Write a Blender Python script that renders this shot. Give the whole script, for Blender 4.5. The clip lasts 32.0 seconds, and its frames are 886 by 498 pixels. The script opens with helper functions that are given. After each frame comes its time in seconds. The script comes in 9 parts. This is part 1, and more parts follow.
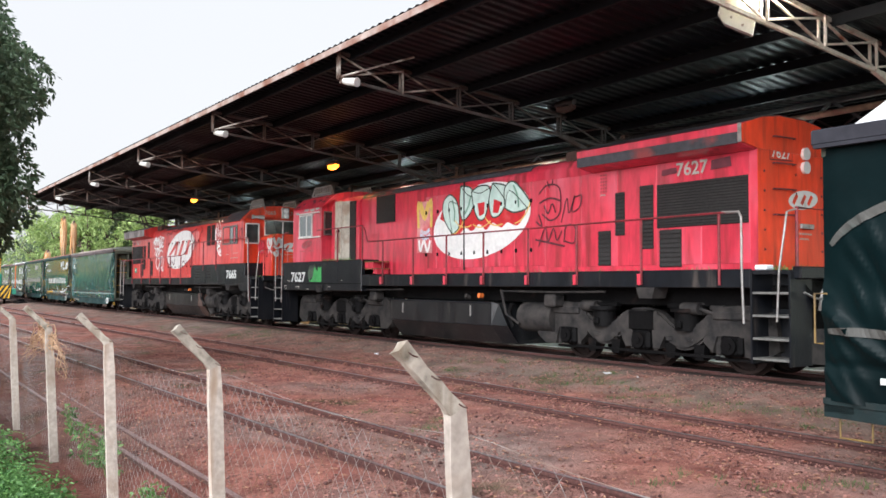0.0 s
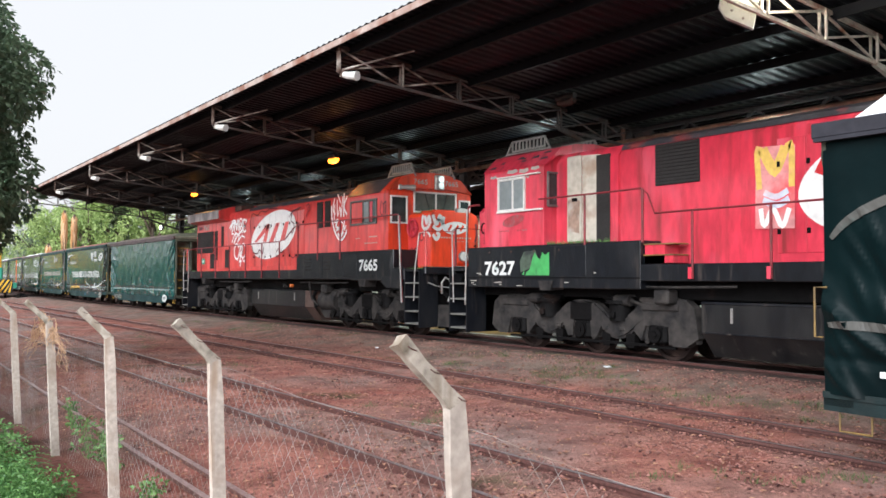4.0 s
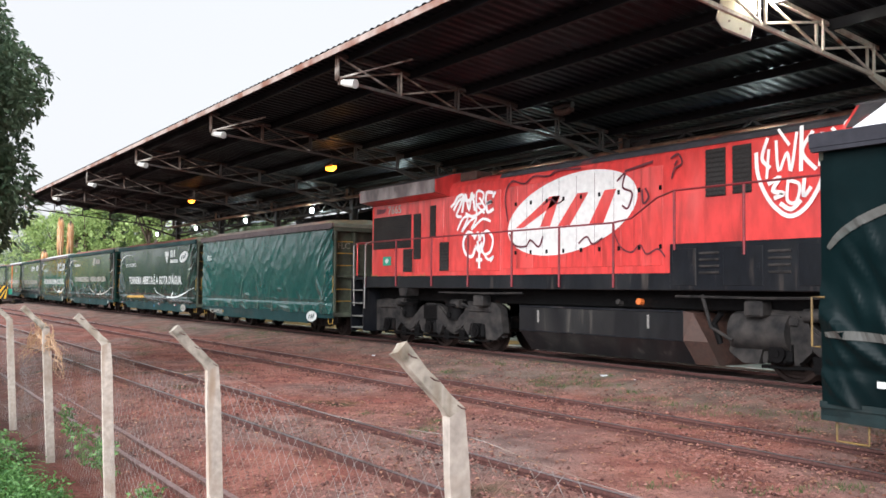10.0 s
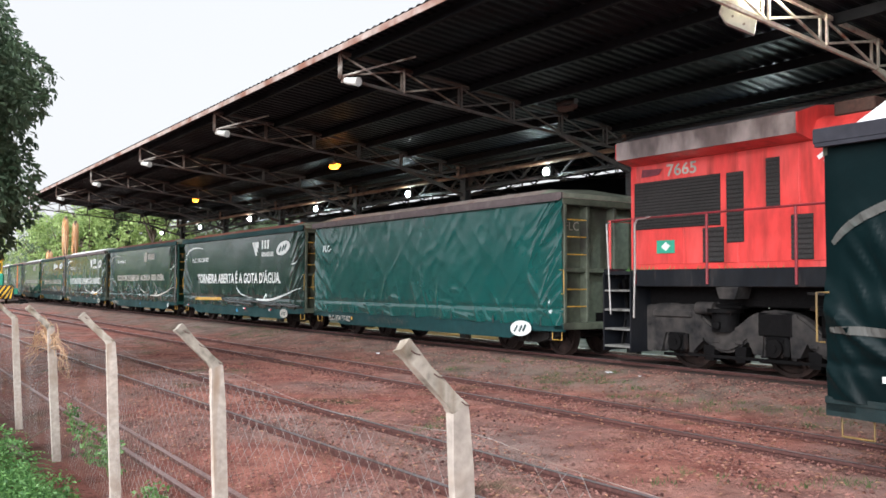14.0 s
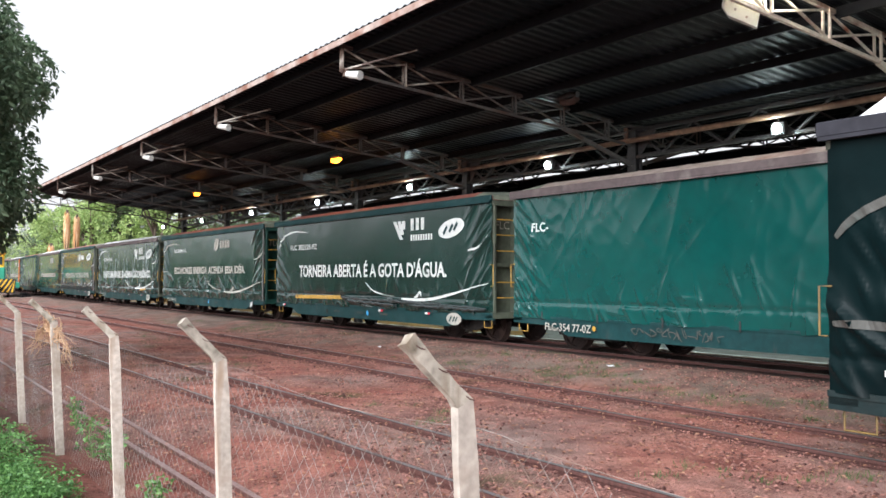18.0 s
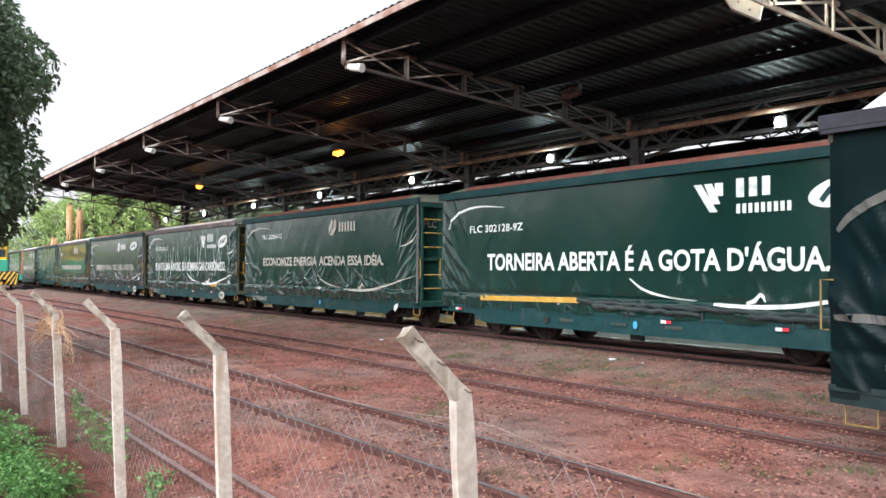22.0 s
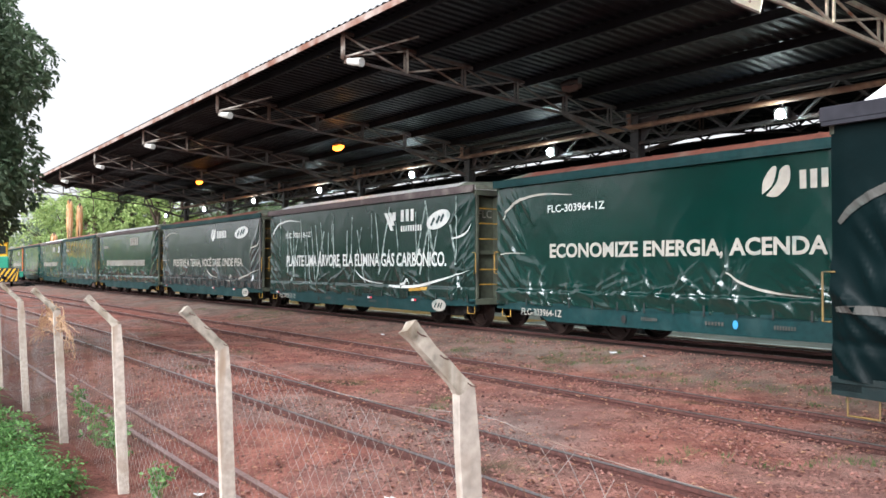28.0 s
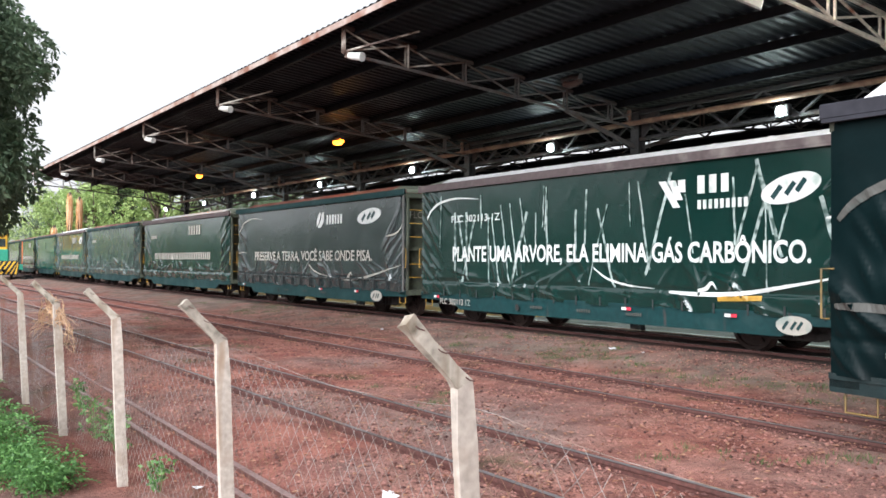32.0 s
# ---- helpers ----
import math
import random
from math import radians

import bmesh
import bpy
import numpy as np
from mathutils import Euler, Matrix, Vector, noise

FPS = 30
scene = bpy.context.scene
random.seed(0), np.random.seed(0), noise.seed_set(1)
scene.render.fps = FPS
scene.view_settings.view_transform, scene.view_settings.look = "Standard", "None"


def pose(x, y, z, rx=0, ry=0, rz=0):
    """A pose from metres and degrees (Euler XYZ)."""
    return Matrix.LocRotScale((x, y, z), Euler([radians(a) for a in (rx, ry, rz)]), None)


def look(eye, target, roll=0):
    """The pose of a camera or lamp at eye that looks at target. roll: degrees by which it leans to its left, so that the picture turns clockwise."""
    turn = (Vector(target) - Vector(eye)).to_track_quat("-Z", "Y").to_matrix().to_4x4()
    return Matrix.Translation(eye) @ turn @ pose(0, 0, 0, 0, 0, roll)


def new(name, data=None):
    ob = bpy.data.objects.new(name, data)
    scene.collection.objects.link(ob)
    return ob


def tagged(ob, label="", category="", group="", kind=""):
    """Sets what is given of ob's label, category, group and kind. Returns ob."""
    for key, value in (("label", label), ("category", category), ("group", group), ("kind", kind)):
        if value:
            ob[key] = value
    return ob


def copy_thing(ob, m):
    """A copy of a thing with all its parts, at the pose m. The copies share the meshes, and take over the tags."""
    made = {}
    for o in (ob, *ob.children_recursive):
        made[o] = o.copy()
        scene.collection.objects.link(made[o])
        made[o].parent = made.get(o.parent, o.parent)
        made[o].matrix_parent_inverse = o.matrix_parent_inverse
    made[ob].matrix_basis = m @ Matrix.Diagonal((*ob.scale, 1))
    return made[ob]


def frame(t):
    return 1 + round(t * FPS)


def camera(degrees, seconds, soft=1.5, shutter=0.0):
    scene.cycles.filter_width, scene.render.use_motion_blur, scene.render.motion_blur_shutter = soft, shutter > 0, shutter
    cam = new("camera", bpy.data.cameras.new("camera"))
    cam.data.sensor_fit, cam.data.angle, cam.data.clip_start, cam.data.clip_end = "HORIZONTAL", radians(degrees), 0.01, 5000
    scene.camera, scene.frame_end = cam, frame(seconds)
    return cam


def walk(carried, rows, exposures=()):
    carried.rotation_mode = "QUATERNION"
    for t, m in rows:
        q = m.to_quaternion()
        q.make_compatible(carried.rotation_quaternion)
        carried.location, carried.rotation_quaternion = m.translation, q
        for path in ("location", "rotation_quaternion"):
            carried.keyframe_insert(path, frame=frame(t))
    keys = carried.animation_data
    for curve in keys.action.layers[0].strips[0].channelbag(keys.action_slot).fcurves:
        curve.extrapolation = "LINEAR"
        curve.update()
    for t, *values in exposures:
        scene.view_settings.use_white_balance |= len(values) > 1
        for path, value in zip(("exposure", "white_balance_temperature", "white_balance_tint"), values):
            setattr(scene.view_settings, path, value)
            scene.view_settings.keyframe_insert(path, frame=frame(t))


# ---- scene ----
cam = camera(54.57, 32.0, soft=1.6)

PATH = [
    (0.0, (0.002, 0.005, 1.653), (-8.220, 5.683, 2.079), 0.28),
    (0.5, (0.002, 0.003, 1.654), (-8.221, 5.679, 2.070), 0.27),
    (1.0, (-0.001, -0.001, 1.653), (-8.222, 5.678, 2.052), 0.37),
    (1.5, (-0.000, -0.003, 1.653), (-8.237, 5.654, 2.040), 0.38),
    (2.0, (0.001, -0.004, 1.654), (-8.242, 5.645, 2.033), 0.45),
    (2.5, (0.007, 0.002, 1.654), (-8.241, 5.644, 2.025), 0.40),
    (3.0, (0.006, 0.005, 1.654), (-8.240, 5.651, 2.021), 0.37),
    (3.5, (0.009, 0.007, 1.653), (-8.233, 5.659, 2.006), 0.20),
    (5.5, (0.001, 0.000, 1.654), (-8.156, 5.774, 2.017), 0.85),
    (6.0, (0.002, -0.004, 1.651), (-8.146, 5.781, 2.031), 0.87),
    (6.5, (-0.001, -0.006, 1.650), (-8.146, 5.783, 2.039), 0.79),
    (7.0, (0.002, -0.004, 1.650), (-8.161, 5.759, 2.043), 0.71),
    (7.5, (0.003, -0.000, 1.649), (-8.160, 5.762, 2.044), 0.55),
    (8.0, (0.007, 0.000, 1.651), (-8.159, 5.757, 2.068), 0.50),
    (8.5, (0.007, 0.004, 1.650), (-8.168, 5.748, 2.071), 0.43),
    (9.0, (0.008, 0.002, 1.651), (-8.170, 5.741, 2.077), 0.44),
    (9.5, (0.008, -0.003, 1.651), (-8.181, 5.718, 2.091), 0.53),
    (10.0, (0.004, -0.006, 1.651), (-8.198, 5.697, 2.101), 0.52),
    (10.5, (0.004, -0.007, 1.651), (-8.203, 5.688, 2.105), 0.55),
    (11.0, (0.005, 0.001, 1.652), (-8.214, 5.678, 2.107), 0.39),
    (11.5, (0.006, 0.003, 1.649), (-8.215, 5.679, 2.096), 0.29),
    (12.0, (0.005, 0.006, 1.648), (-8.224, 5.672, 2.071), 0.36),
    (12.5, (0.005, 0.009, 1.649), (-8.227, 5.673, 2.039), 0.29),
    (13.0, (0.005, 0.009, 1.648), (-8.226, 5.676, 2.030), 0.09),
    (13.5, (0.006, 0.006, 1.649), (-8.225, 5.672, 2.040), 0.19),
    (14.0, (0.005, -0.001, 1.648), (-8.226, 5.663, 2.070), 0.22),
    (14.5, (0.001, -0.006, 1.649), (-8.225, 5.666, 2.067), 0.51),
    (16.5, (-0.004, -0.010, 1.651), (-8.243, 5.650, 1.958), 0.49),
    (17.0, (-0.003, -0.011, 1.652), (-8.242, 5.646, 1.992), 0.43),
    (17.5, (-0.002, -0.014, 1.651), (-8.244, 5.638, 1.999), 0.28),
    (18.0, (-0.000, -0.012, 1.652), (-8.241, 5.643, 1.998), 0.20),
    (18.5, (-0.003, -0.006, 1.651), (-8.252, 5.638, 1.991), 0.36),
    (19.0, (-0.002, -0.004, 1.650), (-8.252, 5.637, 1.983), 0.49),
    (19.5, (-0.003, -0.008, 1.652), (-8.255, 5.630, 1.980), 0.48),
    (20.0, (-0.006, -0.012, 1.651), (-8.260, 5.623, 1.973), 0.55),
    (20.5, (-0.008, -0.013, 1.652), (-8.281, 5.596, 1.968), 0.44),
    (21.0, (-0.003, -0.010, 1.650), (-8.281, 5.591, 1.958), 0.45),
    (21.5, (0.002, 0.001, 1.649), (-8.271, 5.611, 1.927), 0.31),
    (22.0, (0.001, 0.004, 1.651), (-8.258, 5.635, 1.917), 0.30),
    (22.5, (-0.002, 0.006, 1.647), (-8.262, 5.636, 1.911), 0.19),
    (23.0, (-0.004, 0.004, 1.649), (-8.254, 5.649, 1.900), 0.17),
    (23.5, (-0.005, 0.004, 1.651), (-8.264, 5.636, 1.896), 0.27),
    (24.0, (-0.004, 0.001, 1.649), (-8.261, 5.636, 1.912), 0.16),
    (24.5, (-0.006, 0.001, 1.648), (-8.260, 5.639, 1.911), 0.08),
    (25.0, (-0.007, 0.003, 1.648), (-8.261, 5.643, 1.905), 0.05),
    (25.5, (-0.002, 0.009, 1.649), (-8.258, 5.645, 1.893), -0.08),
    (27.5, (-0.005, 0.003, 1.649), (-8.263, 5.638, 1.861), -0.06),
    (28.0, (-0.009, 0.002, 1.649), (-8.271, 5.632, 1.850), -0.02),
    (28.5, (-0.005, 0.003, 1.648), (-8.274, 5.623, 1.842), -0.06),
    (29.0, (-0.003, 0.006, 1.646), (-8.273, 5.625, 1.829), -0.16),
    (29.5, (-0.005, 0.006, 1.646), (-8.273, 5.628, 1.817), -0.06),
    (30.0, (-0.002, 0.010, 1.645), (-8.274, 5.627, 1.794), -0.23),
    (30.5, (-0.006, 0.008, 1.646), (-8.272, 5.634, 1.772), 0.03),
    (31.0, (-0.007, 0.008, 1.646), (-8.273, 5.634, 1.758), 0.09),
    (31.5, (-0.005, 0.006, 1.647), (-8.270, 5.634, 1.769), 0.12),
    (32.0, (-0.002, 0.001, 1.646), (-8.263, 5.633, 1.792), 0.29),
]
walk(cam, [(t, look(e, g, r)) for t, e, g, r in PATH], [(0.0, 2.19, 6300, 10), (14.0, 2.21, 6300, 10), (17.0, 2.36, 6300, 10), (32.0, 2.36, 6300, 10)])

# ---- world, sun, exposure ----
scene.view_settings.exposure = 2.24
world = bpy.data.worlds.new("overcast_sky")
scene.world = world
world.use_nodes = True
wn = world.node_tree
sky = wn.nodes.new("ShaderNodeTexSky")
sky.sky_type = "NISHITA"
sky.sun_disc = False
sky.sun_elevation = radians(23)
sky.sun_rotation = radians(152)
sky.air_density = 1.0
sky.dust_density = 6.0
# a closed cloud deck in front of the clear sky
cloud = wn.nodes.new("ShaderNodeTexNoise")
cloud.inputs["Scale"].default_value = 1.6
cloud.inputs["Detail"].default_value = 4.0
deck = wn.nodes.new("ShaderNodeMix")
deck.data_type = "RGBA"
deck.inputs["A"].default_value = (4.05, 4.07, 4.12, 1)
deck.inputs["B"].default_value = (4.30, 4.31, 4.34, 1)
wn.links.new(cloud.outputs["Fac"], deck.inputs["Factor"])
cover = wn.nodes.new("ShaderNodeMix")
cover.data_type = "RGBA"
cover.inputs["Factor"].default_value = 0.93
wn.links.new(sky.outputs[0], cover.inputs["A"])
wn.links.new(deck.outputs["Result"], cover.inputs["B"])
wn.nodes["Background"].inputs["Strength"].default_value = 0.0515
wn.links.new(cover.outputs["Result"], wn.nodes["Background"].inputs["Color"])
sun_data = bpy.data.lights.new("sun", "SUN")
sun_data.energy = 1.5
sun_data.angle = radians(50)
sun_data.color = (0.945, 0.97, 1.0)
sun = new("sun", sun_data)
sun.matrix_world = look((0, 0, 0), (-0.42, 0.80, -0.39))

# ---- materials ----
def material(name, color, rough=0.6, metal=0.0, grain=(12.0, 0.15), stain=None, bump=(60.0, 0.15), stretch=(1, 1, 1), coat=0.0, spread=0.0, spec=0.5, rough_var=0.12, streak=None):
    """A surface with fine grain, broad stains, uneven gloss and relief.
    stain: (colour, scale, how much of the surface, softness)."""
    m = bpy.data.materials.new(name)
    m.use_nodes = True
    nt = m.node_tree
    N, L = nt.nodes, nt.links
    b = N["Principled BSDF"]
    tc = N.new("ShaderNodeTexCoord")
    mp = N.new("ShaderNodeMapping")
    mp.inputs["Scale"].default_value = stretch
    oi = N.new("ShaderNodeObjectInfo")
    sh = N.new("ShaderNodeVectorMath")
    sh.operation = "MULTIPLY_ADD"
    sh.inputs[1].default_value = (17.0, 9.0, 5.0)
    L.new(oi.outputs["Random"], sh.inputs[0])
    L.new(tc.outputs["Object"], sh.inputs[2])
    L.new(sh.outputs[0], mp.inputs["Vector"])

    def noise_tex(scale, detail=5.0, vec=mp):
        t = N.new("ShaderNodeTexNoise")
        t.inputs["Scale"].default_value = scale
        t.inputs["Detail"].default_value = detail
        L.new(vec.outputs[0], t.inputs["Vector"])
        return t

    def mix(kind, fac, a, c):
        x = N.new("ShaderNodeMix")
        x.data_type, x.blend_type = "RGBA", kind
        if isinstance(fac, float):
            x.inputs["Factor"].default_value = fac
        else:
            L.new(fac, x.inputs["Factor"])
        for sock, val in ((x.inputs["A"], a), (x.inputs["B"], c)):
            if isinstance(val, tuple):
                sock.default_value = (*val, 1)
            else:
                L.new(val, sock)
        return x.outputs["Result"]

    def ramp(src, lo, hi):
        r = N.new("ShaderNodeMapRange")
        r.inputs["From Min"].default_value, r.inputs["From Max"].default_value = lo, hi
        L.new(src, r.inputs["Value"])
        return r.outputs["Result"]

    g = noise_tex(grain[0], 8.0)
    dark = tuple(c * (1 - grain[1]) for c in color)
    lite = tuple(min(1.0, c * (1 + grain[1])) for c in color)
    col = mix("MIX", ramp(g.outputs["Fac"], 0.3, 0.7), dark, lite)
    broad = noise_tex(0.9, 4.0)
    col = mix("MULTIPLY", ramp(broad.outputs["Fac"], 0.35, 0.75), col, tuple([1 - 0.8 * grain[1]] * 3))
    if stain:
        s = noise_tex(stain[1], 6.0)
        soft = stain[3] if len(stain) > 3 else 0.06
        col = mix("MIX", ramp(s.outputs["Fac"], 1 - stain[2] - soft, 1 - stain[2] + soft), col, stain[0])
    if streak:
        sm = N.new("ShaderNodeMapping")
        sm.inputs["Scale"].default_value = (4.0, 4.0, 0.5)
        L.new(sh.outputs[0], sm.inputs["Vector"])
        s = noise_tex(streak[1], 5.0, sm)
        col = mix("MIX", ramp(s.outputs["Fac"], 1 - streak[2] - 0.10, 1 - streak[2] + 0.10), col, streak[0])
    if spread:
        v = ramp(oi.outputs["Random"], 0, 1)
        hv = N.new("ShaderNodeHueSaturation")
        mv = N.new("ShaderNodeMath")
        mv.operation = "MULTIPLY_ADD"
        L.new(v, mv.inputs[0])
        mv.inputs[1].default_value, mv.inputs[2].default_value = 2 * spread, 1 - spread
        L.new(mv.outputs[0], hv.inputs["Value"])
        L.new(col, hv.inputs["Color"])
        col = hv.outputs[0]
    L.new(col, b.inputs["Base Color"])
    rr = ramp(broad.outputs["Fac"], 0.3, 0.7)
    ra = N.new("ShaderNodeMath")
    ra.operation = "MULTIPLY_ADD"
    L.new(rr, ra.inputs[0])
    ra.inputs[1].default_value, ra.inputs[2].default_value = 2 * rough_var, max(0.02, rough - rough_var)
    L.new(ra.outputs[0], b.inputs["Roughness"])
    b.inputs["Metallic"].default_value = metal
    b.inputs["Specular IOR Level"].default_value = spec
    if coat:
        b.inputs["Coat Weight"].default_value = coat
        b.inputs["Coat Roughness"].default_value = 0.15
    if bump:
        t = noise_tex(bump[0], 6.0)
        bp = N.new("ShaderNodeBump")
        bp.inputs["Strength"].default_value = bump[1]
        bp.inputs["Distance"].default_value = 0.02
        L.new(t.outputs["Fac"], bp.inputs["Height"])
        L.new(bp.outputs[0], b.inputs["Normal"])
    return m


def glow(name, color, strength):
    m = bpy.data.materials.new(name)
    m.use_nodes = True
    b = m.node_tree.nodes["Principled BSDF"]
    b.inputs["Base Color"].default_value = (*color, 1)
    b.inputs["Emission Color"].default_value = (*color, 1)
    b.inputs["Emission Strength"].default_value = strength
    return m


def ground_material():
    """Red earth with ballast stones, grey gravel drifts and dark damp patches."""
    m = bpy.data.materials.new("red_earth_ballast")
    m.use_nodes = True
    nt = m.node_tree
    N, L = nt.nodes, nt.links
    b = N["Principled BSDF"]
    tc = N.new("ShaderNodeTexCoord")

    def tex(kind, scale, detail=6.0):
        t = N.new(kind)
        t.inputs["Scale"].default_value = scale
        if "Detail" in t.inputs:
            t.inputs["Detail"].default_value = detail
        L.new(tc.outputs["Object"], t.inputs["Vector"])
        return t

    def ramp(src, lo, hi):
        r = N.new("ShaderNodeMapRange")
        r.inputs["From Min"].default_value, r.inputs["From Max"].default_value = lo, hi
        L.new(src, r.inputs["Value"])
        return r.outputs["Result"]

    def mix(kind, fac, a, c):
        x = N.new("ShaderNodeMix")
        x.data_type, x.blend_type = "RGBA", kind
        if isinstance(fac, float):
            x.inputs["Factor"].default_value = fac
        else:
            L.new(fac, x.inputs["Factor"])
        for sock, val in ((x.inputs["A"], a), (x.inputs["B"], c)):
            if isinstance(val, tuple):
                sock.default_value = (*val, 1)
            else:
                L.new(val, sock)
        return x.outputs["Result"]

    vor = tex("ShaderNodeTexVoronoi", 24.0)
    vor2 = tex("ShaderNodeTexVoronoi", 58.0)
    sep = N.new("ShaderNodeSeparateColor")
    L.new(vor.outputs["Color"], sep.inputs[0])
    sep2 = N.new("ShaderNodeSeparateColor")
    L.new(vor2.outputs["Color"], sep2.inputs[0])
    soil = mix("MIX", ramp(tex("ShaderNodeTexNoise", 7.0, 10.0).outputs["Fac"], 0.36, 0.64), (0.120, 0.031, 0.024), (0.32, 0.092, 0.070))
    stone = mix("MIX", sep.outputs[0], (0.075, 0.026, 0.022), (0.44, 0.200, 0.155))
    small = mix("MIX", sep2.outputs[0], (0.055, 0.020, 0.017), (0.46, 0.190, 0.150))
    # stones lie in drifts, with bare trodden earth between them
    drift = ramp(tex("ShaderNodeTexNoise", 0.9, 5.0).outputs["Fac"], 0.40, 0.60)

    def in_drift(src, least):
        a = N.new("ShaderNodeMath")
        a.operation = "MULTIPLY_ADD"
        L.new(drift, a.inputs[0])
        a.inputs[1].default_value, a.inputs[2].default_value = 1 - least, least
        c = N.new("ShaderNodeMath")
        c.operation = "MULTIPLY"
        L.new(src, c.inputs[0])
        L.new(a.outputs[0], c.inputs[1])
        return c.outputs[0]
    col = mix("MIX", in_drift(ramp(sep2.outputs[1], 0.35, 0.6), 0.45), soil, small)
    col = mix("MIX", in_drift(ramp(sep.outputs[1], 0.45, 0.6), 0.15), col, stone)
    grey = tex("ShaderNodeTexNoise", 0.35, 5.0)
    col = mix("MIX", ramp(grey.outputs["Fac"], 0.44, 0.70), col, mix("MIX", sep2.outputs[2], (0.14, 0.095, 0.082), (0.33, 0.255, 0.228)))
    moss = tex("ShaderNodeTexNoise", 0.8, 6.0)
    col = mix("MIX", ramp(moss.outputs["Fac"], 0.62, 0.75), col, (0.085, 0.095, 0.035))
    damp = tex("ShaderNodeTexNoise", 1.6, 5.0)
    col = mix("MULTIPLY", ramp(damp.outputs["Fac"], 0.5, 0.8), col, (0.55, 0.5, 0.5))
    # darker strip along the fence towards its far end, with a ragged edge
    sx = N.new("ShaderNodeSeparateXYZ")
    L.new(tc.outputs["Object"], sx.inputs[0])
    edge = N.new("ShaderNodeMath")
    edge.operation = "MULTIPLY_ADD"
    L.new(damp.outputs["Fac"], edge.inputs[0])
    edge.inputs[1].default_value = 2.2
    L.new(sx.outputs["Y"], edge.inputs[2])
    far_x = ramp(sx.outputs["X"], -5.0, -9.0)
    both = N.new("ShaderNodeMath")
    both.operation = "MULTIPLY"
    L.new(ramp(edge.outputs[0], 4.6, 3.2), both.inputs[0])
    L.new(far_x, both.inputs[1])
    col = mix("MULTIPLY", both.outputs[0], col, (0.50, 0.42, 0.42))
    shoulder = N.new("ShaderNodeMath")
    shoulder.operation = "MULTIPLY"
    sh_y = N.new("ShaderNodeMath")
    sh_y.operation = "MULTIPLY_ADD"
    L.new(grey.outputs["Fac"], sh_y.inputs[0])
    sh_y.inputs[1].default_value = 2.6
    L.new(sx.outputs["Y"], sh_y.inputs[2])
    L.new(ramp(sh_y.outputs[0], 9.7, 10.9), shoulder.inputs[0])
    L.new(ramp(damp.outputs["Fac"], 0.25, 0.60), shoulder.inputs[1])
    col = mix("MIX", shoulder.outputs[0], col, mix("MIX", sep2.outputs[2], (0.055, 0.040, 0.034), (0.25, 0.185, 0.150)))
    mottle = tex("ShaderNodeTexNoise", 2.6, 9.0)
    col = mix("MULTIPLY", ramp(mottle.outputs["Fac"], 0.40, 0.68), col, (0.58, 0.54, 0.55))
    # shade under the passing train, put into the ballast colour along its track
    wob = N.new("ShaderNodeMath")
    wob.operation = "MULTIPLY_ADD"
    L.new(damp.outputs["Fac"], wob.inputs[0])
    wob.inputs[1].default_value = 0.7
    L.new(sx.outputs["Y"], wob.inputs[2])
    train_shade = N.new("ShaderNodeMath")
    train_shade.operation = "MULTIPLY"
    L.new(ramp(wob.outputs[0], 11.05, 11.8), train_shade.inputs[0])
    L.new(ramp(wob.outputs[0], 13.9, 13.5), train_shade.inputs[1])
    col = mix("MULTIPLY", train_shade.outputs[0], col, (0.24, 0.25, 0.27))
    leaf = tex("ShaderNodeTexVoronoi", 11.0)
    ls = N.new("ShaderNodeSeparateColor")
    L.new(leaf.outputs["Color"], ls.inputs[0])
    lf = N.new("ShaderNodeMath")
    lf.operation = "MULTIPLY"
    L.new(ramp(ls.outputs[0], 0.93, 0.95), lf.inputs[0])
    L.new(ramp(leaf.outputs["Distance"], 0.30, 0.22), lf.inputs[1])
    col = mix("MIX", lf.outputs[0], col, (0.42, 0.27, 0.19))
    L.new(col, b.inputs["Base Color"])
    b.inputs["Roughness"].default_value = 0.85
    b.inputs["Specular IOR Level"].default_value = 0.2
    h = N.new("ShaderNodeMath")
    h.operation = "MULTIPLY_ADD"
    L.new(vor2.outputs["Distance"], h.inputs[0])
    h.inputs[1].default_value = 0.5
    L.new(vor.outputs["Distance"], h.inputs[2])
    bp = N.new("ShaderNodeBump")
    bp.invert = True
    bp.inputs["Strength"].default_value = 0.6
    bp.inputs["Distance"].default_value = 0.03
    L.new(h.outputs[0], bp.inputs["Height"])
    L.new(bp.outputs[0], b.inputs["Normal"])
    return m


def leaf_material(name, a, c):
    m = bpy.data.materials.new(name)
    m.use_nodes = True
    nt = m.node_tree
    N, L = nt.nodes, nt.links
    b = N["Principled BSDF"]
    geo = N.new("ShaderNodeNewGeometry")
    x = N.new("ShaderNodeMix")
    x.data_type = "RGBA"
    L.new(geo.outputs["Random Per Island"], x.inputs["Factor"])
    x.inputs["A"].default_value, x.inputs["B"].default_value = (*a, 1), (*c, 1)
    L.new(x.outputs["Result"], b.inputs["Base Color"])
    b.inputs["Roughness"].default_value = 0.5
    b.inputs["Subsurface Weight"].default_value = 0.0
    tr = N.new("ShaderNodeBsdfTranslucent")
    L.new(x.outputs["Result"], tr.inputs["Color"])
    ms = N.new("ShaderNodeMixShader")
    ms.inputs[0].default_value = 0.3
    L.new(b.outputs[0], ms.inputs[1])
    L.new(tr.outputs[0], ms.inputs[2])
    L.new(ms.outputs[0], N["Material Output"].inputs["Surface"])
    return m


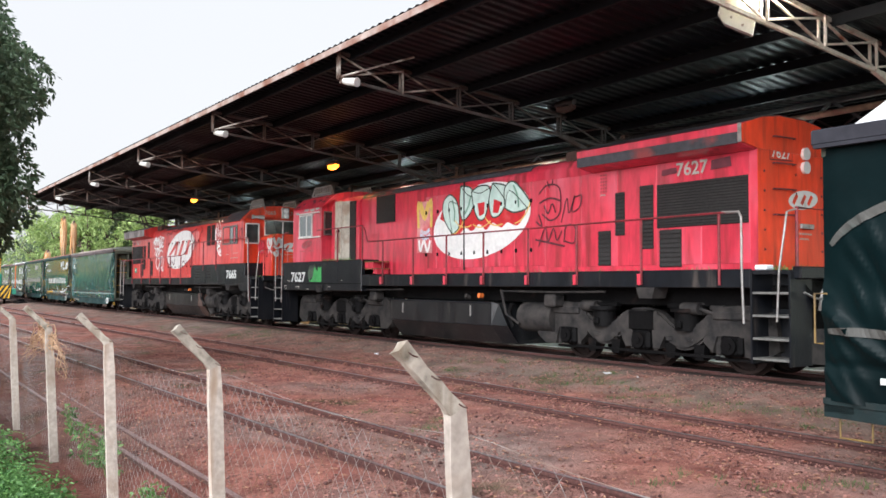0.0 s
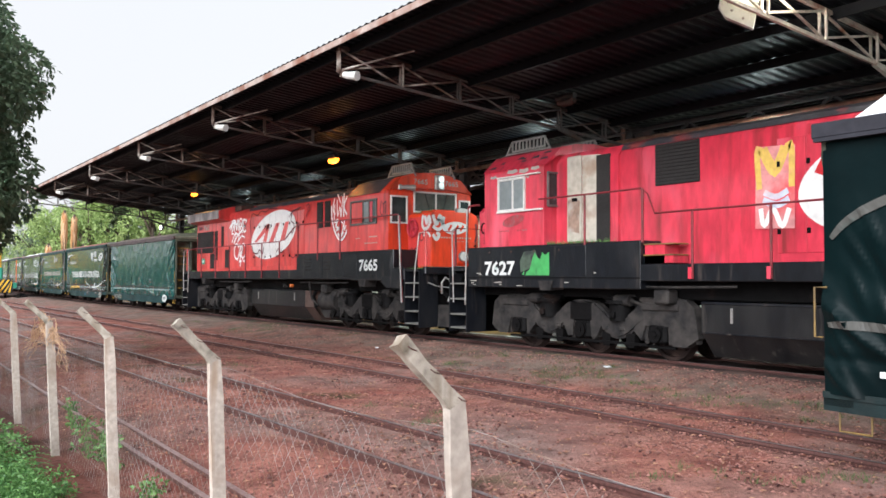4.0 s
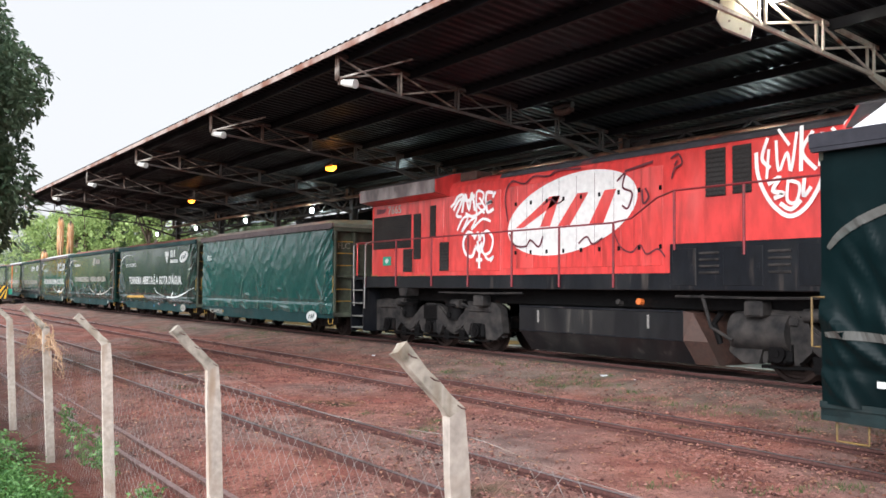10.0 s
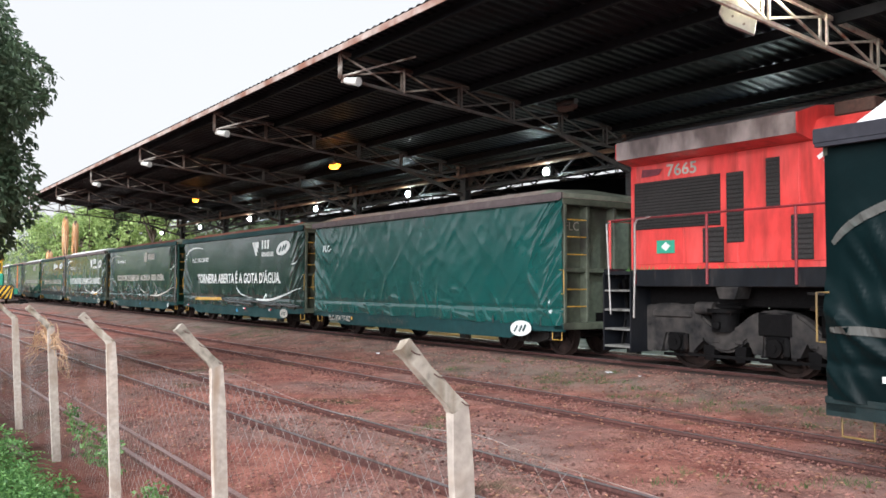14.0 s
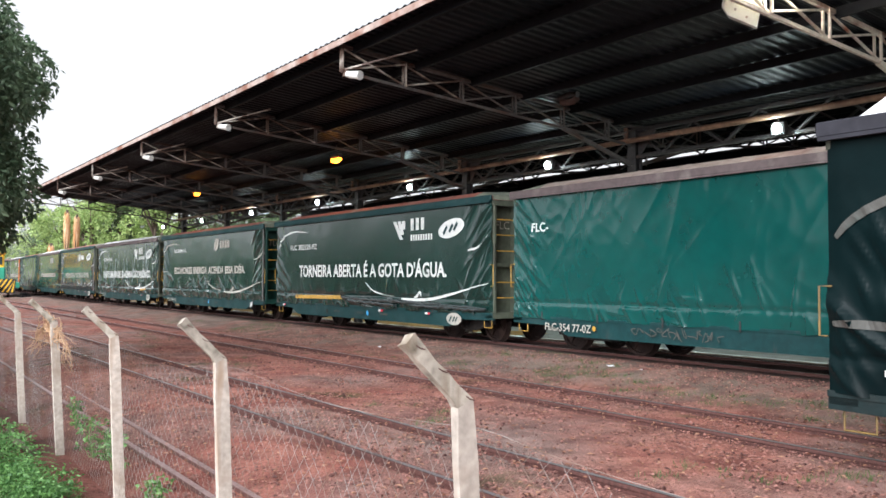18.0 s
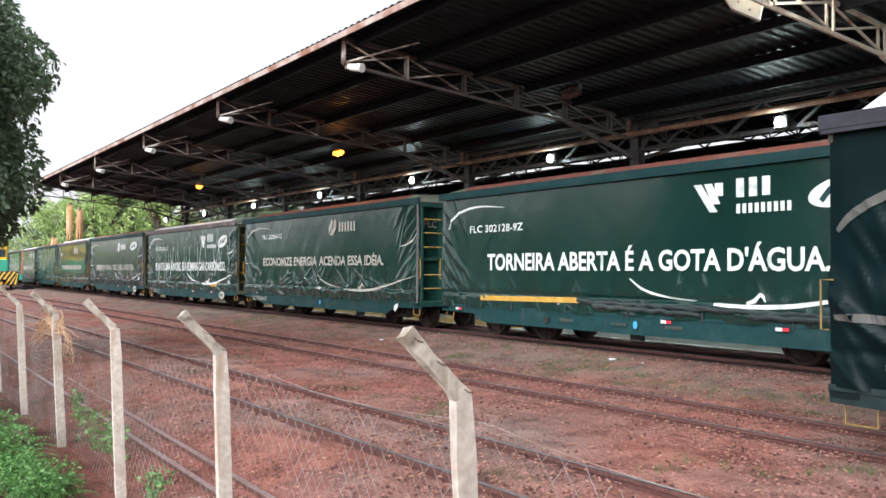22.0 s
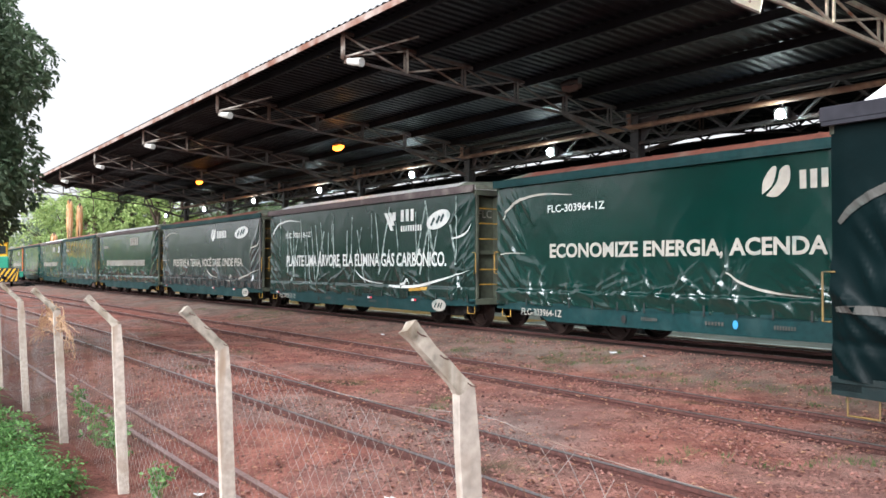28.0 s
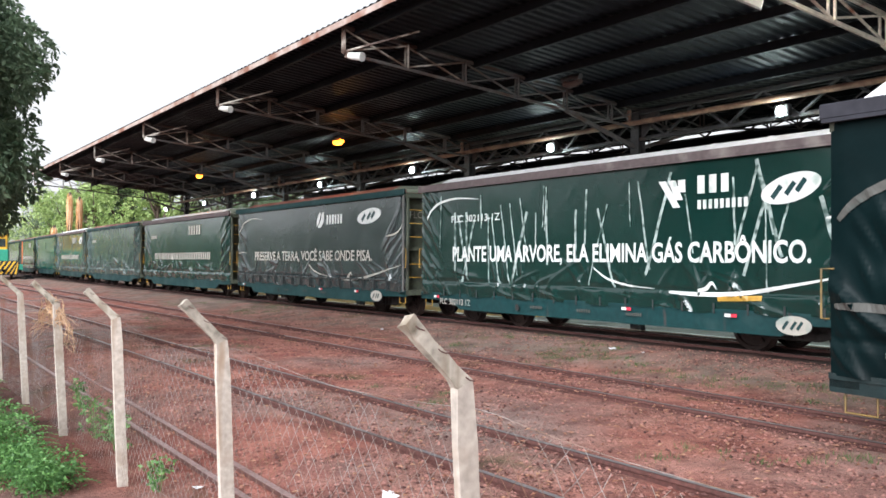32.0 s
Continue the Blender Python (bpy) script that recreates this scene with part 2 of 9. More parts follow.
EARTH = ground_material()
RAIL_RUST = material("rusty_rail", (0.110, 0.047, 0.041), 0.7, 0.3, (30, 0.35), bump=(90, 0.3))
RAIL_TOP = material("worn_rail_head", (0.27, 0.242, 0.248), 0.34, 0.4, (40, 0.25), ((0.13, 0.08, 0.07), 1.2, 0.38, 0.1), None)
SLEEPER = material("weathered_sleeper", (0.06, 0.038, 0.03), 0.9, 0, (25, 0.4), stretch=(1, 4, 1), bump=(50, 0.6))
CONCRETE = material("weathered_concrete", (0.44, 0.385, 0.335), 0.85, 0, (26, 0.2), ((0.30, 0.235, 0.185), 5.0, 0.36, 0.12), (220, 0.12), spread=0.1, spec=0.2, streak=((0.30, 0.22, 0.16), 2.5, 0.33))
CONCRETE_LICHEN = material("lichen_stained_concrete", (0.43, 0.385, 0.325), 0.88, 0, (26, 0.25), ((0.105, 0.098, 0.078), 13.0, 0.40, 0.09), (160, 0.3), spread=0.1, spec=0.2, streak=((0.22, 0.17, 0.12), 3.0, 0.36))
WIRE = material("galvanised_wire", (0.36, 0.335, 0.32), 0.5, 0.1, (30, 0.3), ((0.22, 0.12, 0.07), 2.0, 0.45, 0.1), None)
LOCO_RED = material("faded_red_paint", (0.58, 0.035, 0.064), 0.40, 0, (7, 0.2), ((0.64, 0.105, 0.15), 1.3, 0.36, 0.12), (35, 0.15), (1, 1, 0.35), spec=0.4, streak=((0.24, 0.026, 0.03), 1.3, 0.37), coat=0.45)
LOCO_ORANGE = material("sun_faded_red_paint", (0.60, 0.050, 0.046), 0.40, 0, (7, 0.2), ((0.67, 0.10, 0.09), 1.3, 0.36, 0.12), (35, 0.15), (1, 1, 0.35), spec=0.4, streak=((0.26, 0.028, 0.024), 1.3, 0.355), coat=0.45)
# locomotive red made oranger in its colour for the light on the front faces
LOCO_FRONT_LIT = material("lit_front_red_paint", (0.72, 0.055, 0.016), 0.42, 0, (7, 0.18), ((0.50, 0.06, 0.025), 1.5, 0.36, 0.12), (35, 0.12), (1, 1, 0.35), spec=0.4, streak=((0.25, 0.03, 0.018), 1.4, 0.36))
LOCO_BLACK = material("dusty_black_paint", (0.0060, 0.0070, 0.0098), 0.5, 0, (9, 0.3), ((0.018, 0.018, 0.020), 1.8, 0.34, 0.15), (40, 0.2), (1, 1, 0.4), spec=0.2, streak=((0.055, 0.045, 0.04), 1.6, 0.30), coat=0.45)
GRILLE = material("dark_grille", (0.026, 0.023, 0.022), 0.7, 0.2, (30, 0.4), bump=(120, 0.4))
ROOF_DARK = material("sooty_roof_paint", (0.05, 0.048, 0.055), 0.55, 0, (8, 0.3), ((0.22, 0.04, 0.04), 1.5, 0.36, 0.05))
BOGIE = material("dusty_cast_steel", (0.0125, 0.0118, 0.0125), 0.8, 0.0, (14, 0.45), ((0.052, 0.045, 0.041), 5.0, 0.44, 0.25), (45, 0.4), spec=0.2)
BOGIE_DARK = material("greasy_steel", (0.0040, 0.0036, 0.0038), 0.65, 0.0, (14, 0.4), ((0.026, 0.015, 0.012), 2.4, 0.28, 0.1), (45, 0.4), spec=0.10)
WHEEL = material("rusty_wheel", (0.020, 0.012, 0.0105), 0.6, 0.2, (20, 0.35), ((0.050, 0.031, 0.026), 3, 0.42, 0.1), (60, 0.3), spec=0.25)
WHITE = material("white_paint", (0.74, 0.72, 0.70), 0.5, 0, (9, 0.1), ((0.52, 0.48, 0.46), 2.6, 0.3, 0.08), None, coat=0.45)
TEXT_WHITE = material("white_lettering", (0.568, 0.576, 0.559), 0.5, 0, (9, 0.08), ((0.34, 0.40, 0.37), 4.5, 0.36, 0.07), None)
TEXT_GREY = material("grey_lettering", (0.075, 0.074, 0.068), 0.5, 0, (9, 0.12), ((0.04, 0.055, 0.05), 3.0, 0.36, 0.08), None, spec=0.15)
TEXT_DIM = material("faded_lettering", (0.36, 0.335, 0.295), 0.5, 0, (9, 0.12), ((0.18, 0.24, 0.22), 3.0, 0.36, 0.08), None)
GRAFFITI_DARK = material("dark_spray_paint", (0.11, 0.02, 0.03), 0.6, 0, (9, 0.3), None, None)
YELLOW = material("yellow_paint", (0.40, 0.225, 0.035), 0.5, 0, (14, 0.25), ((0.25, 0.12, 0.04), 3, 0.3, 0.1), None)
YELLOW_DULL = material("grimy_yellow_paint", (0.20, 0.125, 0.035), 0.6, 0, (14, 0.25), ((0.09, 0.06, 0.03), 3, 0.4, 0.1), None)
ORANGE = material("orange_paint", (0.65, 0.15, 0.03), 0.5, 0, (14, 0.2), None, None)
STEEL_PALE = material("pale_worn_steel", (0.33, 0.31, 0.295), 0.45, 0.5, (30, 0.25), ((0.18, 0.11, 0.08), 4, 0.32, 0.1), None)
RUST = material("rust", (0.060, 0.026, 0.018), 0.8, 0, (16, 0.35), ((0.05, 0.03, 0.024), 2.5, 0.45, 0.12), (50, 0.4))
WAGON_GREEN = material("wagon_green_paint", (0.006, 0.034, 0.036), 0.5, 0, (10, 0.2), ((0.022, 0.052, 0.053), 2.0, 0.33, 0.12), (40, 0.15), spec=0.3, streak=((0.09, 0.045, 0.04), 1.2, 0.24))
WAGON_END = material("dull_green_steel", (0.075, 0.085, 0.060), 0.65, 0, (10, 0.25), ((0.026, 0.024, 0.019), 1.6, 0.4, 0.1), (40, 0.25))
HIP_PAINT = material("pale_grey_green_paint", (0.20, 0.22, 0.17), 0.6, 0, (9, 0.2), ((0.11, 0.11, 0.085), 2.0, 0.36, 0.1), (40, 0.15))
WAGON_END_DARK = material("dark_green_end_steel", (0.008, 0.042, 0.033), 0.55, 0, (10, 0.25), ((0.02, 0.035, 0.028), 1.6, 0.35, 0.1), (40, 0.2), spec=0.3)
ROOF_RUST = material("rusty_wagon_roof", (0.24, 0.085, 0.062), 0.75, 0, (8, 0.25), ((0.30, 0.24, 0.20), 1.3, 0.35, 0.1), (30, 0.3))
ROOF_DUSTY = material("dusty_mauve_roof", (0.33, 0.27, 0.24), 0.75, 0, (8, 0.25), ((0.22, 0.12, 0.10), 1.3, 0.35, 0.1), (30, 0.3))
ROOF_WHITE = material("pale_wagon_roof", (0.72, 0.72, 0.73), 0.5, 0, (8, 0.12), ((0.4, 0.36, 0.34), 1.5, 0.3, 0.1), (30, 0.15))
ROOF_EDGE_PALE = material("dull_mauve_roof_edge", (0.095, 0.072, 0.073), 0.6, 0, (9, 0.2), ((0.19, 0.165, 0.155), 1.8, 0.36, 0.08), None)
ROOF_EDGE = material("dark_roof_edge", (0.030, 0.030, 0.037), 0.6, 0, (9, 0.2), ((0.055, 0.054, 0.06), 1.8, 0.28, 0.08), None, spec=0.12)
TARP_TEAL = material("glossy_teal_tarpaulin", (0.0010, 0.049, 0.044), 0.24, 0, (5, 0.12), ((0.0015, 0.058, 0.052), 1.2, 0.4, 0.2), (14, 0.05), rough_var=0.05, spec=0.45, coat=0.85)
TARP_DARK = material("dark_green_tarpaulin", (0.0014, 0.0190, 0.0155), 0.24, 0, (5, 0.14), ((0.0045, 0.026, 0.022), 1.1, 0.4, 0.2), (14, 0.06), rough_var=0.05, spec=0.45, coat=0.85)
TARP_MID = material("bottle_green_tarpaulin", (0.0004, 0.0210, 0.0165), 0.22, 0, (5, 0.14), ((0.0015, 0.026, 0.0210), 1.1, 0.4, 0.2), (14, 0.05), rough_var=0.05, spec=0.45, coat=1.0)
TARP_GREY = material("greyed_green_tarpaulin", (0.024, 0.048, 0.043), 0.26, 0, (5, 0.16), ((0.036, 0.060, 0.055), 1.1, 0.4, 0.2), (14, 0.15), rough_var=0.06, spec=0.5, coat=0.7)
TARP_ASH = material("ash_grey_tarpaulin", (0.022, 0.032, 0.033), 0.24, 0, (5, 0.16), ((0.034, 0.045, 0.045), 1.1, 0.4, 0.2), (14, 0.1), rough_var=0.06, spec=0.5, coat=0.8)
TARP_BLACK = material("black_green_tarpaulin", (0.0010, 0.0050, 0.0058), 0.36, 0, (5, 0.2), ((0.003, 0.0105, 0.0115), 1.1, 0.4, 0.2), (14, 0.12), rough_var=0.06, spec=0.10)
CREASE = material("bare_creases", (0.34, 0.40, 0.38), 0.45, 0, (14, 0.3), ((0.03, 0.06, 0.052), 7.0, 0.46, 0.06), None)
STRAP = material("black_strap", (0.02, 0.022, 0.022), 0.7, 0, (20, 0.2), None, None)
# near-black sheet colour that holds the shade under the roof
SHED_SHEET = material("shaded_roof_sheet", (0.0070, 0.0084, 0.0120), 0.42, 0.0, (4, 0.35), ((0.0100, 0.0110, 0.0135), 0.9, 0.4, 0.12), (30, 0.2), spec=0.07)
# darker copy of the shed steel, with the roof's shade in its colour
PURLIN_STEEL = material("shaded_purlin_steel", (0.0058, 0.0064, 0.0085), 0.7, 0.0, (12, 0.35), ((0.009, 0.0075, 0.008), 1.6, 0.33, 0.1), (40, 0.3), spec=0.15)
SHED_STEEL = material("dark_rusty_steelwork", (0.036, 0.033, 0.034), 0.6, 0.1, (12, 0.35), ((0.085, 0.046, 0.032), 1.6, 0.36, 0.1), (40, 0.3))
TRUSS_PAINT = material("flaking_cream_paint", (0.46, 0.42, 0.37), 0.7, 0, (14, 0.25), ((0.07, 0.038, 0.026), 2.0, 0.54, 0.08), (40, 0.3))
# truss cream darkened in its colour for the shade deep under the roof
TRUSS_SHADED = material("shaded_cream_paint", (0.075, 0.067, 0.064), 0.7, 0, (14, 0.3), ((0.055, 0.028, 0.02), 2.0, 0.46, 0.08), (40, 0.3))
# the same cream raised in its colour for the floodlight on the near truss
TRUSS_LAMPLIT = material("lamplit_cream_paint", (0.62, 0.56, 0.47), 0.6, 0, (14, 0.2), ((0.30, 0.12, 0.07), 2.6, 0.36, 0.08), (40, 0.2))
EDGE_PAINT = material("rusting_pale_gutter", (0.42, 0.33, 0.29), 0.7, 0, (10, 0.25), ((0.20, 0.085, 0.055), 1.4, 0.45, 0.1), (40, 0.3))
PIPE_RUST = material("rust_streaked_pipe", (0.22, 0.125, 0.08), 0.6, 0, (10, 0.3), ((0.09, 0.04, 0.025), 1.8, 0.42, 0.1), (40, 0.3))
PLATFORM_YELLOW = material("worn_yellow_floor_paint", (0.42, 0.215, 0.04), 0.8, 0, (6, 0.2), ((0.24, 0.16, 0.08), 1.1, 0.42, 0.12), (40, 0.2))
WALL = material("stained_pale_wall", (0.78, 0.75, 0.62), 0.85, 0, (6, 0.1), ((0.55, 0.52, 0.42), 0.8, 0.35, 0.15), (30, 0.15))
PAVING = material("grey_platform_floor", (0.26, 0.25, 0.235), 0.85, 0, (8, 0.2), ((0.15, 0.13, 0.12), 0.9, 0.35, 0.15), (40, 0.2))
FRAME_DARK = material("dull_grey_frame", (0.12, 0.115, 0.11), 0.5, 0.2, (12, 0.2), ((0.3, 0.27, 0.24), 4, 0.3, 0.1), None)
LAMP_SHADE = material("white_enamel_shade", (0.62, 0.62, 0.58), 0.4, 0, (10, 0.12), ((0.42, 0.36, 0.28), 4, 0.28, 0.1), None)
DARK_GLASS = material("dim_cab_glass", (0.035, 0.045, 0.045), 0.12, 0, (4, 0.3), ((0.09, 0.10, 0.095), 1.5, 0.3, 0.2), None)
LENS = material("headlight_lens", (0.80, 0.80, 0.78), 0.12, 0.3, (10, 0.1), None, None)
SODIUM = glow("sodium_lamp_light", (1.0, 0.22, 0.012), 2.4)
WARM = glow("warm_bulb_light", (1.0, 0.86, 0.55), 6.0)
COOL = glow("cool_lamp_light", (0.86, 1.0, 0.97), 15.0)
FRAME_WHITE = material("white_window_frame", (0.62, 0.60, 0.57), 0.5, 0, (12, 0.15), ((0.35, 0.25, 0.2), 4, 0.25, 0.1), None)
CREAM = material("cream_cab_lining", (0.46, 0.41, 0.34), 0.7, 0, (8, 0.18), ((0.28, 0.18, 0.12), 2.2, 0.33, 0.1), (30, 0.15))
PATCH_GREEN = material("green_paint_patch", (0.05, 0.30, 0.08), 0.6, 0, (9, 0.2), ((0.03, 0.05, 0.04), 4, 0.3, 0.1), None)
SHUNT_GREEN = material("shunter_green_paint", (0.03, 0.28, 0.18), 0.5, 0, (9, 0.15), None, None)
LEAF_DARK = leaf_material("dark_tree_leaf", (0.052, 0.100, 0.052), (0.150, 0.215, 0.125))
SPARE_RUST = material("reddish_spare_rail", (0.10, 0.045, 0.040), 0.6, 0.2, (25, 0.35), ((0.09, 0.04, 0.03), 1.5, 0.4, 0.1), None)
SPARE_TOP = material("rubbed_spare_rail_top", (0.30, 0.20, 0.19), 0.5, 0.2, (25, 0.3), ((0.14, 0.07, 0.06), 1.5, 0.35, 0.1), None)
LEAF_BRIGHT = leaf_material("bright_weed_leaf", (0.040, 0.125, 0.030), (0.17, 0.34, 0.10))
LEAF_FAR = leaf_material("far_tree_leaf", (0.17, 0.28, 0.075), (0.46, 0.57, 0.22))
BARK = material("tree_bark", (0.11, 0.08, 0.06), 0.9, 0, (14, 0.35), stretch=(1, 1, 0.3), bump=(30, 0.8))
GRASS = leaf_material("dull_grass_blade", (0.055, 0.085, 0.03), (0.12, 0.16, 0.06))
LEAF_MID = leaf_material("shaded_tree_leaf", (0.060, 0.10, 0.045), (0.17, 0.23, 0.11))
RAIL_RED = material("dull_red_handrail", (0.20, 0.016, 0.024), 0.5, 0, (20, 0.25), ((0.09, 0.02, 0.018), 3, 0.4, 0.1), None)
SILL_DARK = material("grimy_dark_green_sill", (0.006, 0.016, 0.017), 0.55, 0, (10, 0.25), ((0.03, 0.035, 0.033), 2.0, 0.3, 0.12), (40, 0.15), spec=0.3)
SHUNT_YELLOW = material("shunter_yellow_paint", (0.80, 0.46, 0.03), 0.5, 0, (9, 0.12), None, None)
DRY = leaf_material("dry_straw", (0.44, 0.26, 0.14), (0.62, 0.42, 0.27))
PALM_DRY = leaf_material("dry_orange_frond", (0.66, 0.33, 0.12), (0.85, 0.62, 0.40))
STONE_MIX = leaf_material("loose_ballast", (0.07, 0.026, 0.024), (0.46, 0.225, 0.185))
FALLEN = leaf_material("dry_fallen_leaf", (0.22, 0.075, 0.045), (0.58, 0.34, 0.22))
LITTER = material("pale_litter", (0.70, 0.70, 0.72), 0.6, 0, (20, 0.1), None, None)

# ---- mesh tools ----
class Geo:
    """Vertices and faces of one mesh, gathered piece by piece."""

    def __init__(self):
        self.v, self.f = [], []

    def add(self, verts, faces):
        n = len(self.v)
        self.v += [tuple(p) for p in verts]
        self.f += [tuple(i + n for i in f) for f in faces]
        return self

    def box(self, x0, x1, y0, y1, z0, z1, c=0.0):
        lo, hi = (x0, y0, z0), (x1, y1, z1)
        c = min(c, 0.45 * min(abs(hi[i] - lo[i]) for i in range(3)))
        if c <= 0:
            return self.add([(x, y, z) for x in (x0, x1) for y in (y0, y1) for z in (z0, z1)],
                            [(0, 1, 3, 2), (4, 6, 7, 5), (0, 4, 5, 1), (2, 3, 7, 6), (0, 2, 6, 4), (1, 5, 7, 3)])
        verts, at = [], {}
        for s in [(a, b, d) for a in (0, 1) for b in (0, 1) for d in (0, 1)]:
            for k in range(3):
                p = [(lo[i], hi[i])[s[i]] + (0 if i == k else (c if s[i] == 0 else -c)) for i in range(3)]
                at[s, k] = len(verts)
                verts.append(p)
        faces = []
        for k in range(3):
            a, b = (k + 1) % 3, (k + 2) % 3
            for s in (0, 1):
                q = []
                for i, j in ((0, 0), (1, 0), (1, 1), (0, 1)):
                    w = [0, 0, 0]
                    w[k], w[a], w[b] = s, i, j
                    q.append(at[tuple(w), k])
                faces.append(q if s else q[::-1])
            for i in (0, 1):
                for j in (0, 1):
                    w0, w1 = [0, 0, 0], [0, 0, 0]
                    w0[a], w0[b], w0[k] = i, j, 0
                    w1[a], w1[b], w1[k] = i, j, 1
                    faces.append([at[tuple(w0), a], at[tuple(w1), a], at[tuple(w1), b], at[tuple(w0), b]])
        for s in [(a, b, d) for a in (0, 1) for b in (0, 1) for d in (0, 1)]:
            faces.append([at[s, 0], at[s, 1], at[s, 2]])
        return self.add(verts, faces)

    def bar(self, p, q, w, h=None):
        """A square bar from p to q."""
        h = h or w
        p, q = Vector(p), Vector(q)
        d = (q - p).normalized()
        up = Vector((0, 0, 1)) if abs(d.z) < 0.95 else Vector((1, 0, 0))
        a = d.cross(up).normalized() * (w / 2)
        b = a.cross(d).normalized() * (h / 2)
        return self.add([e + s * a + r * b for e in (p, q) for s, r in ((-1, -1), (1, -1), (1, 1), (-1, 1))],
                        [(0, 1, 2, 3), (7, 6, 5, 4), (0, 4, 5, 1), (1, 5, 6, 2), (2, 6, 7, 3), (3, 7, 4, 0)])

    def tube(self, pts, r, n=8, r1=None, close=True):
        """A round bar along points."""
        pts = [Vector(p) for p in pts]
        rings, side = [], None
        for i, p in enumerate(pts):
            d = (pts[min(i + 1, len(pts) - 1)] - pts[max(i - 1, 0)]).normalized()
            if side is None:
                side = d.cross(Vector((0, 0, 1)) if abs(d.z) < 0.95 else Vector((1, 0, 0))).normalized()
            side = (side - d * side.dot(d)).normalized()
            up = d.cross(side)
            rr = r if r1 is None else r + (r1 - r) * i / (len(pts) - 1)
            rings.append([p + rr * (math.cos(2 * math.pi * k / n) * side + math.sin(2 * math.pi * k / n) * up) for k in range(n)])
        faces = []
        for i in range(len(pts) - 1):
            for k in range(n):
                faces.append((i * n + k, i * n + (k + 1) % n, (i + 1) * n + (k + 1) % n, (i + 1) * n + k))
        if close:
            faces += [tuple(range(n))[::-1], tuple(range((len(pts) - 1) * n, len(pts) * n))]
        return self.add([v for ring in rings for v in ring], faces)

    def disc(self, c, axis, r, depth, n=24):
        c, a = Vector(c), Vector(axis).normalized() * depth
        return self.tube([c, c + a], r, n)

    def prism(self, poly, axis, lo, hi):
        """A polygon drawn out along an axis: 'y' takes (x, z), 'x' takes (y, z), 'z' takes (x, y)."""
        def put(a, b, h):
            return {"y": (a, h, b), "x": (h, a, b), "z": (a, b, h)}[axis]
        n = len(poly)
        return self.add([put(a, b, lo) for a, b in poly] + [put(a, b, hi) for a, b in poly],
                        [tuple(range(n))[::-1], tuple(range(n, 2 * n))] + [(i, (i + 1) % n, n + (i + 1) % n, n + i) for i in range(n)])

    def stroke(self, pts, w, y, taper=False):
        """A flat painted line of width w on the plane of that y, facing -y; pts are (x, z)."""
        pts = [Vector((a, b)) for a, b in pts]
        left, right = [], []
        for i, p in enumerate(pts):
            d = pts[min(i + 1, len(pts) - 1)] - pts[max(i - 1, 0)]
            d = d.normalized() if d.length else Vector((1, 0))
            k = 0.12 + 0.88 * math.sin(math.pi * min(1.0, 0.16 + 0.84 * i / max(1, len(pts) - 1))) if taper else 1.0
            m = Vector((-d.y, d.x)) * (k * w / 2)
            left.append(p + m)
            right.append(p - m)
        n = len(pts)
        return self.add([(a.x, y, a.y) for a in left] + [(a.x, y, a.y) for a in right],
                        [(i, i + 1, n + i + 1, n + i) for i in range(n - 1)])

    def patch(self, poly, y):
        n = len(poly)
        return self.add([(a, y, b) for a, b in poly], [tuple(range(n))])


def smooth_line(pts, steps=6):
    """A rounded line through 2-D points."""
    out = []
    for i in range(len(pts) - 1):
        p0, p1, p2, p3 = (Vector(pts[max(0, min(len(pts) - 1, i + k))]) for k in (-1, 0, 1, 2))
        for j in range(steps):
            t = j / steps
            out.append(0.5 * (2 * p1 + (p2 - p0) * t + (2 * p0 - 5 * p1 + 4 * p2 - p3) * t * t + (3 * p1 - p0 - 3 * p2 + p3) * t ** 3))
    return [(p[0], p[1]) for p in out] + [tuple(pts[-1])]


def ring(cx, cz, a, b, turn=0.0, n=36, start=0.0, end=360.0):
    c, s = math.cos(radians(turn)), math.sin(radians(turn))
    out = []
    for i in range(n + (0 if end - start >= 360 else 1)):
        w = radians(start + (end - start) * i / n)
        x, z = a * math.cos(w), b * math.sin(w)
        out.append((cx + c * x - s * z, cz + s * x + c * z))
    return out


def mesh_of(name, geo, material, smooth=None, fix=True):
    me = bpy.data.meshes.new(name)
    me.from_pydata(geo.v, [], geo.f)
    if fix:
        bm = bmesh.new()
        bm.from_mesh(me)
        bmesh.ops.recalc_face_normals(bm, faces=bm.faces)
        bm.to_mesh(me)
        bm.free()
    me.materials.append(material)
    if smooth:
        me.polygons.foreach_set("use_smooth", [True] * len(me.polygons))
        me.set_sharp_from_angle(angle=radians(smooth))
    return me


def part(name, geo, material, parent=None, label="", smooth=None, fix=True):
    """One mesh object, from a Geo or a ready mesh, under a thing or a part."""
    me = geo if isinstance(geo, bpy.types.Mesh) else mesh_of(name, geo, material, smooth, fix)
    ob = new(name, me)
    if parent is not None:
        ob.parent = parent
    if label:
        tagged(ob, label)
    return ob


def thing(name, label, category, group="", kind="", m=None):
    ob = new(name)
    ob.empty_display_size = 0.2
    if m is not None:
        ob.matrix_basis = m
    return tagged(ob, label, category, group, kind)


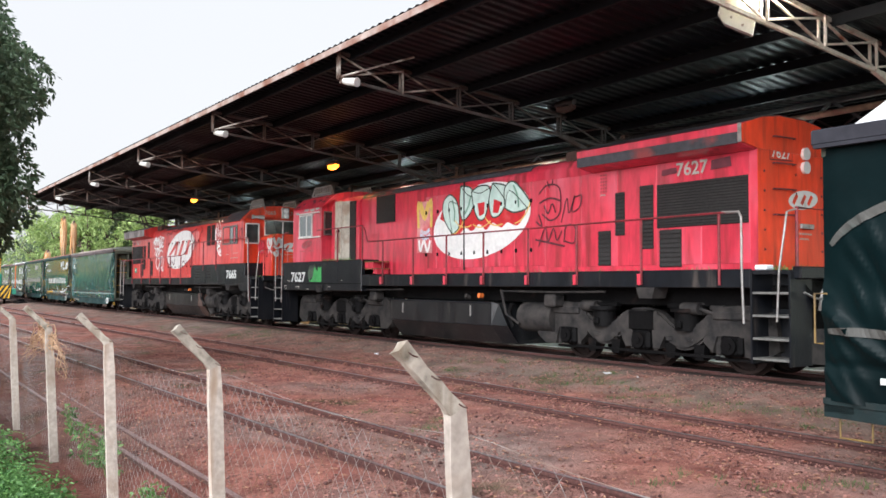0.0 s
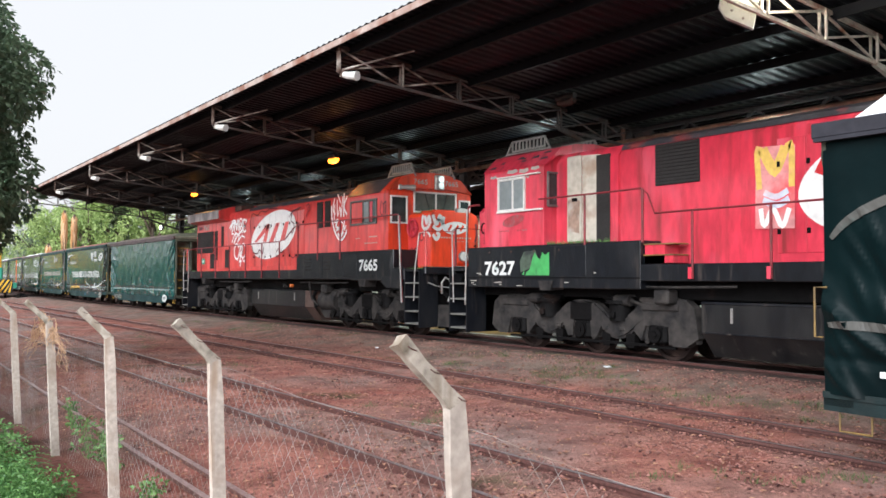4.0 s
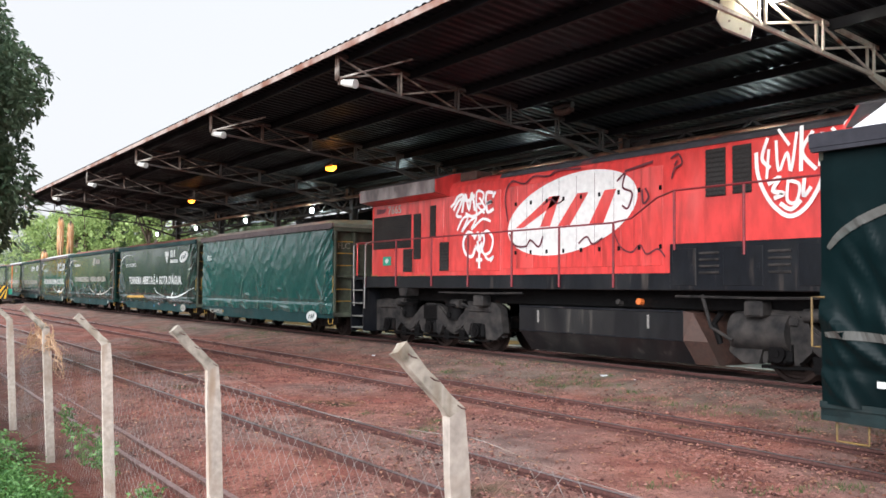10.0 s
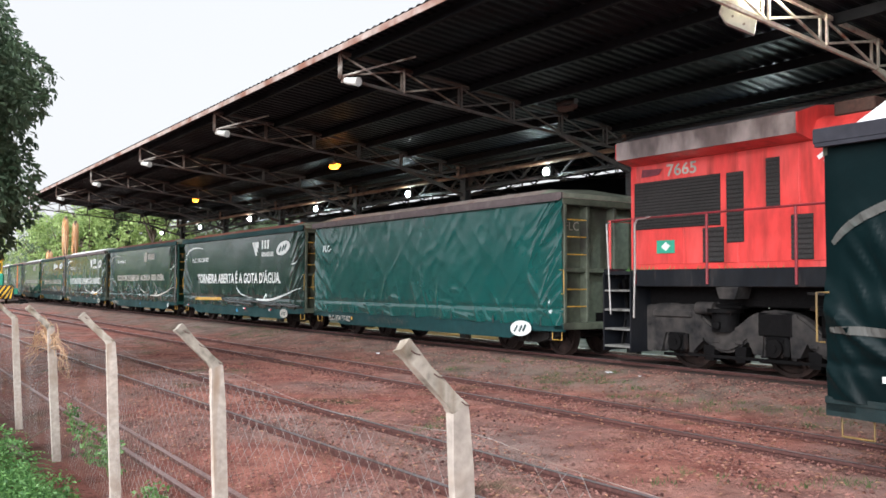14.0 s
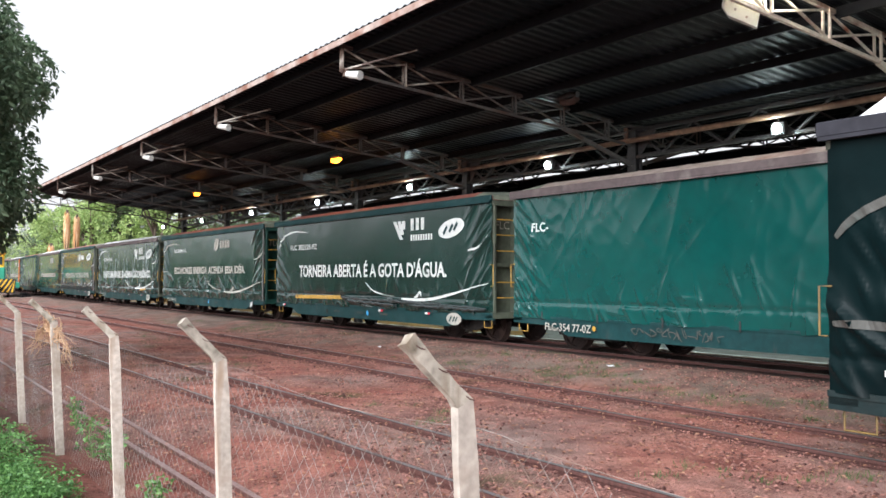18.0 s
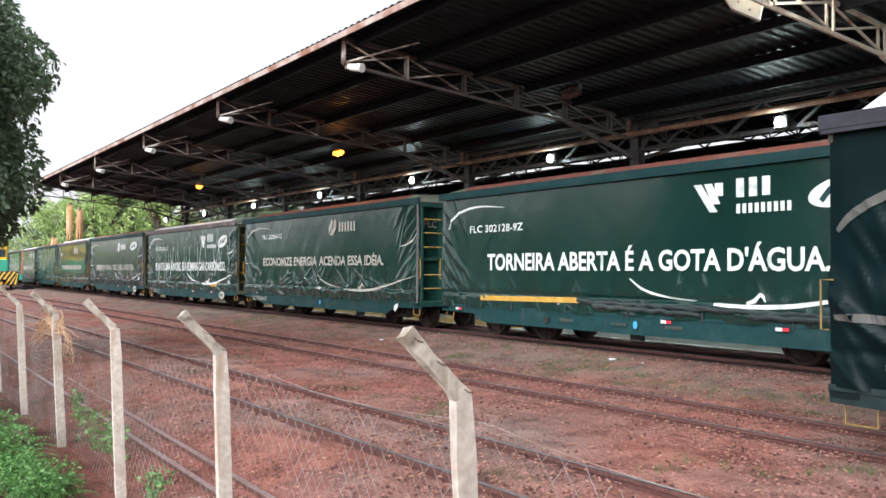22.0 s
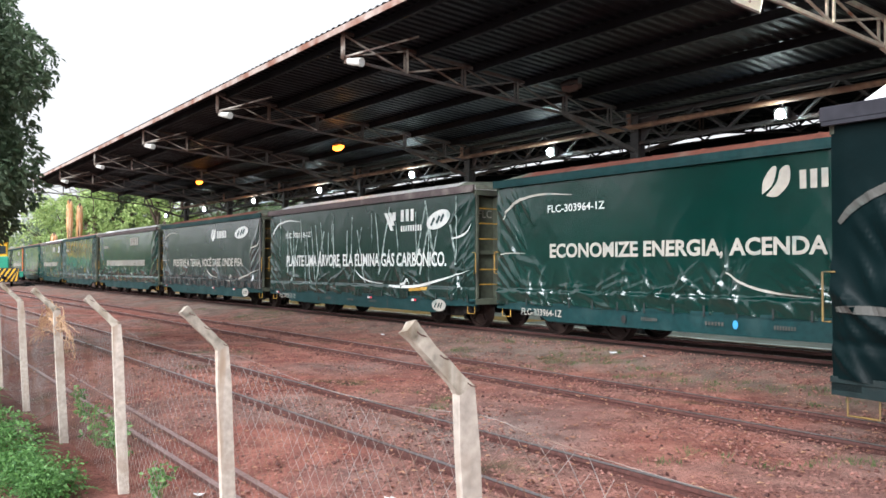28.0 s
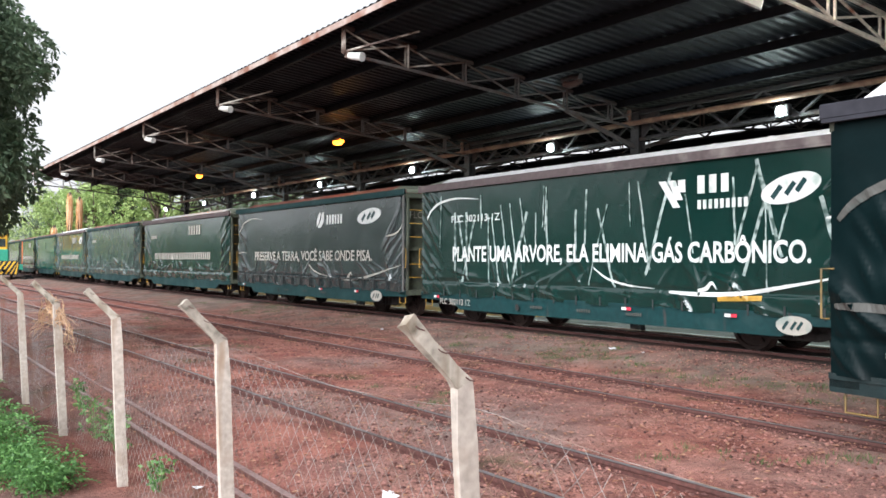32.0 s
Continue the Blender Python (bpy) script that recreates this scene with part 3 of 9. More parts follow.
def words(text, size, x, z, y, bold=0.0, wide=1.0, fit=0.0):
    """Lettering that faces -y, from its lower left corner at (x, z); fit: its length."""
    cu = bpy.data.curves.new("lettering", "FONT")
    cu.body, cu.size, cu.offset, cu.resolution_u = text, 1.0, bold, 3
    ob = bpy.data.objects.new("lettering", cu)
    me = bpy.data.meshes.new_from_object(ob)
    bpy.data.objects.remove(ob)
    bpy.data.curves.remove(cu)
    xs = [v.co.x for v in me.vertices]
    x0, x1 = min(xs), max(xs)
    k = size / 0.72
    kx = fit / (x1 - x0) if fit else k * wide
    g = Geo()
    g.add([(x + (v.co.x - x0) * kx, y, z + v.co.y * k) for v in me.vertices], [tuple(p.vertices) for p in me.polygons])
    bpy.data.meshes.remove(me)
    return g

# ---- the ground, one sheet to the horizon ----
RAIL_Z, TRAIN_Z = 0.11, 0.28


def ground_z(x, y):
    def step(a, b, t):
        t = max(0.0, min(1.0, (t - a) / (b - a)))
        return t * t * (3 - 2 * t)
    z = -0.17 + 0.24 * step(1.9, 3.3, y) + 0.16 * step(8.9, 11.0, y) - 0.18 * step(13.6, 14.6, y)
    return z


def build_ground():
    def steps(fine, lo, hi, far):
        out = [lo - f for f in far[::-1]]
        n = int(round((hi - lo) / fine))
        return out + [lo + (hi - lo) * i / n for i in range(n + 1)] + [hi + f for f in far]
    far = (2, 6, 14, 30, 70, 160, 400, 1200)
    xs, ys = steps(0.2, -48.0, 4.0, far), steps(0.16, 0.4, 14.8, far)
    verts, faces = [], []
    for y in ys:
        for x in xs:
            p = Vector((x * 1.3, y * 1.3, 0.0))
            near = -50 < x < 6 and 0 < y < 15
            calm = min(1.0, 0.12 + min(abs(y - r) for r in (3.8, 4.84, 7.26, 8.32, 11.65)) / 0.45)
            z = ground_z(x, y) + (calm * (0.020 * noise.noise(p * 1.5) + 0.020 * noise.noise(p * 4.1)) if near else 0.0)
            for r in (3.8, 4.84, 7.26, 8.32):
                d = abs(y - r)
                if d < 0.3:
                    z -= 0.045 * (1 - d / 0.3)
            verts.append((x, y, z))
    n = len(xs)
    for j in range(len(ys) - 1):
        for i in range(n - 1):
            faces.append((j * n + i, j * n + i + 1, (j + 1) * n + i + 1, (j + 1) * n + i))
    g = Geo()
    g.add(verts, faces)
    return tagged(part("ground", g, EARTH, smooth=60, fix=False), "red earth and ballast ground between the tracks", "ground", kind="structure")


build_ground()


def bend(x):
    """How far the through track swings away from the straight, and its slope."""
    d = -x - 46.0
    if d <= 0:
        return 0.0, 0.0
    if d < 12:
        return 0.045 * d * d / 24, 0.045 * d / 12
    return 0.27 + 0.045 * (d - 12), 0.045


def rail_profile():
    return [(-0.055, 0.0), (0.055, 0.0), (0.055, 0.012), (0.010, 0.028), (0.010, 0.085), (0.032, 0.095), (0.032, 0.125), (-0.032, 0.125),
            (-0.032, 0.095), (-0.010, 0.085), (-0.010, 0.028), (-0.055, 0.012)]


def rail(y, top, x0, x1, parent, curved=False):
    xs = [x0, x1] if not curved else [x0 + (x1 - x0) * i / 40 for i in range(41)]
    prof = rail_profile()
    g, h, n = Geo(), Geo(), len(prof)
    verts, faces, vt, ft = [], [], [], []
    for x in xs:
        o = bend(x)[0] if curved else 0.0
        verts += [(x, y + o + a, top - 0.125 + b) for a, b in prof]
        vt += [(x, y + o + a, top + 0.003) for a in (-0.024, 0.024)]
    for i in range(len(xs) - 1):
        faces += [(i * n + k, i * n + (k + 1) % n, (i + 1) * n + (k + 1) % n, (i + 1) * n + k) for k in range(n)]
        ft.append((2 * i, 2 * i + 1, 2 * i + 3, 2 * i + 2))
    g.add(verts, faces)
    h.add(vt, ft)
    r = part("rail", g, RAIL_RUST, parent)
    part("rail_head", h, RAIL_TOP, r, "bright worn top of the rail", fix=False)
    return r


for tag, ys, top, curved in (("track_1", (3.8, 4.84), RAIL_Z, False), ("track_2", (7.26, 8.32), RAIL_Z, False), ("track_3", (11.65, 12.71), TRAIN_Z, True)):
    track = thing(tag, "metre-gauge track with rusty rails sunk in red earth", "railway track", kind="structure")
    for y in ys:
        rail(y, top, -150.0, 60.0, track, curved)
    sl = Geo().box(-0.11, 0.11, ys[0] - 0.5, ys[1] + 0.5, top - 0.27, top - 0.135, 0.012)
    me = mesh_of("sleeper", sl, SLEEPER)
    k = 0
    x = -46.0
    while x < 10:
        s = part("sleeper", me, SLEEPER, track)
        s.location = (x, bend(x)[0] if curved else 0.0, (random.random() - 0.5) * 0.02)
        s.rotation_euler = (0, 0, (random.random() - 0.5) * 0.05)
        x += 0.72

# old rails lying along the fence
for y, x0, x1, turn in ((2.32, -40.0, -4.0, -0.75), (2.52, -36.0, -4.2, -1.30)):
    old = thing("spare_rail", "old rusty rail lying on the red earth beside the fence", "rail", "spare rails by the fence")
    g = Geo()
    prof = rail_profile()
    g.prism([(a, b) for a, b in prof], "x", x0, x1)
    part("steel", g, SPARE_RUST, old)
    part("rail_head", Geo().box(x0, x1, -0.026, 0.026, 0.124, 0.129), SPARE_TOP, old, "rubbed rail top")
    old.matrix_basis = pose(0, y, ground_z(-10, y) - 0.075, 0, 0, 0) @ Matrix.Translation((x1, 0, 0)) @ pose(0, 0, 0, 0, 0, turn) @ Matrix.Translation((-x1, 0, 0))

# ---- the shed: butterfly roof on one row of columns ----
TRUSS_X = [-45.3 + 6.38 * k + (0.37 if k > 5 else 0.0) for k in range(11)]
ROOF_X0, ROOF_X1 = -46.2, 21.0
VALLEY_Y, EDGE_Y, FAR_Y = 14.4, 7.0, 21.8


def roof_z(y):
    return 5.075 + 0.0940 * abs(y - VALLEY_Y)


def chord_z(y):
    return 4.64 + 0.0890 * abs(y - VALLEY_Y)


def build_roof():
    # corrugated sheets whose ridges run from edge to valley
    g = Geo()
    n = int((ROOF_X1 - ROOF_X0) / 0.055)
    for y0, y1 in ((EDGE_Y - 0.12, VALLEY_Y), (VALLEY_Y, FAR_Y + 0.1)):
        vs, fs = [], []
        for i in range(n + 1):
            x = ROOF_X0 + (ROOF_X1 - ROOF_X0) * i / n
            dz = (0.0, 0.022, 0.022, 0.0)[i % 4]
            vs += [(x, y, roof_z(y) + 0.05 + dz + t) for y in (y0, y1) for t in (0.0, 0.004)]
        for i in range(n):
            a, b = 4 * i, 4 * i + 4
            fs += [(a, a + 2, b + 2, b), (a + 1, b + 1, b + 3, a + 3), (a, b, b + 1, a + 1), (a + 2, a + 3, b + 3, b + 2)]
        g.add(vs, fs)
    tagged(part("ceiling", g, SHED_SHEET), "corrugated steel roof sheets of the shed, coloured near black for shade", "roof", kind="structure")
    fr = thing("roof_frame", "dark rusty steel purlins under the shed roof", "roof frame", kind="structure")
    y = EDGE_Y + 0.25
    k = 0
    while y < FAR_Y:
        if abs(y - VALLEY_Y) > 0.4:
            p = Geo()
            z = roof_z(y) + 0.048
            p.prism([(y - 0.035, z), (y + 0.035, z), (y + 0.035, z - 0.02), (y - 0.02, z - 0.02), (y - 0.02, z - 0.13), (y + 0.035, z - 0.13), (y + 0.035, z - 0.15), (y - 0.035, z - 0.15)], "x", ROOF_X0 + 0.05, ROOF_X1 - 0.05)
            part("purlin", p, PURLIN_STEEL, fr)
        y += 1.3
    # edge trims
    for y, s in ((EDGE_Y, -1), (FAR_Y, 1)):
        p = Geo()
        z = roof_z(y)
        p.prism([(y + s * 0.03, z + 0.045), (y + s * 0.13, z + 0.045), (y + s * 0.13, z - 0.06), (y + s * 0.11, z - 0.06), (y + s * 0.11, z + 0.03), (y + s * 0.03, z + 0.03)], "x", ROOF_X0, ROOF_X1)
        part("edge_trim", p, EDGE_PAINT, fr, "pale rusting metal trim along the roof edge")
    # valley gutter pipe and the long lattice girder below it
    part("gutter_pipe", Geo().tube([(ROOF_X0, VALLEY_Y - 0.28, 4.72), (ROOF_X1, VALLEY_Y - 0.28, 4.72)], 0.058, 10), PIPE_RUST, fr, "rust-streaked gutter pipe", smooth=50)
    lat = Geo()
    lat.box(ROOF_X0, ROOF_X1, VALLEY_Y - 0.05, VALLEY_Y + 0.05, 4.95, 5.03)
    lat.box(ROOF_X0, ROOF_X1, VALLEY_Y - 0.05, VALLEY_Y + 0.05, 4.36, 4.43)
    x = ROOF_X0
    up = True
    while x < ROOF_X1 - 0.8:
        lat.bar((x, VALLEY_Y, 4.40 if up else 4.98), (x + 0.8, VALLEY_Y, 4.98 if up else 4.40), 0.05)
        up = not up
        x += 0.8
    part("lattice_girder", lat, SHED_STEEL, fr)
    for y in (16.6, 19.2):
        lat = Geo()
        z = chord_z(y)
        lat.box(ROOF_X0, ROOF_X1, y - 0.03, y + 0.03, z + 0.45, z + 0.5)
        lat.box(ROOF_X0, ROOF_X1, y - 0.03, y + 0.03, z, z + 0.05)
        x = ROOF_X0
        up = True
        while x < ROOF_X1 - 0.7:
            lat.bar((x, y, z + 0.03 if up else z + 0.47), (x + 0.7, y, z + 0.47 if up else z + 0.03), 0.04)
            up = not up
            x += 0.7
        part("lattice_girder", lat, SHED_STEEL, fr)


build_roof()


def build_truss(x, lamplit=False):
    t = thing("roof_truss", "cantilevered roof truss in rust-flecked cream paint brightened for lamplight" if lamplit else "cantilevered steel roof truss, flaking paint, inner members coloured for shade", "roof truss", "trusses of the shed")
    # inner members carry the painted shade, the near truss the painted lamplight
    inner = TRUSS_LAMPLIT if lamplit else TRUSS_SHADED
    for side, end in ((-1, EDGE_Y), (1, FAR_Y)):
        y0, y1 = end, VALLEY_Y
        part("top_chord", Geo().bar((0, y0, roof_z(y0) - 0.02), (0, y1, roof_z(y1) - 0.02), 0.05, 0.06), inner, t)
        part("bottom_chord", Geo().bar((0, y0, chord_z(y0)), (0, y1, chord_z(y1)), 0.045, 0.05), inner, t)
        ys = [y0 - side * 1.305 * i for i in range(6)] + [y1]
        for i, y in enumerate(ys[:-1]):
            mat = TRUSS_PAINT if i < 2 and not lamplit else inner
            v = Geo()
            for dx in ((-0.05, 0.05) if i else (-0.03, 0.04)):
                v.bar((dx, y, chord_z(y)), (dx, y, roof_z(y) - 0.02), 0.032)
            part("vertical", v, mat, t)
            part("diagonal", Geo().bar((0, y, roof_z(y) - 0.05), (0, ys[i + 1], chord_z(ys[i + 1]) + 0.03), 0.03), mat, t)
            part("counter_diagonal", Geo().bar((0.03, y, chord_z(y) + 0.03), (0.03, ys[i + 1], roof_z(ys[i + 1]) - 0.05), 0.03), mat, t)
            yb = ys[i] + 0.75 * (ys[i + 1] - ys[i])
            # short brace from the bottom chord out to the purlins
            if i:
                continue
            part("sway_brace", Geo().bar((0, y, chord_z(y) + 0.02), (0.95, yb, roof_z(yb) - 0.06), 0.028), TRUSS_PAINT, t)
        # knee that runs down to the column
        yk = ys[4]
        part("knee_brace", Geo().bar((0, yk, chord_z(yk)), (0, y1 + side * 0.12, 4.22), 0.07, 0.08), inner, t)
    t.matrix_basis = pose(x, 0, 0)
    return t


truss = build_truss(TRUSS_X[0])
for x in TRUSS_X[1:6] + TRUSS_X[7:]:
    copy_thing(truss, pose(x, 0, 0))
build_truss(TRUSS_X[6], True)

col = thing("shed_column", "riveted brown steel column of the shed", "column", "columns of the shed")
g = Geo()
for dy in (-0.11, 0.09):
    g.box(-0.12, 0.12, dy, dy + 0.02, -0.1, 5.0)
g.box(-0.012, 0.012, -0.09, 0.09, -0.1, 5.0)
part("shaft", g, SHED_STEEL, col)
part("base_plate", Geo().box(-0.22, 0.22, -0.22, 0.22, -0.02, 0.05, 0.008), SHED_STEEL, col)
part("bracket", Geo().prism([(0.12, 4.9), (0.62, 4.98), (0.62, 4.90), (0.12, 4.35)], "y", -0.012, 0.012), SHED_STEEL, col)
part("vent_stub", Geo().tube([(0.0, -0.28, 4.70), (0.0, -0.28, 5.02)], 0.05, 8), PIPE_RUST, col, "rusty stub pipe on the gutter")
col.matrix_basis = pose(TRUSS_X[0], VALLEY_Y, 0)
for x in TRUSS_X[1:]:
    copy_thing(col, pose(x, VALLEY_Y, 0))

# enamel lamps under the truss ends
lamp = thing("truss_lamp", "unlit white enamel floodlight on a truss end", "floodlight", "lamps on the truss ends")
g = Geo()
g.tube([(0.04, 0.0, -0.02), (0.12, 0.02, -0.04), (0.27, 0.05, -0.06), (0.31, 0.05, -0.07)], 0.055, 14, 0.085)
part("shade", g, LAMP_SHADE, lamp, smooth=50)
part("bracket", Geo().box(-0.03, 0.07, -0.03, 0.03, -0.06, 0.06, 0.005), TRUSS_PAINT, lamp)
part("lens", Geo().disc((0.311, 0.05, -0.07), (1, 0, 0), 0.077, 0.006, 14), LENS, lamp)
lamp.matrix_basis = pose(TRUSS_X[0] + 0.02, EDGE_Y + 0.06, chord_z(EDGE_Y) - 0.03, 0, 0, 20)
for i, x in enumerate(TRUSS_X[1:]):
    if i != 5:
        copy_thing(lamp, pose(x + 0.02, EDGE_Y + 0.06, chord_z(EDGE_Y) - 0.03, 0, 0, 20))
big = thing("large_floodlight", "lit white floodlight with a rust-speckled reflector on the near truss", "floodlight")
outline = [(-0.28, 0.04), (-0.19, 0.36), (0.28, 0.42), (0.14, -0.28), (-0.20, -0.10)]
part("reflector", Geo().prism(outline, "y", 0.0, 0.04), LAMP_SHADE, big)
rim = Geo()
for (ua, za), (ub, zb) in zip(outline, outline[1:] + outline[:1]):
    rim.bar((ua, -0.05, za), (ub, -0.05, zb), 0.10, 0.014)
part("rim", rim, LAMP_SHADE, big)
part("bulb", Geo().tube([(0.02, -0.05, 0.17), (0.12, -0.06, 0.20), (0.20, -0.05, 0.22)], 0.045, 10), WARM, big, "glowing warm bulb", smooth=60)
part("bracket", Geo().bar((0.0, 0.06, 0.1), (0.0, 0.06, 0.50), 0.04), SHED_STEEL, big)
for u, z in ((-0.16, 0.12), (-0.12, 0.0), (0.02, -0.12)):
    part("bolt", Geo().disc((u, 0.0, z), (0, -1, 0), 0.018, 0.015, 8), STEEL_PALE, big)
big.matrix_basis = pose(-6.98, 9.58, 5.22, 0, 0, 35.4)
ld = bpy.data.lights.new("floodlight_bulb", "POINT")
ld.energy, ld.color, ld.shadow_soft_size = 50.0, (1.0, 0.93, 0.80), 0.05
new("floodlight_bulb", ld).location = (-6.58, 9.80, 5.42)

# lit lamps: two sodium lamps and a row of cool floodlights along the columns
for x, y, z in ((-21.3, 11.0, 4.97), (-33.03, 11.0, 4.96), (-12.5, 11.6, 5.20)):
    lit = x < -15
    s = thing("sodium_lamp" if lit else "dead_lamp", "lit orange sodium lamp hanging under the shed roof" if lit else "unlit rusty lamp hanging under the shed roof", "hanging lamp")
    part("stem", Geo().tube([(0, 0, 0.08), (0, 0, roof_z(y) - z - 0.02)], 0.015, 6), SHED_STEEL, s)
    part("hood", Geo().tube([(-0.30, 0, 0.07), (0.0, 0, 0.10), (0.22, 0, 0.07)], 0.06, 10), SHED_STEEL, s, smooth=50)
    part("bulb", Geo().tube([(-0.24, 0, -0.01), (-0.1, 0, -0.045), (0.10, 0, -0.045), (0.20, 0, -0.01)], 0.065, 10), SODIUM if lit else RUST, s, smooth=60)
    s.matrix_basis = pose(x, y, z)
    if lit:
        ld = bpy.data.lights.new("sodium_light", "POINT")
        ld.energy, ld.color, ld.shadow_soft_size = 4.5, (1.0, 0.45, 0.1), 0.12
        new("sodium_light", ld).location = (x, y, z - 0.16)
for k in range(9):
    x = -9.65 - 6.43 * (k - 2)
    c = thing("cool_floodlight", "lit cool-white floodlight on the lattice girder", "floodlight", "lit floodlights along the columns")
    part("housing", Geo().box(-0.15, 0.15, 0.03, 0.16, -0.11, 0.13, 0.02), SHED_STEEL, c)
    part("lens", Geo().tube([(0, 0.03, 0.0), (0, -0.03, -0.015)], 0.10, 16, 0.07), COOL, c)
    part("yoke", Geo().bar((0, 0.1, 0.1), (0, 0.1, 0.3), 0.03), SHED_STEEL, c)
    c.matrix_basis = pose(x, VALLEY_Y - 0.25, 4.48)
    if 0 <= k <= 6:
        ld = bpy.data.lights.new("cool_light", "SPOT")
        ld.energy, ld.color, ld.shadow_soft_size = 66.0, (0.80, 1.0, 0.98), 0.10
        ld.spot_size, ld.spot_blend = radians(165), 0.3
        new("cool_light", ld).matrix_world = look((x, VALLEY_Y - 0.34, 4.38), (x, VALLEY_Y - 0.1, 2.4))
        ld = bpy.data.lights.new("cool_light_spill", "POINT")
        ld.energy, ld.color, ld.shadow_soft_size = 5.0, (0.80, 1.0, 0.98), 0.08
        new("cool_light_spill", ld).location = (x, VALLEY_Y - 0.42, 4.45)

# platform floor, painted kerb and station wall behind the train
g = Geo().box(-60, 30, 15.0, 40, -0.3, 0.10)
floor_ = tagged(part("platform", g, PAVING), "worn grey station platform floor", "platform", kind="structure")
part("warning_band", Geo().box(-60, -18.5, 15.06, 16.3, 0.09, 0.105), PLATFORM_YELLOW, floor_, "worn yellow paint on the platform floor")
tagged(part("kerb", Geo().box(-60, 30, 14.86, 15.0, -0.3, 0.11, 0.01), WHITE), "white-painted platform kerb", "kerb", kind="structure")
wall = Geo()
wall.box(-40, 30, 17.6, 17.85, 0.0, 3.75)
wo = tagged(part("wall_station", wall, WALL), "stained pale station wall behind the train", "wall", kind="structure")
part("plinth", Geo().box(-40, 30, 17.56, 17.6, 0.0, 0.6), PAVING, wo)
# this dark wall is added to close off the sky behind the trusses
part("rear_wall", Geo().box(-46, 30, 21.5, 21.7, 0.0, 5.50), SHED_SHEET, wo, "dark rear wall added to close off the sky")
part("coping", Geo().box(-40, 30, 17.54, 17.92, 3.75, 3.83), PAVING, wo)

# ---- rolling stock; each in its own space: x along the track, near side at -y, z from the rail top ----
HALF = 1.38
FACE = -HALF - 0.05
MESHES = {}
TRAIN = []      # (root, place along the train, half base)
WHEELS = []     # (wheelset, its pose, radius)


def shared(key, make):
    if key not in MESHES:
        MESHES[key] = make()
    return MESHES[key]


def wheelset_mesh(r):
    def make():
        g = Geo()
        for s in (-1, 1):
            prof = [(0.44, r - 0.01), (0.47, r + 0.028), (0.50, r + 0.002), (0.59, r - 0.008), (0.59, r - 0.065), (0.545, r - 0.075), (0.53, 0.13), (0.60, 0.12), (0.60, 0.0)]
            n = 28
            vs, fs = [], []
            for i in range(n):
                w = 2 * math.pi * i / n
                vs += [(q * math.cos(w), s * y, q * math.sin(w)) for y, q in prof]
            m = len(prof)
            for i in range(n):
                j = (i + 1) % n
                fs += [(i * m + k, i * m + k + 1, j * m + k + 1, j * m + k) for k in range(m - 1)]
            g.add(vs, fs)
            # lightening holes as raised ribs, so that the turning shows
            for i in range(4):
                w = math.pi / 2 * i + 0.4
                g.box(0, 0.001, 0, 0.001, 0, 0.001)
                c, d = math.cos(w), math.sin(w)
                g.bar((0.14 * c, s * 0.548, 0.14 * d), ((r - 0.09) * c, s * 0.556, (r - 0.09) * d), 0.05, 0.03)
        g.tube([(0, -0.86, 0), (0, 0.86, 0)], 0.065, 12)
        return mesh_of("wheelset", g, WHEEL, 40)
    return shared(("wheelset", r), make)


def wheelset(root, x, r):
    w = part("wheelset", wheelset_mesh(r), WHEEL, root, "rusty pair of wheels on an axle")
    w.location = (x, 0, r)
    WHEELS.append((w, x, r))
    return w


def wagon_bogie(root, x):
    b = part("bogie", shared("wagon_bolster", lambda: mesh_of("bogie", Geo().box(-0.18, 0.18, -0.8, 0.8, 0.36, 0.62, 0.02).tube([(0, 0, 0.6), (0, 0, 0.74)], 0.2, 12), BOGIE_DARK)), BOGIE_DARK, root)
    b.location = (x, 0, 0)

    def side():
        g = Geo()
        g.prism([(-1.05, 0.50), (-0.72, 0.60), (-0.35, 0.66), (0.35, 0.66), (0.72, 0.60), (1.05, 0.50), (1.05, 0.38), (0.74, 0.32), (0.45, 0.24), (-0.45, 0.24), (-0.74, 0.32), (-1.05, 0.38)], "y", -0.07, 0.03)
        for d in (-0.82, 0.82):
            g.box(d - 0.12, d + 0.12, -0.15, 0.05, 0.30, 0.52, 0.02)
            g.tube([(d, -0.19, 0.40), (d, -0.13, 0.40)], 0.085, 12)
        for d in (-0.17, 0.0, 0.17):
            g.tube([(d, -0.06, 0.28), (d, -0.06, 0.52)], 0.062, 8)
        return mesh_of("side_frame", g, BOGIE, 35)
    me = shared("wagon_side", side)
    for s in (-1, 1):
        f = part("side_frame", me, BOGIE_DARK, b)
        f.location = (0, s * 0.78, 0)
        f.rotation_euler = (0, 0, 0 if s < 0 else math.pi)
    for d in (-0.82, 0.82):
        wheelset(root, x + d, 0.40)
    return b


FLUTES = {3: 1.0, 4: 0.4, 5: 0.4, 6: 0.7, 7: 0.8, 8: 0.5}   # how strongly each tarpaulin is pleated at its foot


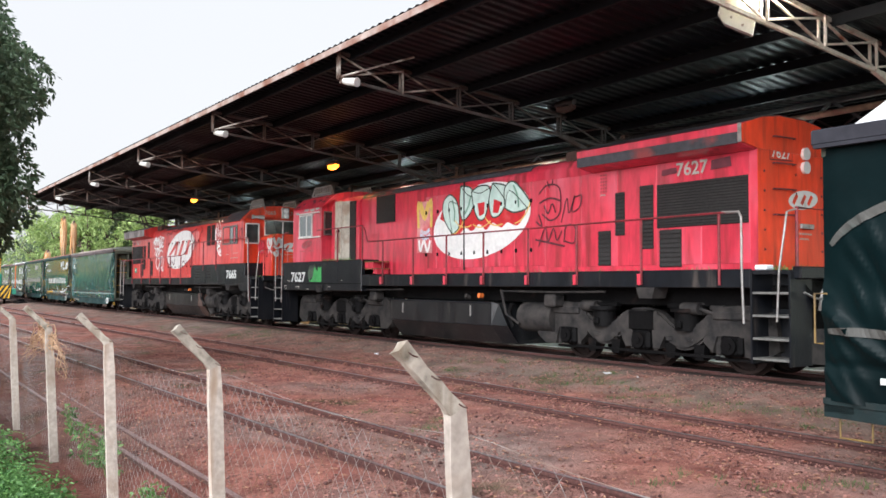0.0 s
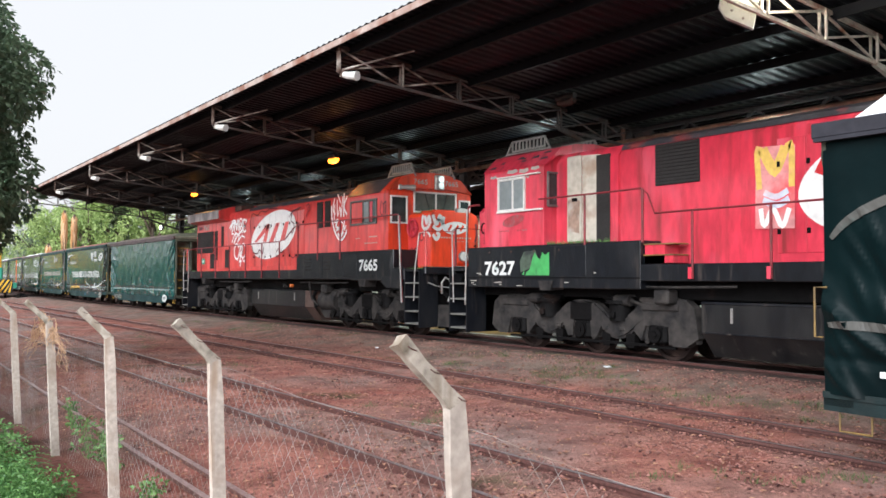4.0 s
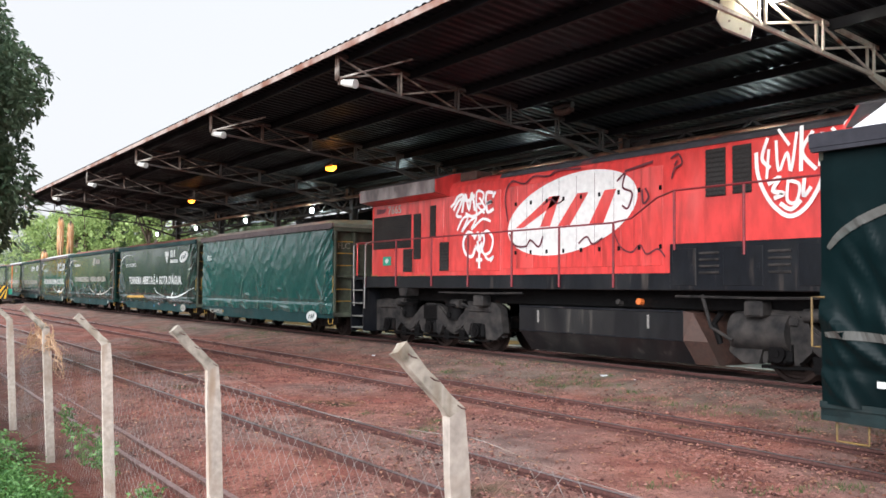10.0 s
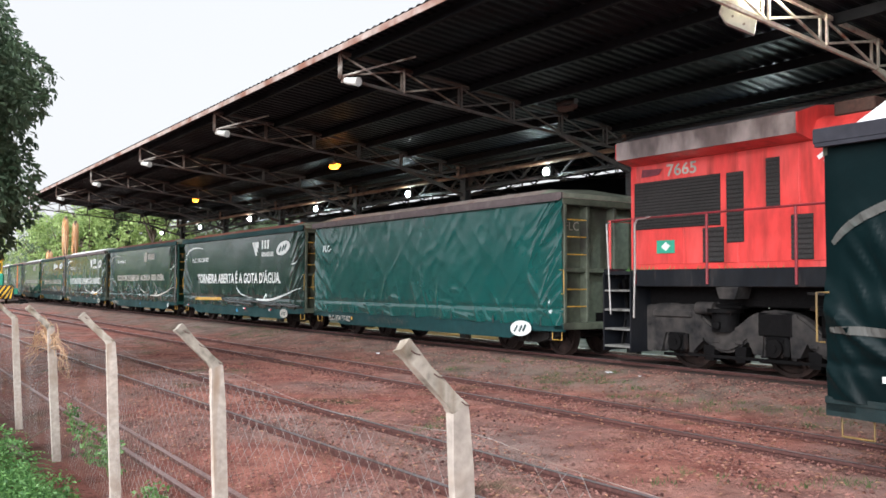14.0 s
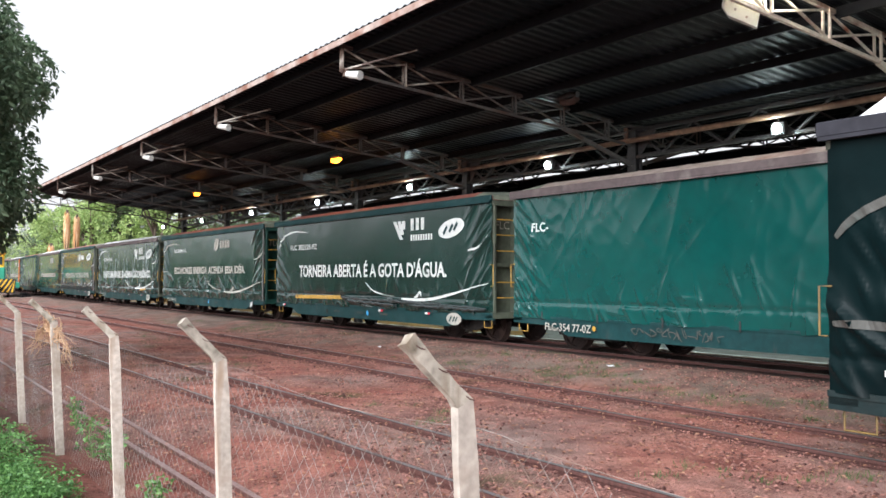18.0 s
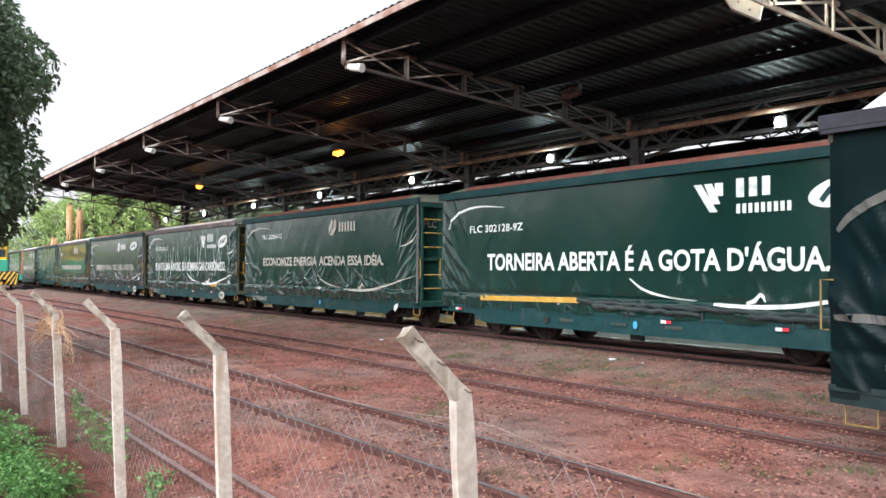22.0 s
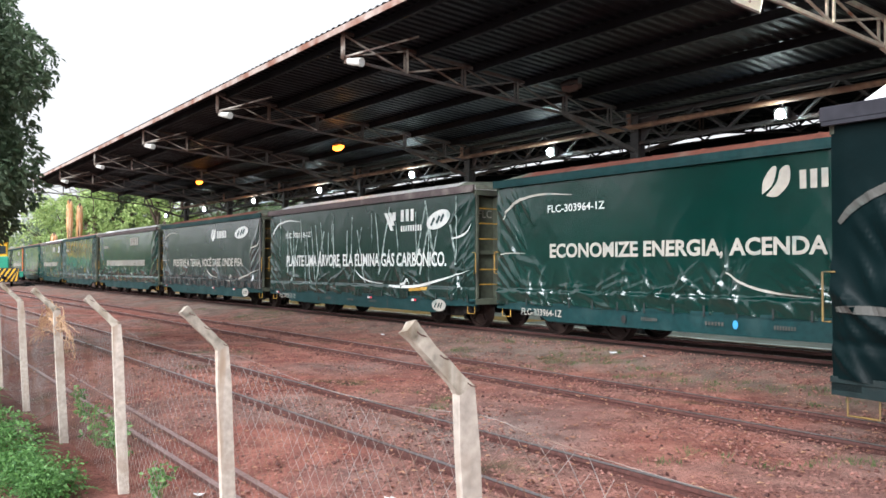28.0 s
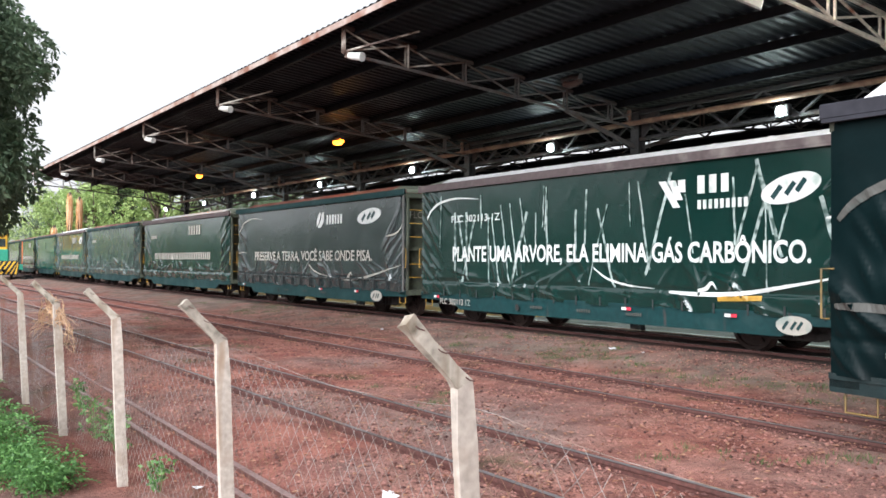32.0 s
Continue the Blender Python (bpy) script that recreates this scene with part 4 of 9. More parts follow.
def drape(length, z0, z1, seed, folds=1.0, sag=1.0):
    """A tarpaulin side: creased, pulled in at its foot, loose at the corners."""
    rnd = random.Random(seed)
    nx, nz = (430, 76) if seed in (2, 3, 4, 5, 11) else (230, 52)
    creases = []
    for _ in range(int(60 * folds)):
        side = rnd.random()
        if side < 0.66:   # gathered creases from the ends
            e = rnd.choice((-1, 1))
            creases.append((e * length / 2 * rnd.uniform(0.86, 1.0), rnd.uniform(z0 + 0.2, z1), e * rnd.uniform(-1.5, -0.4), rnd.uniform(0.18, 0.5), rnd.uniform(0.018, 0.042), 0.032))
        else:
            creases.append((rnd.uniform(-length / 2, length / 2), rnd.uniform(z0, z1), rnd.uniform(-1.2, 1.2), rnd.uniform(0.3, 0.9), (3.0 if seed == 11 else 1.0) * rnd.uniform(0.0006, 0.0018), 0.06))
    for _ in range(int(46 * folds)):   # short slack folds low down
        creases.append((rnd.uniform(-length / 2, length / 2), z0 + rnd.uniform(0.05, 0.85) * rnd.random() ** 0.6, rnd.choice((rnd.uniform(-0.5, 0.5), rnd.uniform(0.3, 0.9), rnd.uniform(3.0, 9.0))), rnd.uniform(0.14, 0.40), rnd.uniform(0.012, 0.034), 0.032))
    pleats = []
    for i in range(int(44 * FLUTES.get(seed, 0.0))):
        px = length * (0.46 - 0.92 * rnd.random())
        pleats.append((px, -0.16 * px + rnd.choice((-1, 1)) * rnd.uniform(0.25, 0.75), z0 + rnd.uniform(0.40, 0.92), rnd.uniform(0.022, 0.058)))
    verts, faces = [], []
    off = Vector((seed * 7.7, seed * 3.1, 0))

    def depth(x, z):
        h = max(0.0, min(1.0, (z - z0) / (z1 - z0)))
        p = Vector((x * 0.55, z * 0.9, 0)) + off
        y = -0.009 * noise.noise(p) - 0.0012 * noise.noise(p * 3.0)
        if seed == 11:   # an old sheet, crumpled all over
            q = Vector((2.3 * x + 0.8 * math.sin(1.9 * x), 2.0 * z, 11.0))
            y -= 0.010 * (0.35 + 0.65 * h) * max(0.0, 1.0 - 3.0 * abs(noise.noise(q))) ** 1.5 * max(0.0, 0.55 + noise.noise(Vector((0.5 * x, 0.6 * z, 4.0))))
            y -= 0.0025 * noise.noise(q * 1.9)
        # soft hanging swags
        for a, b, s in ((1.0, 0.75, 1.25), (-0.9, 0.8, 1.7)):
            q = Vector((s * (x + a * z), s * b * (0.55 * z - 0.25 * x), 4.0 * a)) + off
            y -= (0.0040 if seed == 11 else 0.0012) * folds * max(0.0, 1.0 - 2.4 * abs(noise.noise(q))) ** 2
        # upright flutes between the straps, stronger towards the foot
        y += -0.012 * folds * (1 - h) ** 3.0 * math.sin(x * 5.6 + 2.0 * noise.noise(p * 1.3))
        # slack that bags out above the straps
        if seed in FLUTES:
            ripple = noise.noise(Vector((2.6 * x + 1.4 * z, 0.8 * z, 3.0 * seed)))
            bag = FLUTES[seed] * max(0.0, 0.35 + 1.1 * noise.noise(Vector((0.55 * x, 2.0, seed))) + 0.9 * ripple)
            y -= 0.050 * bag * math.exp(-((z - z0 - 0.20 - 0.10 * ripple) / 0.10) ** 2)
        # slack pleats that sweep down to the straps
        for px, lean, top, amp in pleats:
            if z < top:
                q = max(0.0, (z - z0 - 0.26) / (top - z0 - 0.26))
                dx = x - px - lean * q ** 1.5
                if abs(dx) < 0.16:
                    low = math.exp(-(max(0.0, z0 + 0.26 - z) / 0.05) ** 2)
                    y -= amp * low * (1 - q) ** 0.9 * math.exp(-(dx / 0.042) ** 2)
        y -= FLUTES.get(seed, 0.2) * 0.018 * (1 - h) ** 2.2 * (0.4 + noise.noise(p * 1.7)) * (1 - abs(math.sin(x * 6.5 - 2.2 * z + 1.5 * noise.noise(p * 2.0)))) ** 1.5
        y += 0.055 * sag * math.exp(-((z - z0 - 0.30) / 0.04) ** 2) * (0.5 + 0.5 * noise.noise(p * 2.2))
        for cx, cz, slope, ln, amp, sharp in creases:
            dx, dz = x - cx, z - cz
            u = (dx + slope * dz) / math.sqrt(1 + slope * slope)
            v = (dz - slope * dx) / math.sqrt(1 + slope * slope)
            if abs(v) < 1.6 * ln:
                y -= amp * folds * math.exp(-(v / ln) ** 2) * math.exp(-abs(u) / sharp)
        return y + 0.02 * (1 - min(1, (length / 2 - abs(x)) / 0.12))
    for j in range(nz + 1):
        z = z0 + (z1 - z0) * (j / nz) ** 1.3
        for i in range(nx + 1):
            u = 2.0 * i / nx - 1.0
            x = length / 2 * u * (1.30 - 0.30 * u * u)
            hem = 0.05 * noise.noise(Vector((x * 1.4, 7.0, seed))) * max(0.0, 1 - 8 * j / nz)
            verts.append((x, depth(x, z), z + hem))
    for j in range(nz):
        for i in range(nx):
            a = j * (nx + 1) + i
            faces.append((a, a + 1, a + nx + 2, a + nx + 1))
    g = Geo()
    g.add(verts, faces)
    return g, depth


CLOTH = {}


def print_on(w, name, geo, mat, label="", lift=0.016, parent=None):
    """Paint that lies on the creased tarpaulin of wagon w."""
    f = CLOTH[w.name]
    geo.v = [(x, -HALF - 0.012 + f(x, z) - lift, z) for x, y, z in geo.v]
    return part(name, geo, mat, parent or w, label, fix=False)


def fan(poly, rings=4):
    """A filled outline in rings, so that it can follow the cloth."""
    cx, cz = sum(p[0] for p in poly) / len(poly), sum(p[1] for p in poly) / len(poly)
    n = len(poly)
    vs = [(cx, 0, cz)] + [(cx + (a - cx) * k / rings, 0, cz + (b - cz) * k / rings) for k in range(1, rings + 1) for a, b in poly]
    fs = [(0, 1 + i, 1 + (i + 1) % n) for i in range(n)]
    for k in range(rings - 1):
        fs += [(1 + k * n + i, 1 + (k + 1) * n + i, 1 + (k + 1) * n + (i + 1) % n, 1 + k * n + (i + 1) % n) for i in range(n)]
    g = Geo()
    g.add(vs, fs)
    return g


def emblem(parent, x, z, a, b, y, turn=0.0, white=TEXT_WHITE, ink=WAGON_GREEN):
    """An oval badge with slanted bars: the railway's mark as plain shapes."""
    on = y == FACE
    o = print_on(parent, "oval_badge", fan(ring(x, z, a, b, turn)), white, "white oval badge") if on else part("oval_badge", Geo().patch(ring(x, z, a, b, turn), y), white, parent, "white oval badge", fix=False)
    g = Geo()
    s = math.tan(radians(turn))
    for dx, kind in ((-0.42, "peak"), (-0.02, "foot"), (0.33, "foot")):
        cx = x + dx * a
        cz = z + s * dx * a
        hh = 0.42 * b
        if kind == "peak":
            g.stroke([(cx - 0.18 * a, cz - hh), (cx + 0.12 * a, cz + hh)], 0.16 * a, y - 0.003)
        else:
            g.stroke([(cx + 0.16 * a, cz + hh), (cx - 0.12 * a, cz - hh)], 0.16 * a, y - 0.003)
    if on:
        print_on(parent, "badge_bars", g, ink, "", 0.021, o)
    else:
        part("badge_bars", g, ink, o, fix=False)
    return o


def bars(parent, x, z, w, h, y, n=5, mat=TEXT_WHITE, name="unread_lettering"):
    """Unread lettering as short upright bars."""
    g = Geo()
    for i in range(n):
        u = x + w * i / n
        g.patch([(u, z), (u + 0.62 * w / n, z), (u + 0.62 * w / n, z + h), (u, z + h)], y)
    if y == FACE:
        root = parent if parent.name in CLOTH else parent.parent
        return tagged(print_on(root, name, g, mat, "", 0.012, parent), kind="stuff")
    return tagged(part(name, g, mat, parent, fix=False), kind="stuff")


def wagon(label, tarp, roof_mat, edge_mat, length=10.9, seed=1, folds=1.0, k=1.0, detail=True, end_text=True, sill_mat=None, end_mat=None, crown=0.0):
    """A covered flat wagon with tarpaulin sides. k scales its height."""
    L = length / 2
    sill_mat, end_mat = sill_mat or WAGON_GREEN, end_mat or WAGON_END
    w = thing("covered_wagon", label, "railway wagon", "wagons of the train")
    zt, zb = 2.98 * k, 0.62
    end = L - 0.02

    def under():
        g = Geo()
        g.box(-L + 0.25, L - 0.25, -0.30, 0.30, 0.55, 0.85, 0.01)
        for x in range(-4, 5, 2):
            g.box(x - 0.08, x + 0.08, -1.2, 1.2, 0.60, 0.80)
        g.tube([(-1.2, -0.55, 0.52), (0.5, -0.55, 0.52)], 0.16, 12)
        g.bar((-3.0, -0.5, 0.42), (3.2, -0.5, 0.42), 0.04)
        g.bar((-L, 0, 0.70), (-L - 0.42, 0, 0.70), 0.18, 0.2)
        g.bar((L, 0, 0.70), (L + 0.42, 0, 0.70), 0.18, 0.2)
        return mesh_of("underframe", g, BOGIE_DARK)
    part("underframe", shared(("under", length), under), BOGIE_DARK, w)

    def body():
        return mesh_of("body", Geo().box(-L + 0.35, L - 0.35, -HALF + 0.08, HALF - 0.08, 0.80, zt - 0.02), WAGON_END)
    part("body", shared(("body", length, k), body), WAGON_END, w)
    # sills with a dropped middle
    def sill():
        g = Geo()
        g.prism([(-L, 0.66), (L, 0.66), (L, 0.52), (L - 1.15, 0.50), (L - 1.55, 0.33), (-L + 1.55, 0.33), (-L + 1.15, 0.50), (-L, 0.52)], "y", 0.0, 0.05)
        g.box(-L, L, -0.015, 0.06, 0.62, 0.67)
        return mesh_of("side_sill", g, sill_mat)
    me = shared(("sill", length, sill_mat.name), sill)
    for s in (-1, 1):
        o = part("side_sill", me, sill_mat, w)
        o.location = (0, s * HALF, 0)
        o.rotation_euler = (0, 0, 0 if s < 0 else math.pi)
    # curtains
    cloth, CLOTH[w.name] = drape(length - 0.03, zb + 0.01, zt, seed, folds)
    near = part("curtain", cloth, tarp, w, "creased tarpaulin side", smooth=60, fix=False)
    near.location = (0, -HALF - 0.012, 0)
    far = part("curtain", shared(("far", length, k), lambda: mesh_of("curtain", Geo().box(-L + 0.06, L - 0.06, -0.02, 0.0, zb, zt), TARP_DARK)), TARP_DARK, w)
    far.location = (0, HALF, 0)
    # roof
    def roof():
        g = Geo()
        n = int(length / 1.2)
        prof = [(-1.40, zt + 0.10), (-1.10, zt + 0.25 + crown), (0.0, zt + 0.31 + crown), (1.10, zt + 0.25 + crown), (1.40, zt + 0.10)]
        low = [(-1.44, zt + 0.02), (-1.44, zt + 0.11), (1.44, zt + 0.11), (1.44, zt + 0.02)]
        g.prism(low, "x", -L, L)
        # raised middle with hipped ends
        vs = []
        for x in (-L + 0.70, L - 0.70):
            vs += [(x, a, b) for a, b in prof]
        g.add(vs, [(i, i + 1, i + 6, i + 5) for i in range(4)])
        for i in range(n + 1):
            x = -L + 0.9 + (length - 1.8) * i / n
            for a, b in zip(prof[:4], prof[1:5]):
                g.bar((x, a[0] * 0.985, a[1] + 0.004), (x, b[0] * 0.985, b[1] + 0.004), 0.05, 0.016)
        return mesh_of("roof", g, roof_mat)
    part("roof", shared(("roof", length, k, crown, roof_mat.name), roof), roof_mat, w)
    hip_mat = HIP_PAINT if crown == 0.0 else roof_mat

    def hip():
        prof = [(-1.40, 0.112), (-1.10, 0.25 + crown), (0.0, 0.31 + crown), (1.10, 0.25 + crown), (1.40, 0.112)]
        vs = [(-0.70, a, zt + b) for a, b in prof] + [(0.012 if crown == 0.0 else -0.25, 0.985 * a, zt + 0.114) for a, b in prof] + [(0.012 if crown == 0.0 else -0.25, 0.985 * a, zt + 0.03) for a, b in prof]
        g = Geo()
        g.add(vs, [(5 * j + i, 5 * j + i + 1, 5 * j + i + 6, 5 * j + i + 5) for j in range(2) for i in range(4)])
        return mesh_of("roof_hip", g, hip_mat)
    me = shared(("hip", k, crown), hip)
    for s in (1, -1):
        o = part("roof_hip", me, hip_mat, w, "sloping grey-green end of the roof" if crown == 0.0 else "")
        o.location = (s * L, 0, 0)
        o.rotation_euler = (0, 0, 0 if s > 0 else math.pi)
    def fascia():
        g = Geo()
        g.box(-L - 0.03, L + 0.03, -0.035, 0.03, zt - 0.005, zt + 0.118, 0.01)
        g.box(-L, L, -0.05, 0.0, zt - 0.035, zt - 0.005)
        return mesh_of("fascia", g, edge_mat)
    me = shared(("fascia", length, k, edge_mat.name), fascia)
    for s in (-1, 1):
        o = part("fascia", me, edge_mat, w)
        o.location = (0, s * 1.44, 0)
        o.rotation_euler = (0, 0, 0 if s < 0 else math.pi)
    # ends: ribbed steel with a deep recess, ladder, handles and a stirrup step
    def endwall():
        g = Geo()
        g.box(-0.30, -0.26, -HALF + 0.02, HALF - 0.02, 0.60, zt)
        return mesh_of("end_wall", g, end_mat)
    me = shared(("end", k, end_mat.name), endwall)

    fit_mat = YELLOW_DULL if sill_mat is SILL_DARK else YELLOW

    def rungs():
        g = Geo()
        g.tube([(-0.02, -1.26, 0), (-0.02, -0.78, 0)], 0.014, 6)
        return mesh_of("ladder_rung", g, fit_mat)

    def grab():
        g = Geo()
        g.tube([(-0.02, -HALF - 0.03, 1.22 * k), (0.05, -HALF - 0.03, 1.22 * k), (0.05, -HALF - 0.03, 1.66 * k), (-0.06, -HALF - 0.03, 1.66 * k)], 0.009, 6)
        return mesh_of("grab_handle", g, fit_mat)

    def stirrup():
        g = Geo()
        g.tube([(-0.10, -HALF + 0.06, 0.56), (-0.10, -HALF + 0.06, 0.36), (-0.36, -HALF + 0.06, 0.36), (-0.36, -HALF + 0.06, 0.56)], 0.010, 6)
        return mesh_of("stirrup_step", g, fit_mat)
    for s in (1, -1):
        e = part("end_wall", me, end_mat, w)
        e.location = (s * L, 0, 0)
        e.rotation_euler = (0, 0, 0 if s > 0 else math.pi)
        for y in (-HALF + 0.03, -0.72, 0.0, 0.72, HALF - 0.10):
            deep = abs(y) > 1.2
            pm = shared(("end_post", k, deep, end_mat.name), lambda: mesh_of("end_post", Geo().box(-0.26, 0.0 if deep else -0.06, 0, 0.07, 0.68, zt - 0.10, 0.008), end_mat))
            o = part("end_post", pm, end_mat, e)
            o.location = (0, y, 0)
        for nm, z0, z1, d0 in (("end_head_beam", zt - 0.10, zt + 0.02, 0.0), ("end_rail", 1.62 * k, 1.70 * k, -0.10), ("end_sill", 0.55, 0.68, 0.0)):
            pm = shared((nm, k, end_mat.name), lambda: mesh_of(nm, Geo().box(-0.259, d0 + 0.002, -HALF, HALF, z0, z1, 0.01), end_mat))
            part(nm, pm, end_mat, e)
        if detail:
            for nm, mk, mat, zz in [("ladder_rung", rungs, fit_mat, z * k) for z in (0.98, 1.30, 1.95, 2.28, 2.60)] + [("grab_handle", grab, fit_mat, 0), ("stirrup_step", stirrup, fit_mat, 0)]:
                base = shared((nm, k), mk)
                if s < 0:
                    base = shared((nm, k, "mirrored"), lambda b=base: mirrored(b))
                o = part(nm, base, mat, w, ("grimy" if fit_mat is YELLOW_DULL else "yellow") + " steel " + nm.replace("_", " "))
                o.location = (s * L, 0, zz)
    # straps along the foot of the curtain
    if detail:
        st = shared("strap", lambda: mesh_of("strap", Geo().box(-0.016, 0.016, -0.012, 0.0, 0.60, 0.76, 0.003), STRAP))
        n = 18 if seed in (3, 4, 5) else 7
        for i in range(n):
            o = part("strap", st, STRAP, w)
            o.location = (-L + length * (i + 0.6) / n, -HALF - 0.03, 0)
    for x in (-L + 1.75, L - 1.75):
        wagon_bogie(w, x)
    if seed in (3, 5):
        pole = shared(("pole", k), lambda: mesh_of("tension_pole", Geo().tube([(0, 0, 0.64), (0, 0, zt - 0.02)], 0.026, 8), FRAME_DARK))
        part("tension_pole", pole, FRAME_DARK, w, "dull grey pole that tightens the curtain").location = (L - 0.03, -HALF - 0.055, 0)
    if end_text:
        g = words("FLC", 0.17, -1.12, 2.42 * k, 0)
        g.v = [(L + 0.02 - 0.26, x, z) for x, y, z in g.v]
        part("end_lettering", g, TEXT_DIM, w, fix=False)
    return w


def mirrored(me):
    c = me.copy()
    for v in c.vertices:
        v.co.x = -v.co.x
    c.flip_normals()
    return c



def arcs(w, seed=0, dim=TEXT_WHITE):
    """Curved bands printed round the curtain's edges."""
    for pts, wd in (([(-5.15, 2.30), (-5.0, 2.52), (-4.6, 2.68), (-4.0, 2.74), (-3.2, 2.68)], 0.07),
                    ([(4.62, 1.98), (4.95, 2.02), (5.2, 2.12), (5.34, 2.28)], 0.06),
                    ([(0.2, 1.27), (0.55, 1.08), (1.05, 0.98), (1.6, 0.94)], 0.05),
                    ([(1.9, 0.90), (2.5, 0.88), (3.3, 0.92), (4.2, 1.07), (5.34, 1.28)], 0.085),
                    ([(2.50, 0.93), (2.64, 0.97), (2.76, 1.06), (2.84, 0.96)], 0.08),
                    ([(-5.3, 1.60), (-5.0, 1.63), (-4.5, 1.62)], 0.03))[:6 if seed else 5]:
        print_on(w, "printed_band", Geo().stroke(smooth_line(pts, 10), 0.78 * wd, FACE, True), dim, "curved band printed on the tarpaulin")


def triangle_mark(w, x, z, mat=TEXT_WHITE):
    """A customer's mark as a striped triangle with two rows of bars."""
    g = Geo()
    for i in range(3):
        a = x + 0.20 * i
        g.patch([(a, z + 0.50), (a + 0.15, z + 0.50), (a + 0.15 + 0.30 - 0.20 * i * 0.75, z + 0.06 + 0.12 * i), (a + 0.30 - 0.20 * i * 0.75, z + 0.06 + 0.12 * i)], FACE)
    t = print_on(w, "triangle_mark", g, mat, "striped white triangle mark")
    bars(t, x + 0.78, z + 0.26, 0.66, 0.28, FACE, 3, mat)
    bars(t, x + 0.78, z + 0.02, 0.95, 0.14, FACE, 9, mat)


def leaf_mark(w, x, z, mat=TEXT_DIM):
    g = Geo()
    g.patch(smooth_line([(x, z + 0.02), (x + 0.02, z + 0.22), (x + 0.16, z + 0.40), (x + 0.24, z + 0.38), (x + 0.17, z + 0.15), (x, z + 0.02)]), FACE)
    g.patch(smooth_line([(x + 0.06, z + 0.0), (x + 0.24, z + 0.18), (x + 0.30, z + 0.36), (x + 0.44, z + 0.40), (x + 0.44, z + 0.16), (x + 0.25, z - 0.02), (x + 0.06, z + 0.0)]), FACE)
    t = print_on(w, "leaf_mark", g, mat, "pale leaf-shaped mark")
    bars(t, x + 0.60, z + 0.06, 0.98, 0.26, FACE, 6, mat)


def sill_marks(w, num, badge=True, blue=True, reflectors=(-4.85, 3.0, 0.9)):
    y = -HALF - 0.056
    if num:
        part("sill_number", words(num, 0.13, -4.6, 0.43, y, 0.01), TEXT_DIM, w, fix=False)
    for x, n in ((-1.5, 4), (-0.2, 3), (1.0, 4)):
        bars(w, x, 0.47, 0.36, 0.055, y, 2 * n, TEXT_GREY)
    part("drain_hole", Geo().patch(ring(-1.9, 0.47, 0.055, 0.065), y), GRILLE, w, "dark round hole in the sill", fix=False)
    if blue:
        part("blue_disc", Geo().patch(ring(0.35, 0.50, 0.05, 0.065), y), material_blue, w, fix=False)
    for x in reflectors:
        g = Geo().patch([(x, 0.56), (x + 0.11, 0.56), (x + 0.11, 0.61), (x, 0.61)], y)
        part("white_reflector", g, TEXT_WHITE, w, fix=False)
        g = Geo().patch([(x + 0.115, 0.56), (x + 0.215, 0.56), (x + 0.215, 0.61), (x + 0.115, 0.61)], y)
        part("red_reflector", g, LOCO_RED, w, fix=False)
    if badge:
        emblem(w, 4.15, 0.50, 0.28, 0.135, y - 0.004, 0.0, TEXT_DIM)


material_blue = material("blue_paint", (0.05, 0.28, 0.55), 0.5, 0, (9, 0.1), None, None)


def worn_creases(w, seed, n=26):
    """Bare worn lines where the tarpaulin was folded."""
    rnd = random.Random(seed)
    for i in range(n):
        x = rnd.uniform(-5.0, 5.0)
        z = rnd.uniform(2.2, 2.9)
        ln = rnd.uniform(0.7, 1.9)
        sl = rnd.choice((0.0, 0.03, -0.04, 0.28, -0.32, 0.18))
        pts, d = [], 0.0
        steps = 9
        for j in range(steps):
            pts.append((x + sl * ln * j / steps + rnd.uniform(-0.008, 0.008), max(0.95, z - ln * j / steps)))
        print_on(w, "worn_crease", Geo().stroke(smooth_line(pts, 3), rnd.uniform(0.022, 0.070), FACE), CREASE, "pale worn crease line", 0.007 + 0.0002 * i)


